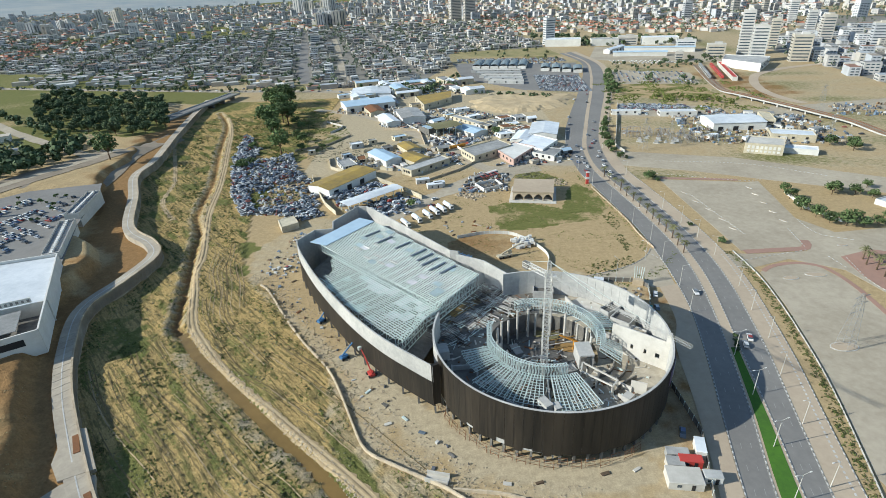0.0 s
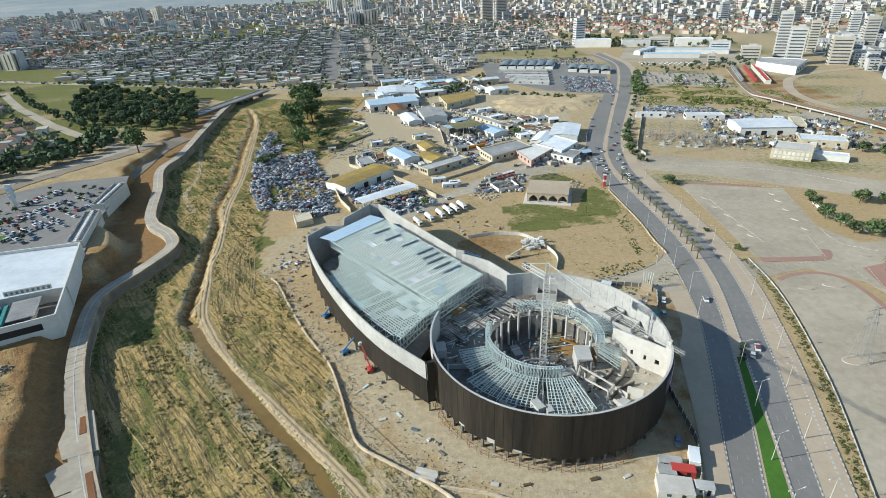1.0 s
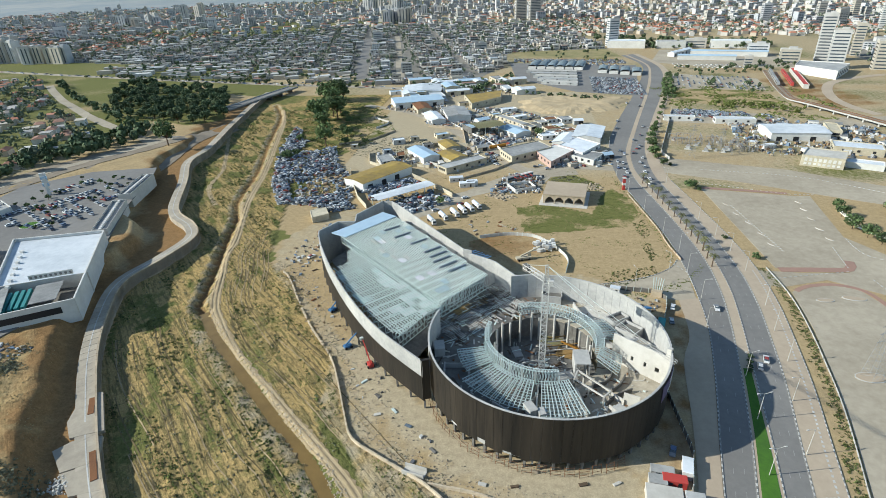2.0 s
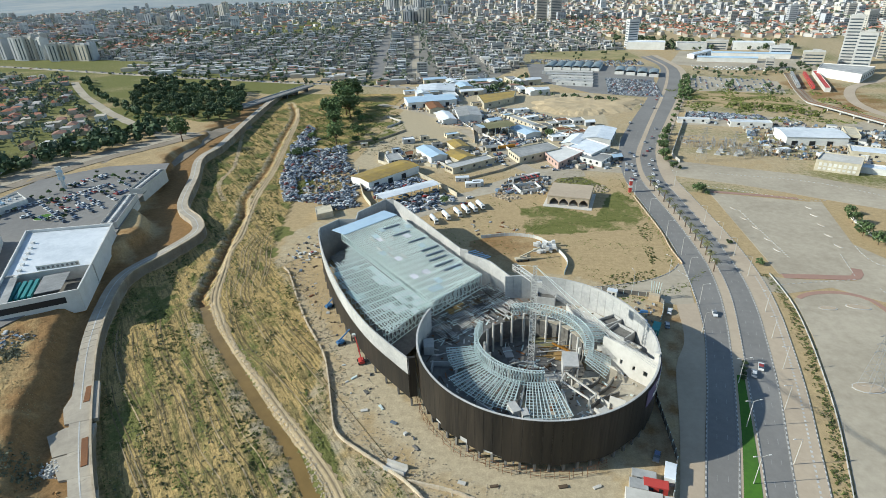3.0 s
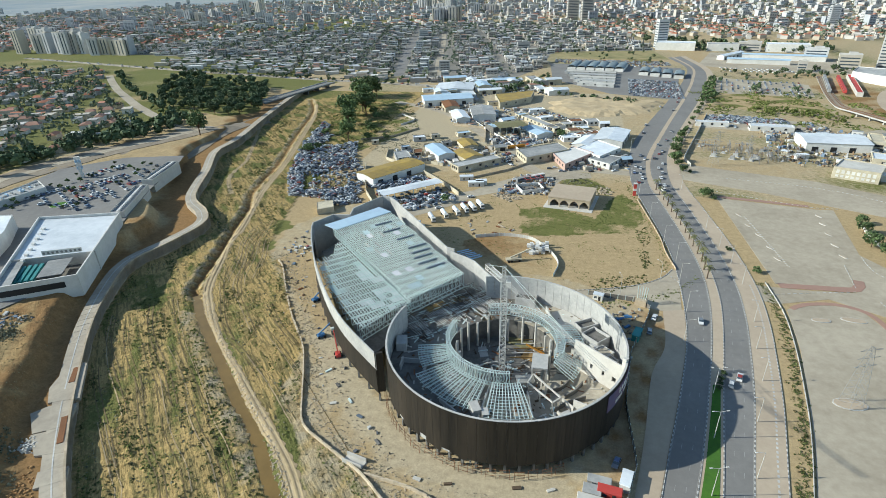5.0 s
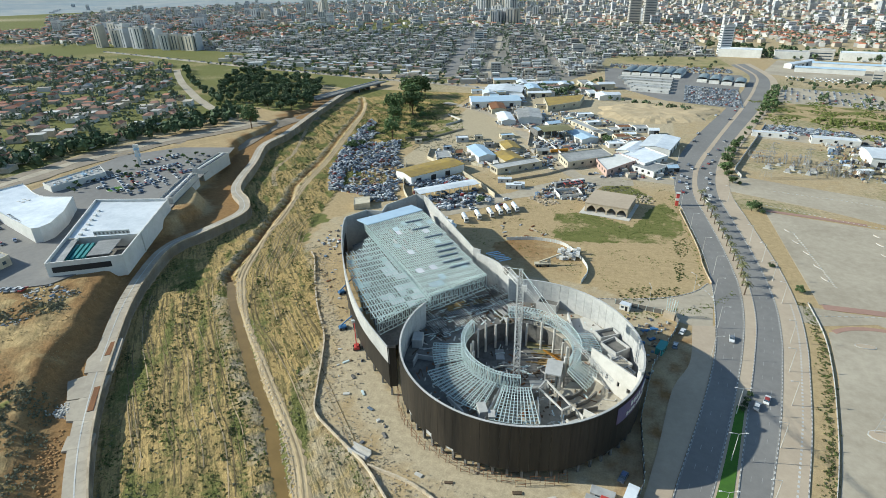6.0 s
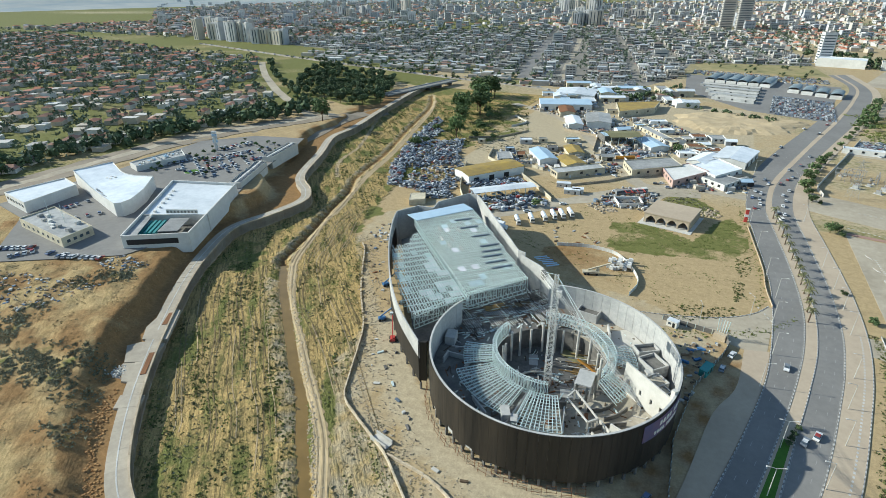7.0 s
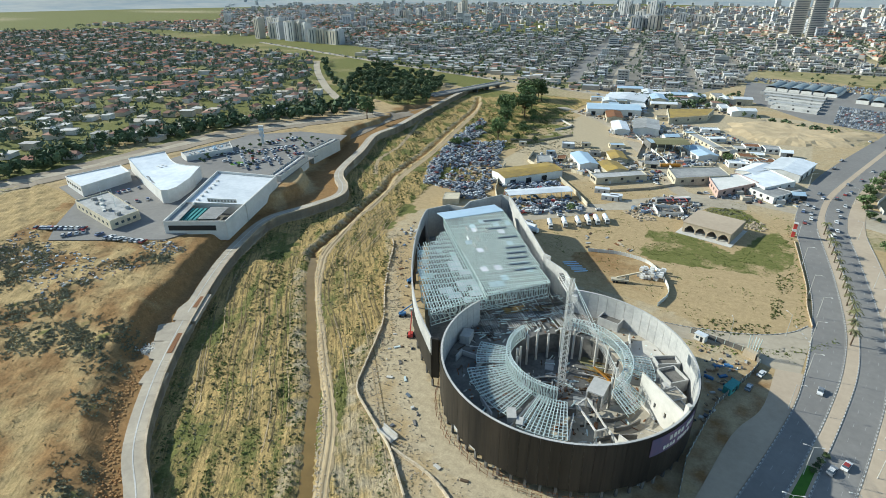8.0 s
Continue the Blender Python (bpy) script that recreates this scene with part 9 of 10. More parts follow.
clear = (distance_to(MAIN_STREET, ox, oy) > 12.5) & (distance_to(SIDE_STREET, ox, oy) > 9.5)
ox, oy = ox[clear], oy[clear]
n = len(ox)
join_boxes("old_town_houses", ox, oy, np.zeros(n), r.uniform(9, 15.5, n), r.uniform(7.5, 13, n), r.choice([3.5, 4.5, 6.5, 9, 14], n, p=[.3, .3, .25, .12, .03]), 0.22 + r.uniform(-.04, .04, n), [WALL_TONES, ROOF_TONES, DARK], "dense low flat-roofed town houses in a street grid", "houses", bands=True)
b = Build()
rt = random.Random(88)
for x_, y_ in zip(ox, oy):
    if y_ < 1150:
        for _ in range(2):
            b.box(x_ + rt.uniform(-5, 5), y_ + rt.uniform(-4, 4), 2.5, rt.uniform(1, 2.6), rt.uniform(1, 2.2), rt.choice([2.2, 3.4, 5.0, 7.6]), 0.22)
single("roof_huts", b, [WALL_TONES], "water tanks, stair heads and sheds on the town roofs", "roof huts", kind="stuff")
r1x, r1y = plots([(-900, 1010), (-760, 1250), (-700, 1500), (-1300, 1560), (-1500, 1150)], 19, 0.35, 4, 7, 0.8)
r2x, r2y = plots([(60, 1250), (700, 1100), (900, 1500), (80, 1800)], 20, 0.1, 4, 8, 0.8)
rx, ry = np.r_[r1x, r2x], np.r_[r1y, r2y]
n = len(rx)
join_boxes("red_roof_houses", rx, ry, np.zeros(n), r.uniform(10, 15, n), r.uniform(8, 11, n), r.uniform(5, 7, n), r.uniform(0, 3, n), [WALL_TONES, TILE_TONES], "rows of houses with red tiled roofs", "houses", r.uniform(2, 3, n))
# far city of apartment blocks
bx, by = [], []
for cx, cy, sx, sy, k in ((-1500, 1800, 700, 300, 360), (-600, 2100, 500, 400, 330), (300, 2100, 600, 400, 280), (1000, 1600, 500, 500, 320), (-300, 3000, 1600, 500, 420), (1400, 2600, 800, 700, 300), (-1900, 2600, 900, 600, 300), (700, 1200, 250, 200, 120), (-1250, 1250, 260, 120, 60)):
    bx += list(r.normal(cx, sx, k))
    by += list(r.normal(cy, sy, k))
bx, by = np.array(bx), np.array(by)
ok = (by > 1150) & (np.hypot(bx, by) < 4700) & ~inside([(p[0] * 1.0, p[1]) for p in OLD_TOWN], bx, by) & (by > 1500 - 0.35 * np.abs(bx))
ok &= ~((bx < -1150) & (by < 930 + (-1150 - bx) * 0.78) & (np.hypot(bx, by) > 2000))
bx, by = bx[ok], by[ok]
n = len(bx)
join_boxes("far_apartment_blocks", bx, by, np.zeros(n), r.uniform(12, 28, n), r.uniform(10, 15, n), r.choice([9, 12, 14, 18, 26, 36], n, p=[.3, .27, .22, .12, .06, .03]), r.choice([0.2, 1.77, 0.6], n), [TOWER_TONES, ROOF_TONES, GLASS], "far apartment blocks of the city", "apartment blocks", bands=True)
lx, ly = np.r_[r.uniform(-2600, 2600, 5200), r.uniform(-3000, -1150, 2600)], np.r_[r.uniform(1500, 3400, 5200), r.uniform(950, 2000, 2600)]
ok = (np.hypot(lx, ly) < 4000) & ~((lx < -1150) & (ly < 930 + (-1150 - lx) * 0.78) & (np.hypot(lx, ly) > 2300)) & ((ly > 1500 + 0.1 * np.abs(lx)) | (ly > 1010 + 0.02 * np.abs(lx)) & (lx < -1150))
lx, ly = lx[ok], ly[ok]
n = len(lx)
join_boxes("far_houses", lx, ly, np.zeros(n), r.uniform(9, 22, n), r.uniform(8, 13, n), r.uniform(4, 10, n), r.uniform(0, 3, n), [WALL_TONES, TILE_TONES], "far low houses of the city", "houses", np.where(r.uniform(0, 1, n) < .5, 2.0, 0))
ex, ey = plots([(470, 560), (900, 500), (1200, 1000), (700, 1080), (520, 900), (480, 700)], 21, -0.3, 5, 9, 0.75)
n = len(ex)
join_boxes("east_blocks", ex, ey, np.zeros(n), r.uniform(11, 24, n), r.uniform(9, 14, n), r.choice([5, 7, 10, 14], n), -0.3 + r.choice([0, 1.57], n), [TOWER_TONES, ROOF_TONES, GLASS], "mixed office and apartment blocks", "apartment blocks", bands=True)


gx_, gy_ = plots([(470, 620), (900, 560), (1300, 1100), (900, 1500), (560, 1100), (480, 800)], 17, -0.3, 7, 29, 0.55)
wx, wy = plots([(-290, 728), (-100, 690), (-60, 640), (10, 640), (20, 700), (-30, 700), (-120, 705), (-240, 812), (-390, 872), (-560, 930), (-660, 905), (-620, 825), (-400, 765)], 15, 0.3, 4, 19, 0.75)
n = len(wx)
join_boxes("depot_buildings", wx, wy, np.zeros(n), r.uniform(9, 22, n), r.uniform(8, 13, n), r.uniform(3.5, 6, n), 0.3 + r.uniform(-.1, .1, n), [WALL_TONES, ROOF_TONES], "low depots and shops beyond the bridge", "buildings")
car_heap("town_cars", [(x_ + random.uniform(-9, 9), y_ + random.uniform(-9, 9)) for x_, y_ in zip(np.r_[wx, ox[:300]], np.r_[wy, oy[:300]]) for _ in range(2)], 20, SCRAP_PAINT, "cars parked in streets and yards of the town", (0,))
vx, vy = plots([(205, 640), (300, 600), (330, 760), (228, 840)], 26, 0.3, 9, 22, 0.35)
tx_, ty_ = np.r_[wx, vx], np.r_[wy, vy]

NORTH_ROAD = spline([(-1004, 930), (-616, 809), (-303, 721), (-149, 686), (-87, 664), (-30, 640)], 10)
sheet("north_road", offset(NORTH_ROAD, 7), offset(NORTH_ROAD, -7), 0.12, ASPHALT_OLD, "pale road on the far side of the river", "road")
cars_n = [(x_ + rr.uniform(-5, 5), y_ + rr.uniform(-5, 5)) for x_, y_ in resample(NORTH_ROAD, 110)]
car_heap("north_road_cars", cars_n, -20, SCRAP_PAINT, "cars on the road beyond the river", (0,), z0=0.15)
lot = [(215 + 5.5 * i + 2 * j, 662 + 9 * j - 1.6 * i) for i in range(15) for j in range(9) if rr.random() < .7]
area("east_lot", ccw([(205, 652), (298, 632), (316, 704), (230, 750)]), 0.05, ASPHALT_OLD, "asphalt car park beside the avenue", "parking lot")
car_heap("east_lot_cars", lot, 80, SCRAP_PAINT, "rows of parked cars beside the avenue", (0,), jitter=0)
car_heap("band_cars", [(60 + 8 * i + rr.uniform(-1, 1), 885 - 5 * i + 7 * j) for i in range(16) for j in range(3) if rr.random() < .8], 20, SCRAP_PAINT, "rows of parked cars north of the market", (0,))

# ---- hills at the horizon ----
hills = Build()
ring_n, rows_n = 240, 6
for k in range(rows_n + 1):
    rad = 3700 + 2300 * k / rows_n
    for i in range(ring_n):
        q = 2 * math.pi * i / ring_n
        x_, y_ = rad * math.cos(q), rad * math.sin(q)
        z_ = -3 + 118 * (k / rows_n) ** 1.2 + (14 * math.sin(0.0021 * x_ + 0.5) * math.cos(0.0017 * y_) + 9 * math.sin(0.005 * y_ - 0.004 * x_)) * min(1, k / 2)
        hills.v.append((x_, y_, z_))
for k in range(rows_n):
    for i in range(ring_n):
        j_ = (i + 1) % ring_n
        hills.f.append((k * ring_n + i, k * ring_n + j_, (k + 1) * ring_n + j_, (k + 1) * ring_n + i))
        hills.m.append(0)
# blue-grey tones paint the distance haze onto the hills
single("distant_hills", hills, material("distant_hills", (0.33, 0.34, 0.33), (0.20, 0.25, 0.28), rough=1.0, grain=0.006, patch=0.0012), "low hills along the horizon, blue-grey haze put into their colour", "backdrop", kind="structure")

# ---- town trees ----
def tree_stuff(name, x, y, z, size, mat, label, quads=44, seed=3):
    """Many trees in one mesh: leaf clumps thrown over uneven crowns."""
    q = np.random.RandomState(seed)
    n = len(x)
    d = q.normal(size=(n, quads, 3))
    d /= np.linalg.norm(d, axis=2)[..., None]
    rad = size[:, None, None] * np.array([1, 1, 0.85])
    lump = 0.75 + 0.35 * np.sin(3 * d[..., :1] + q.uniform(0, 6, (n, 1, 1))) * np.cos(3 * d[..., 1:2])
    c = d * rad * lump * q.uniform(0.6, 1.05, (n, quads, 1))
    c += np.stack([x, y, z + size * 1.15], -1)[:, None]
    u = q.normal(size=(n, quads, 3))
    u /= np.linalg.norm(u, axis=2)[..., None]
    v = np.cross(u, d)
    s = (size * 0.30)[:, None, None] * q.uniform(0.6, 1.3, (n, quads, 1))
    p = np.stack([c - u * s, c - v * s, c + u * s, c + v * s], 2).reshape(-1, 3)
    m = len(p)
    me = bpy.data.meshes.new(name)
    me.vertices.add(m)
    me.vertices.foreach_set("co", p.ravel())
    me.loops.add(m)
    me.loops.foreach_set("vertex_index", np.arange(m))
    me.polygons.add(m // 4)
    me.polygons.foreach_set("loop_start", np.arange(0, m, 4))
    me.update(calc_edges=True)
    me.materials.append(mat)
    return tagged(new(name, me), label, "trees", kind="stuff")


tx, ty = plots(SUBURB, 11.0, 0.3, 5.5, 15, 0.9)
tn = len(tx)
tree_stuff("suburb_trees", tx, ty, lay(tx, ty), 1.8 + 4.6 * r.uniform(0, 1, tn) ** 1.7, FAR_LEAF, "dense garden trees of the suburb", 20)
SUBURB_EDGE = spline([(-338, 110), (-343, 170), (-356, 222), (-345, 275), (-333, 317), (-318, 385), (-300, 440)], 6)
edge = np.array(resample(SUBURB_EDGE, 58) + resample(offset(SUBURB_EDGE, 9), 50) + resample(offset(SUBURB_EDGE, 18), 34) + resample(offset(GROVE_ROAD, -14), 30))
row = np.array([(-305, 365), (-299, 371), (-294, 384), (-290, 396), (-300, 380), (-293, 424), (-288, 410), (-308, 358), (-313, 346), (-316, 330), (-322, 318), (-328, 300), (-330, 280), (-331, 262), (-310, 372), (-304, 392), (-298, 408)], float)
tree_stuff("roadside_trees", row[:, 0], row[:, 1], lay(row[:, 0], row[:, 1]), r.uniform(4.0, 6.4, len(row)), LEAF_DARK, "broad dark trees beside the suburb's road", 150, 9)
tree_stuff("avenue_trees", edge[:, 0] + r.uniform(-4, 4, len(edge)), edge[:, 1] + r.uniform(-4, 4, len(edge)), lay(edge[:, 0], edge[:, 1]), r.uniform(2.6, 5.6, len(edge)), LEAF_DARK, "dark trees in rows along the suburb's edge", 110, 4)
tx, ty = plots(OLD_TOWN, 10.5, 0.22, 6, 16, 0.9)
leafy = r.uniform(0, 1, len(tx)) < np.where(tx + 0.22 * (ty - 780) < -210, 0.85, 0.45)
leafy &= (distance_to(MAIN_STREET, tx, ty) > 9) & (distance_to(SIDE_STREET, tx, ty) > 7)
tx, ty = tx[leafy], ty[leafy]
tn = len(tx)
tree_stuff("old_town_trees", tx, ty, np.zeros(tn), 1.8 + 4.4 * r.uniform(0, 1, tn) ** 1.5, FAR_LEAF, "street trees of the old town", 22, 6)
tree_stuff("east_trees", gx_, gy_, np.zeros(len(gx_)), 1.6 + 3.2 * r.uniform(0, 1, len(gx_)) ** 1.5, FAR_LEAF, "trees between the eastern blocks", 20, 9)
tx_, ty_ = np.r_[tx_, tx_ + 6], np.r_[ty_, ty_ + 5]
tree_stuff("yard_trees", tx_ + r.uniform(-9, 9, len(tx_)), ty_ + r.uniform(-9, 9, len(tx_)), np.zeros(len(tx_)), r.uniform(2, 4.5, len(tx_)), LEAF_DARK, "trees between depots and yards", 40, 8)
tx, ty = np.r_[r1x, r2x, r1x + 9, r2x + 9, r.uniform(-2600, 2600, 6000)], np.r_[r1y, r2y, r1y + 8, r2y + 8, 1350 + 2100 * r.uniform(0, 1, 6000) ** 1.3]
tx, ty = np.r_[tx, r.uniform(-3000, -1150, 3000)], np.r_[ty, r.uniform(980, 2000, 3000)]
tx = tx + r.uniform(-12, 12, len(tx))
tn = len(tx)
open_land = (tx < -1150) & (ty < 930 + (-1150 - tx) * 0.78) & (np.hypot(tx, ty) > 2200)
tx, ty = tx[~open_land], ty[~open_land]
tn = len(tx)
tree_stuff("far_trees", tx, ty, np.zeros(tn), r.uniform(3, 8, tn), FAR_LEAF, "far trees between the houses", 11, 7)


def clumps(poly, n, lo, hi, name, label, seed, mat=LEAF_DARK, quads=50):
    p = np.array(scatter(poly, n, seed))
    q = np.random.RandomState(seed)
    tree_stuff(name, p[:, 0], p[:, 1], lay(p[:, 0], p[:, 1]), q.uniform(lo, hi, n), mat, label, quads, seed)


clumps([(181, 596), (196, 662), (212, 728), (224, 738), (212, 665), (192, 585)], 60, 1.6, 3.6, "avenue_hedge", "dark green trees along the avenue", 31, LEAF)
clumps([(223, 580), (276, 566), (298, 544), (286, 524), (253, 539), (216, 559)], 90, 1.0, 2.4, "dark_scrub", "dark scrub beside the railway", 32, LEAF_OLIVE)
clumps([(34, 1005), (83, 1108), (168, 1053), (184, 858), (98, 887), (44, 930)], 60, 1.5, 3.5, "field_shrubs", "shrubs on a dry field", 33)
clumps([(15, 652), (57, 628), (118, 592), (116, 582), (55, 616), (14, 640)], 34, 1.5, 3.2, "lane_trees", "dusty trees along a lane", 34)
clumps([(-310, 446), (-400, 506), (-410, 520), (-330, 500), (-300, 470)], 14, 1.6, 3.0, "grove_edge_trees", "trees at the edge of the grove", 35, LEAF)
clumps([(-640, 800), (-300, 712), (-150, 678), (-150, 690), (-300, 730), (-640, 820)], 90, 1.6, 3.6, "river_road_trees", "trees along the road beyond the river", 36)
clumps([(225, 760), (300, 735), (400, 770), (420, 850), (330, 800), (235, 800)], 60, 1.6, 3.6, "station_trees", "trees round the station yard", 37)
clumps([(-60, 640), (20, 640), (30, 780), (0, 700), (-100, 690)], 60, 2, 4.5, "depot_trees", "trees between depots", 38)
clumps([(240, 1000), (430, 960), (470, 1040), (330, 1120), (180, 1200), (190, 1100)], 160, 2.5, 6, "mall_trees", "trees round the shopping buildings", 39)
# ---- growth on the river bed and the banks ----
def scrub(name, x, y, lo, hi, mat, label, blades=9, seed=1, leaf=0.42):
    """Low tufts: a few crossed leaf clumps each."""
    q = np.random.RandomState(seed)
    n = len(x)
    size = q.uniform(lo, hi, n) * q.uniform(0.6, 1.0, n)
    z = lay(x, y)
    d = q.normal(size=(n, blades, 3))
    d[..., 2] = np.abs(d[..., 2])
    d /= np.linalg.norm(d, axis=2)[..., None]
    c = d * size[:, None, None] * np.array([0.9, 0.9, 0.42]) * q.uniform(0.4, 1, (n, blades, 1)) + np.stack([x, y, z], -1)[:, None]
    u = q.normal(size=(n, blades, 3))
    u /= np.linalg.norm(u, axis=2)[..., None]
    v = np.cross(u, d)
    s = size[:, None, None] * leaf * q.uniform(0.6, 1.3, (n, blades, 1))
    p = np.stack([c - u * s, c - v * s, c + u * s, c + v * s], 2).reshape(-1, 3)
    m = len(p)
    me = bpy.data.meshes.new(name)
    me.vertices.add(m)
    me.vertices.foreach_set("co", p.ravel())
    me.loops.add(m)
    me.loops.foreach_set("vertex_index", np.arange(m))
    me.polygons.add(m // 4)
    me.polygons.foreach_set("loop_start", np.arange(0, m, 4))
    me.update(calc_edges=True)
    me.materials.append(mat)
    return tagged(new(name, me), label, "scrub", kind="stuff")


q = np.random.RandomState(2)


def patchy(x, y, size, seed, level):
    """Uneven patches that cover more or less by the level."""
    return waves(x, y, size, seed) + 0.6 * waves(x, y, size * 0.35, seed + 1) > level


bx_, by_ = q.uniform(-240, 20, 150000), q.uniform(40, 560, 150000)
ok = (bx_ > wall_x(by_) + 1.5) & (bx_ < np.interp(by_, [p[1] for p in SITE_WALL], [p[0] for p in SITE_WALL]) - 1) & (distance_to(CHANNEL, bx_, by_) > 2.2) & (distance_to(TRACK, bx_, by_) > 2.4)
bx_, by_ = bx_[ok], by_[ok]
bx_, by_ = bx_[distance_to(DITCH, bx_, by_) > 2.6], by_[distance_to(DITCH, bx_, by_) > 2.6]
down, side = bx_ * 0.72 + by_ * 0.69, by_ * 0.72 - bx_ * 0.69
west_bank = bx_ < np.interp(by_, [p[1] for p in CHANNEL], [p[0] for p in CHANNEL])
g = patchy(down, side * 0.22, 13, 51, 0.3)
scrub("green_scrub", bx_[g][:15000], by_[g][:15000], 0.25, 0.8, LEAF_OLIVE, "low green scrub in strips along the river bed", 5, 3)
g = patchy(down, side * 0.3, 7, 61, 0.0)
scrub("dry_grass", bx_[g][12000:20000], by_[g][12000:20000], 0.25, 0.7, STRAW, "dry straw-coloured tufts on the river bed", 5, 4)
g = patchy(down, side * 0.35, 17, 53, np.where(west_bank, 0.5, 0.85))
scrub("bed_shrubs", bx_[g][-6000:], by_[g][-6000:], 0.4, 1.2, SHRUB_DARK, "dark olive shrubs in clumps on the river bed", 9, 25, 0.3)
g = patchy(down, side * 0.25, 9, 57, 0.35)
scrub("bed_weeds", bx_[g][-10000:-5000], by_[g][-10000:-5000], 0.3, 0.8, SHRUB_GREY, "grey withered weeds on the river bed", 6, 26)
near_ch = distance_to(CHANNEL, bx_, by_) < 9
west_side = bx_ < np.interp(by_, [p[1] for p in CHANNEL], [p[0] for p in CHANNEL]) - 2
k = near_ch & west_side
scrub("channel_reeds", bx_[k][:600], by_[k][:600], 0.25, 0.7, LEAF_OLIVE, "dark green reeds beside the water channel", 9, 5)
wx_, wy_ = q.uniform(-245, -45, 60000), q.uniform(34, 142, 60000)
dense = np.zeros(len(wx_), bool)
for belt in BELTS:
    dense |= inside(belt, wx_ + q.normal(0, 2.2, len(wx_)), wy_ + q.normal(0, 2.2, len(wx_)))
off = (wx_ < prom_x(wy_) - 8) & ~inside(MALL_YARD, wx_, wy_) & (distance_to(BANK_TRACK, wx_, wy_) > 3)
k = off & dense & patchy(wx_, wy_, 9, 71, -0.35)
scrub("bank_shrubs", wx_[k][:4200], wy_[k][:4200], 0.6, 1.7, SHRUB_GREY, "belts of grey-green shrubs on the western bank", 14, 6, 0.24)
k = off & ~dense & patchy(wx_, wy_, 14, 73, 0.3)
scrub("bank_tufts", wx_[k][:3600], wy_[k][:3600], 0.2, 0.5, STRAW, "sparse dry tufts on the western bank", 6, 16)
ax_, ay_ = q.uniform(-70, 100, 24000), q.uniform(205, 440, 24000)
bare = (distance_to(ROUND_ROAD, ax_, ay_) > 5) & (distance_to(INDUSTRY, ax_, ay_) > 6) & (distance_to(INDUSTRY_W, ax_, ay_) > 5) & (ax_ < np.interp(ay_, [p[1] for p in W_LEFT], [p[0] for p in W_LEFT]) - 1)
bare &= ~inside([(-70, 220), (-40, 262), (10, 206), (26, 182), (-60, 190)], ax_, ay_) & (np.hypot(ax_ - SITE[0], ay_ - SITE[1]) > 42)
k = bare & patchy(ax_, ay_, 22, 75, 0.45)
scrub("lot_tufts", ax_[k][:4200], ay_[k][:4200], 0.2, 0.6, LEAF_OLIVE, "weeds at the edges of bare lots", 6, 17)
k = bare & patchy(ax_, ay_, 30, 77, 0.2)
scrub("lot_straw", ax_[k][:3000], ay_[k][:3000], 0.15, 0.45, STRAW, "dry tufts on bare lots", 5, 18)
ends = [(x + q.normal(0, 1.2), y + q.normal(0, 1.2)) for line in (offset(ROUND_ROAD, 6.5), [(97, 232), (98, 262), (94, 300), (90, 345)]) for x, y in resample(line, 170)]
scrub("kerb_weeds", np.array([p[0] for p in ends]), np.array([p[1] for p in ends]), 0.3, 0.9, LEAF_OLIVE, "weeds along the kerb of the sandy lot", 8, 19)
mx, my = q.uniform(20, 96, 9000), q.uniform(215, 345, 9000)
ok = (inside([(24.6, 296), (43.2, 302.7), (68.4, 288.6), (77, 318), (85.5, 329.8), (92.7, 311.4), (94.1, 286.7), (84.1, 270.6), (70, 268), (54.1, 263.6), (38.1, 261), (29, 263)], mx, my) | inside([(45, 347), (63, 358), (80, 335), (77, 324), (66, 329), (52, 330)], mx, my)) & patchy(mx, my, 16, 81, -0.2)
scrub("meadow_scrub", mx[ok][:2200], my[ok][:2200], 0.25, 0.6, LEAF_OLIVE, "low green growth on the meadow", 6, 7)
scrub("meadow_shrubs", mx[ok][2200:3600], my[ok][2200:3600], 0.3, 0.8, SHRUB_DARK, "dark weeds in clumps on the meadow", 6, 33)
lx_, ly_ = np.array(scatter([(62.5, 210.4), (67.7, 219.9), (79.4, 225.5), (88.5, 226.7), (86.8, 219.9), (76.5, 211.3), (64.3, 206.4)], 170, 93)
                    + scatter([(87.2, 274.8), (94.6, 281.1), (93.8, 262), (90.3, 255.3), (87.8, 263)], 90, 94) + scatter([(86.4, 248.7), (90.8, 251.9), (91.2, 234.2), (88, 231.6)], 70, 95)).T
scrub("sand_weeds", lx_, ly_, 0.3, 1.1, SHRUB_DARK, "dark weeds in clumps on the sandy lot", 8, 30)
ux_, uy_ = np.array(scatter([(46, 345), (62, 355), (78, 335), (75, 326), (66, 330), (54, 332)], 190, 96)).T
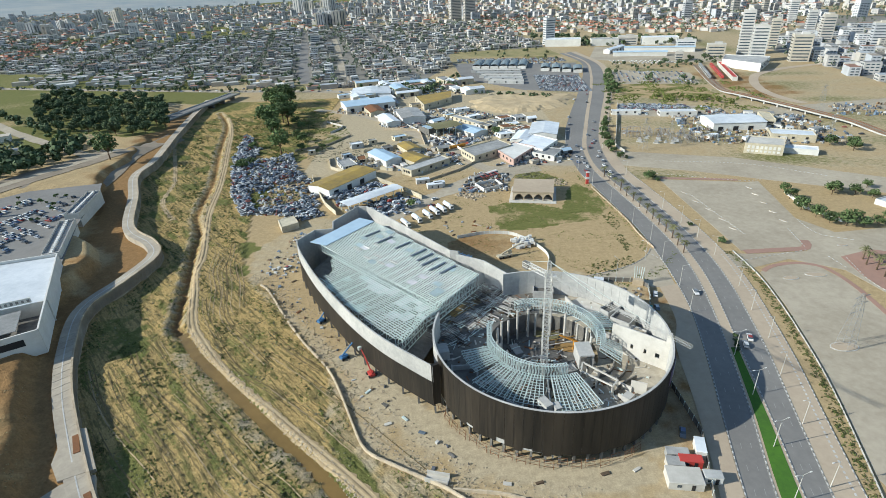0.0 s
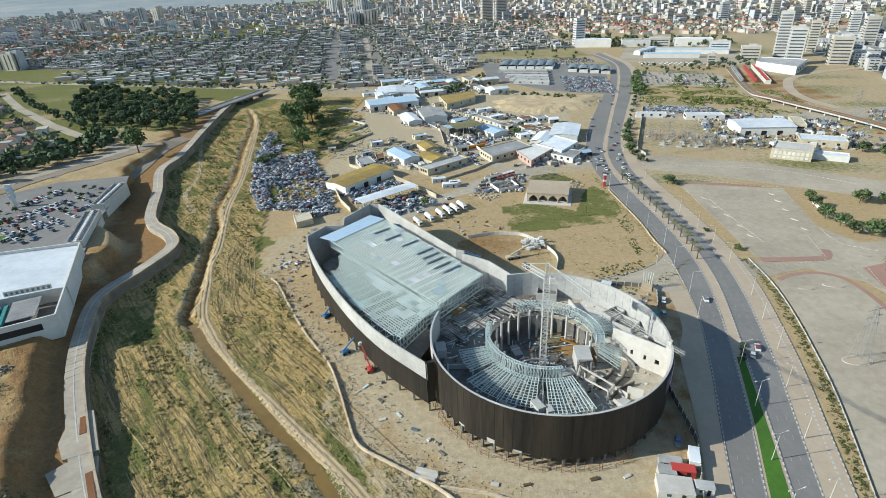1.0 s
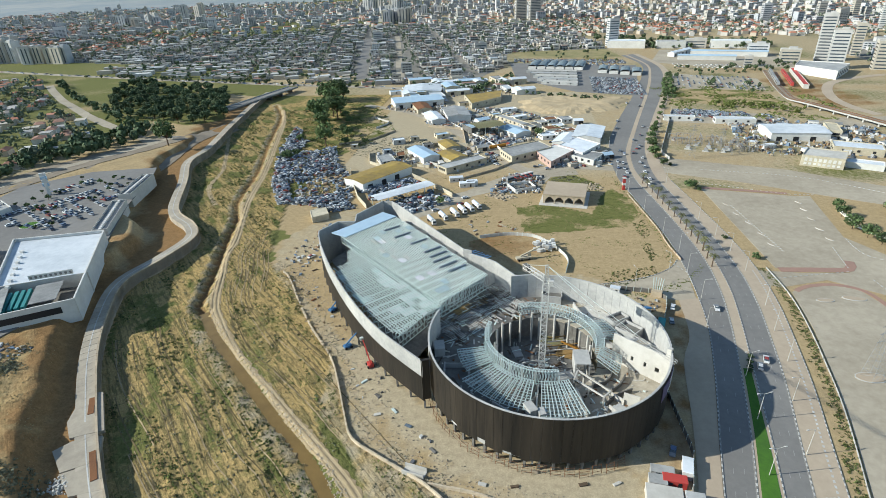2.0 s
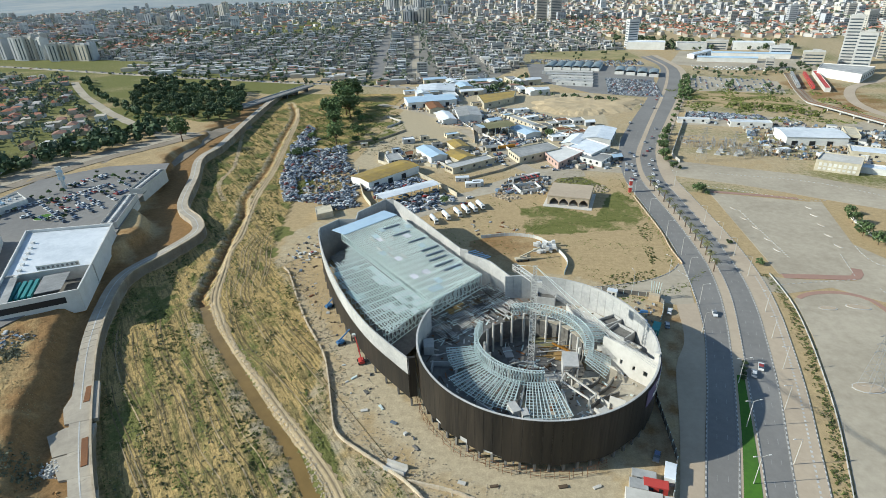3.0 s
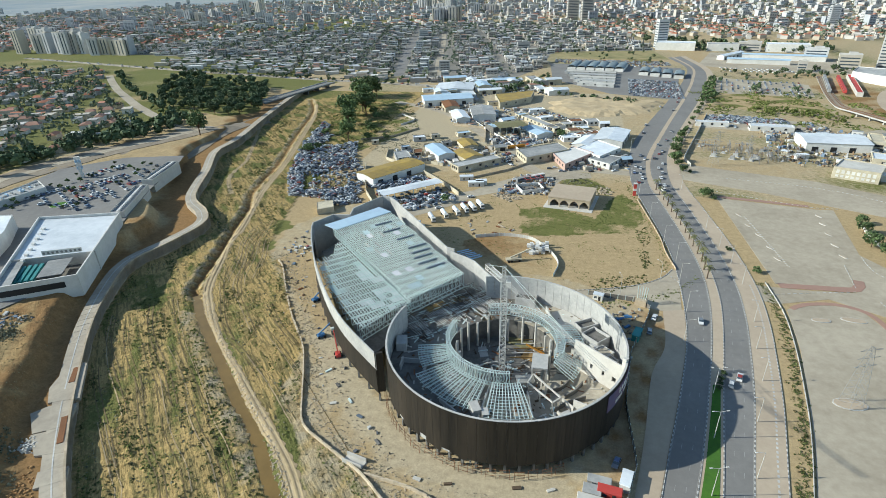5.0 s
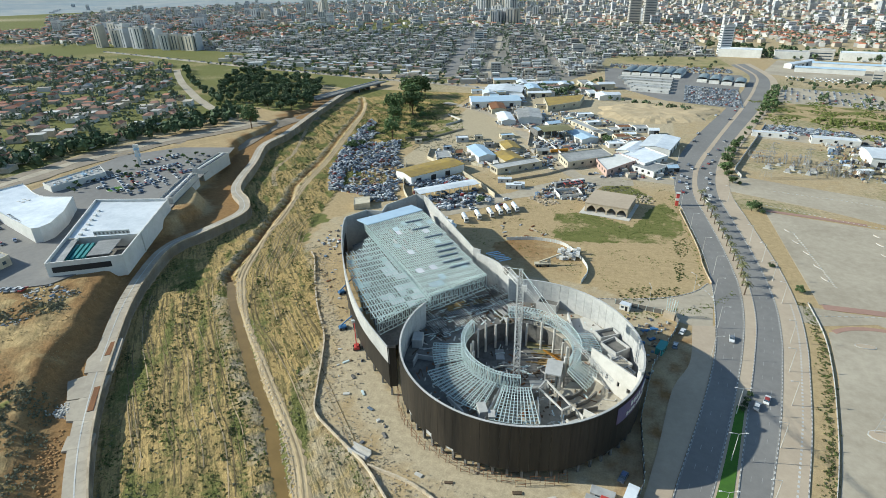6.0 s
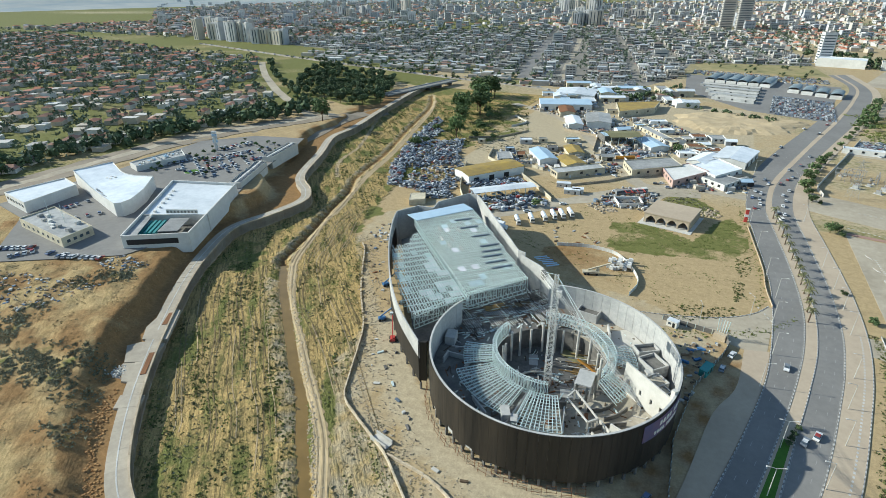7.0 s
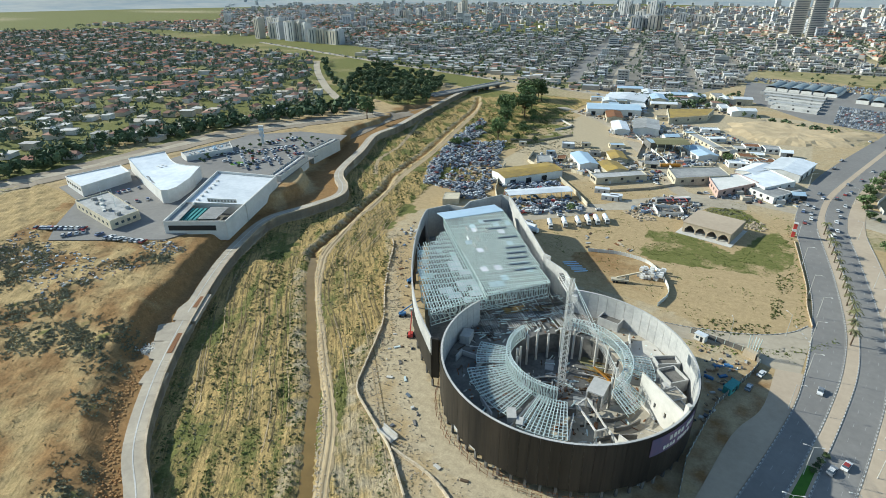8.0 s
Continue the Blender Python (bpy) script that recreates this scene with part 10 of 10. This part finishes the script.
scrub("ruin_growth", ux_, uy_, 0.6, 1.7, SHRUB_GREY, "tangled shrubs on rubble behind the arched building", 10, 31, 0.3)
rx_, ry_ = np.array(scatter([(-116, 454), (-60, 452), (-28, 424), (-60, 404), (-84, 390), (-103, 398)], 700, 97)).T
scrub("rubble_growth", rx_, ry_, 0.4, 1.5, SHRUB_GREY, "dry shrubs and rubble on rough ground by the workshops", 8, 32, 0.3)
sx_, sy_ = q.uniform(-190, -60, 16000), q.uniform(300, 620, 16000)
ok = inside([(-165, 395), (-190, 520), (-160, 610), (-110, 560), (-80, 470), (-110, 400)], sx_, sy_) & patchy(sx_, sy_, 20, 91, 0.0)
scrub("waste_scrub", sx_[ok][:3000], sy_[ok][:3000], 0.4, 1.3, LEAF_OLIVE, "scrub on waste ground behind the scrap yard", 8, 8)
vx_, vy_ = np.array(scatter([(-128, 326), (-100, 341), (-87, 316), (-114, 301)], 900, 92)).T
scrub("yard_weeds", vx_, vy_, 0.3, 0.9, LEAF_OLIVE, "green weeds on an open patch in the scrap yard", 7, 28)
wall_in = np.array([p for d_ in (-1.6, -3.4, -5.2) for p in resample(offset(edge_line, d_), 260)])
wall_in = wall_in + q.normal(0, 0.9, wall_in.shape)
wall_in = wall_in[patchy(wall_in[:, 0], wall_in[:, 1], 9, 97, -0.1)]
scrub("site_weeds", wall_in[:, 0], wall_in[:, 1], 0.25, 0.8, SHRUB_GREY, "withered weeds and rubble growth inside the stone wall", 9, 29, 0.3)
fx_, fy_ = [], []
for x, y in resample(FENCE_EAST, 900):
    fx_.append(x - 1.9 + q.normal(0, 1.0))
    fy_.append(y + q.normal(0, 1.0))
scrub("fence_growth", np.array(fx_), np.array(fy_), 0.35, 1.2, SHRUB_DARK, "straggling shrubs along the low wall", 9, 9, 0.32)
ex_, ey_ = q.uniform(180, 330, 9000), q.uniform(500, 660, 9000)
ok = patchy(ex_, ey_, 40, 95, 0.1) & (distance_to(RAIL, ex_, ey_) > 9)
scrub("rail_scrub", ex_[ok][:2200], ey_[ok][:2200], 0.8, 2.2, LEAF_OLIVE, "scrub beside the railway", 7, 10)
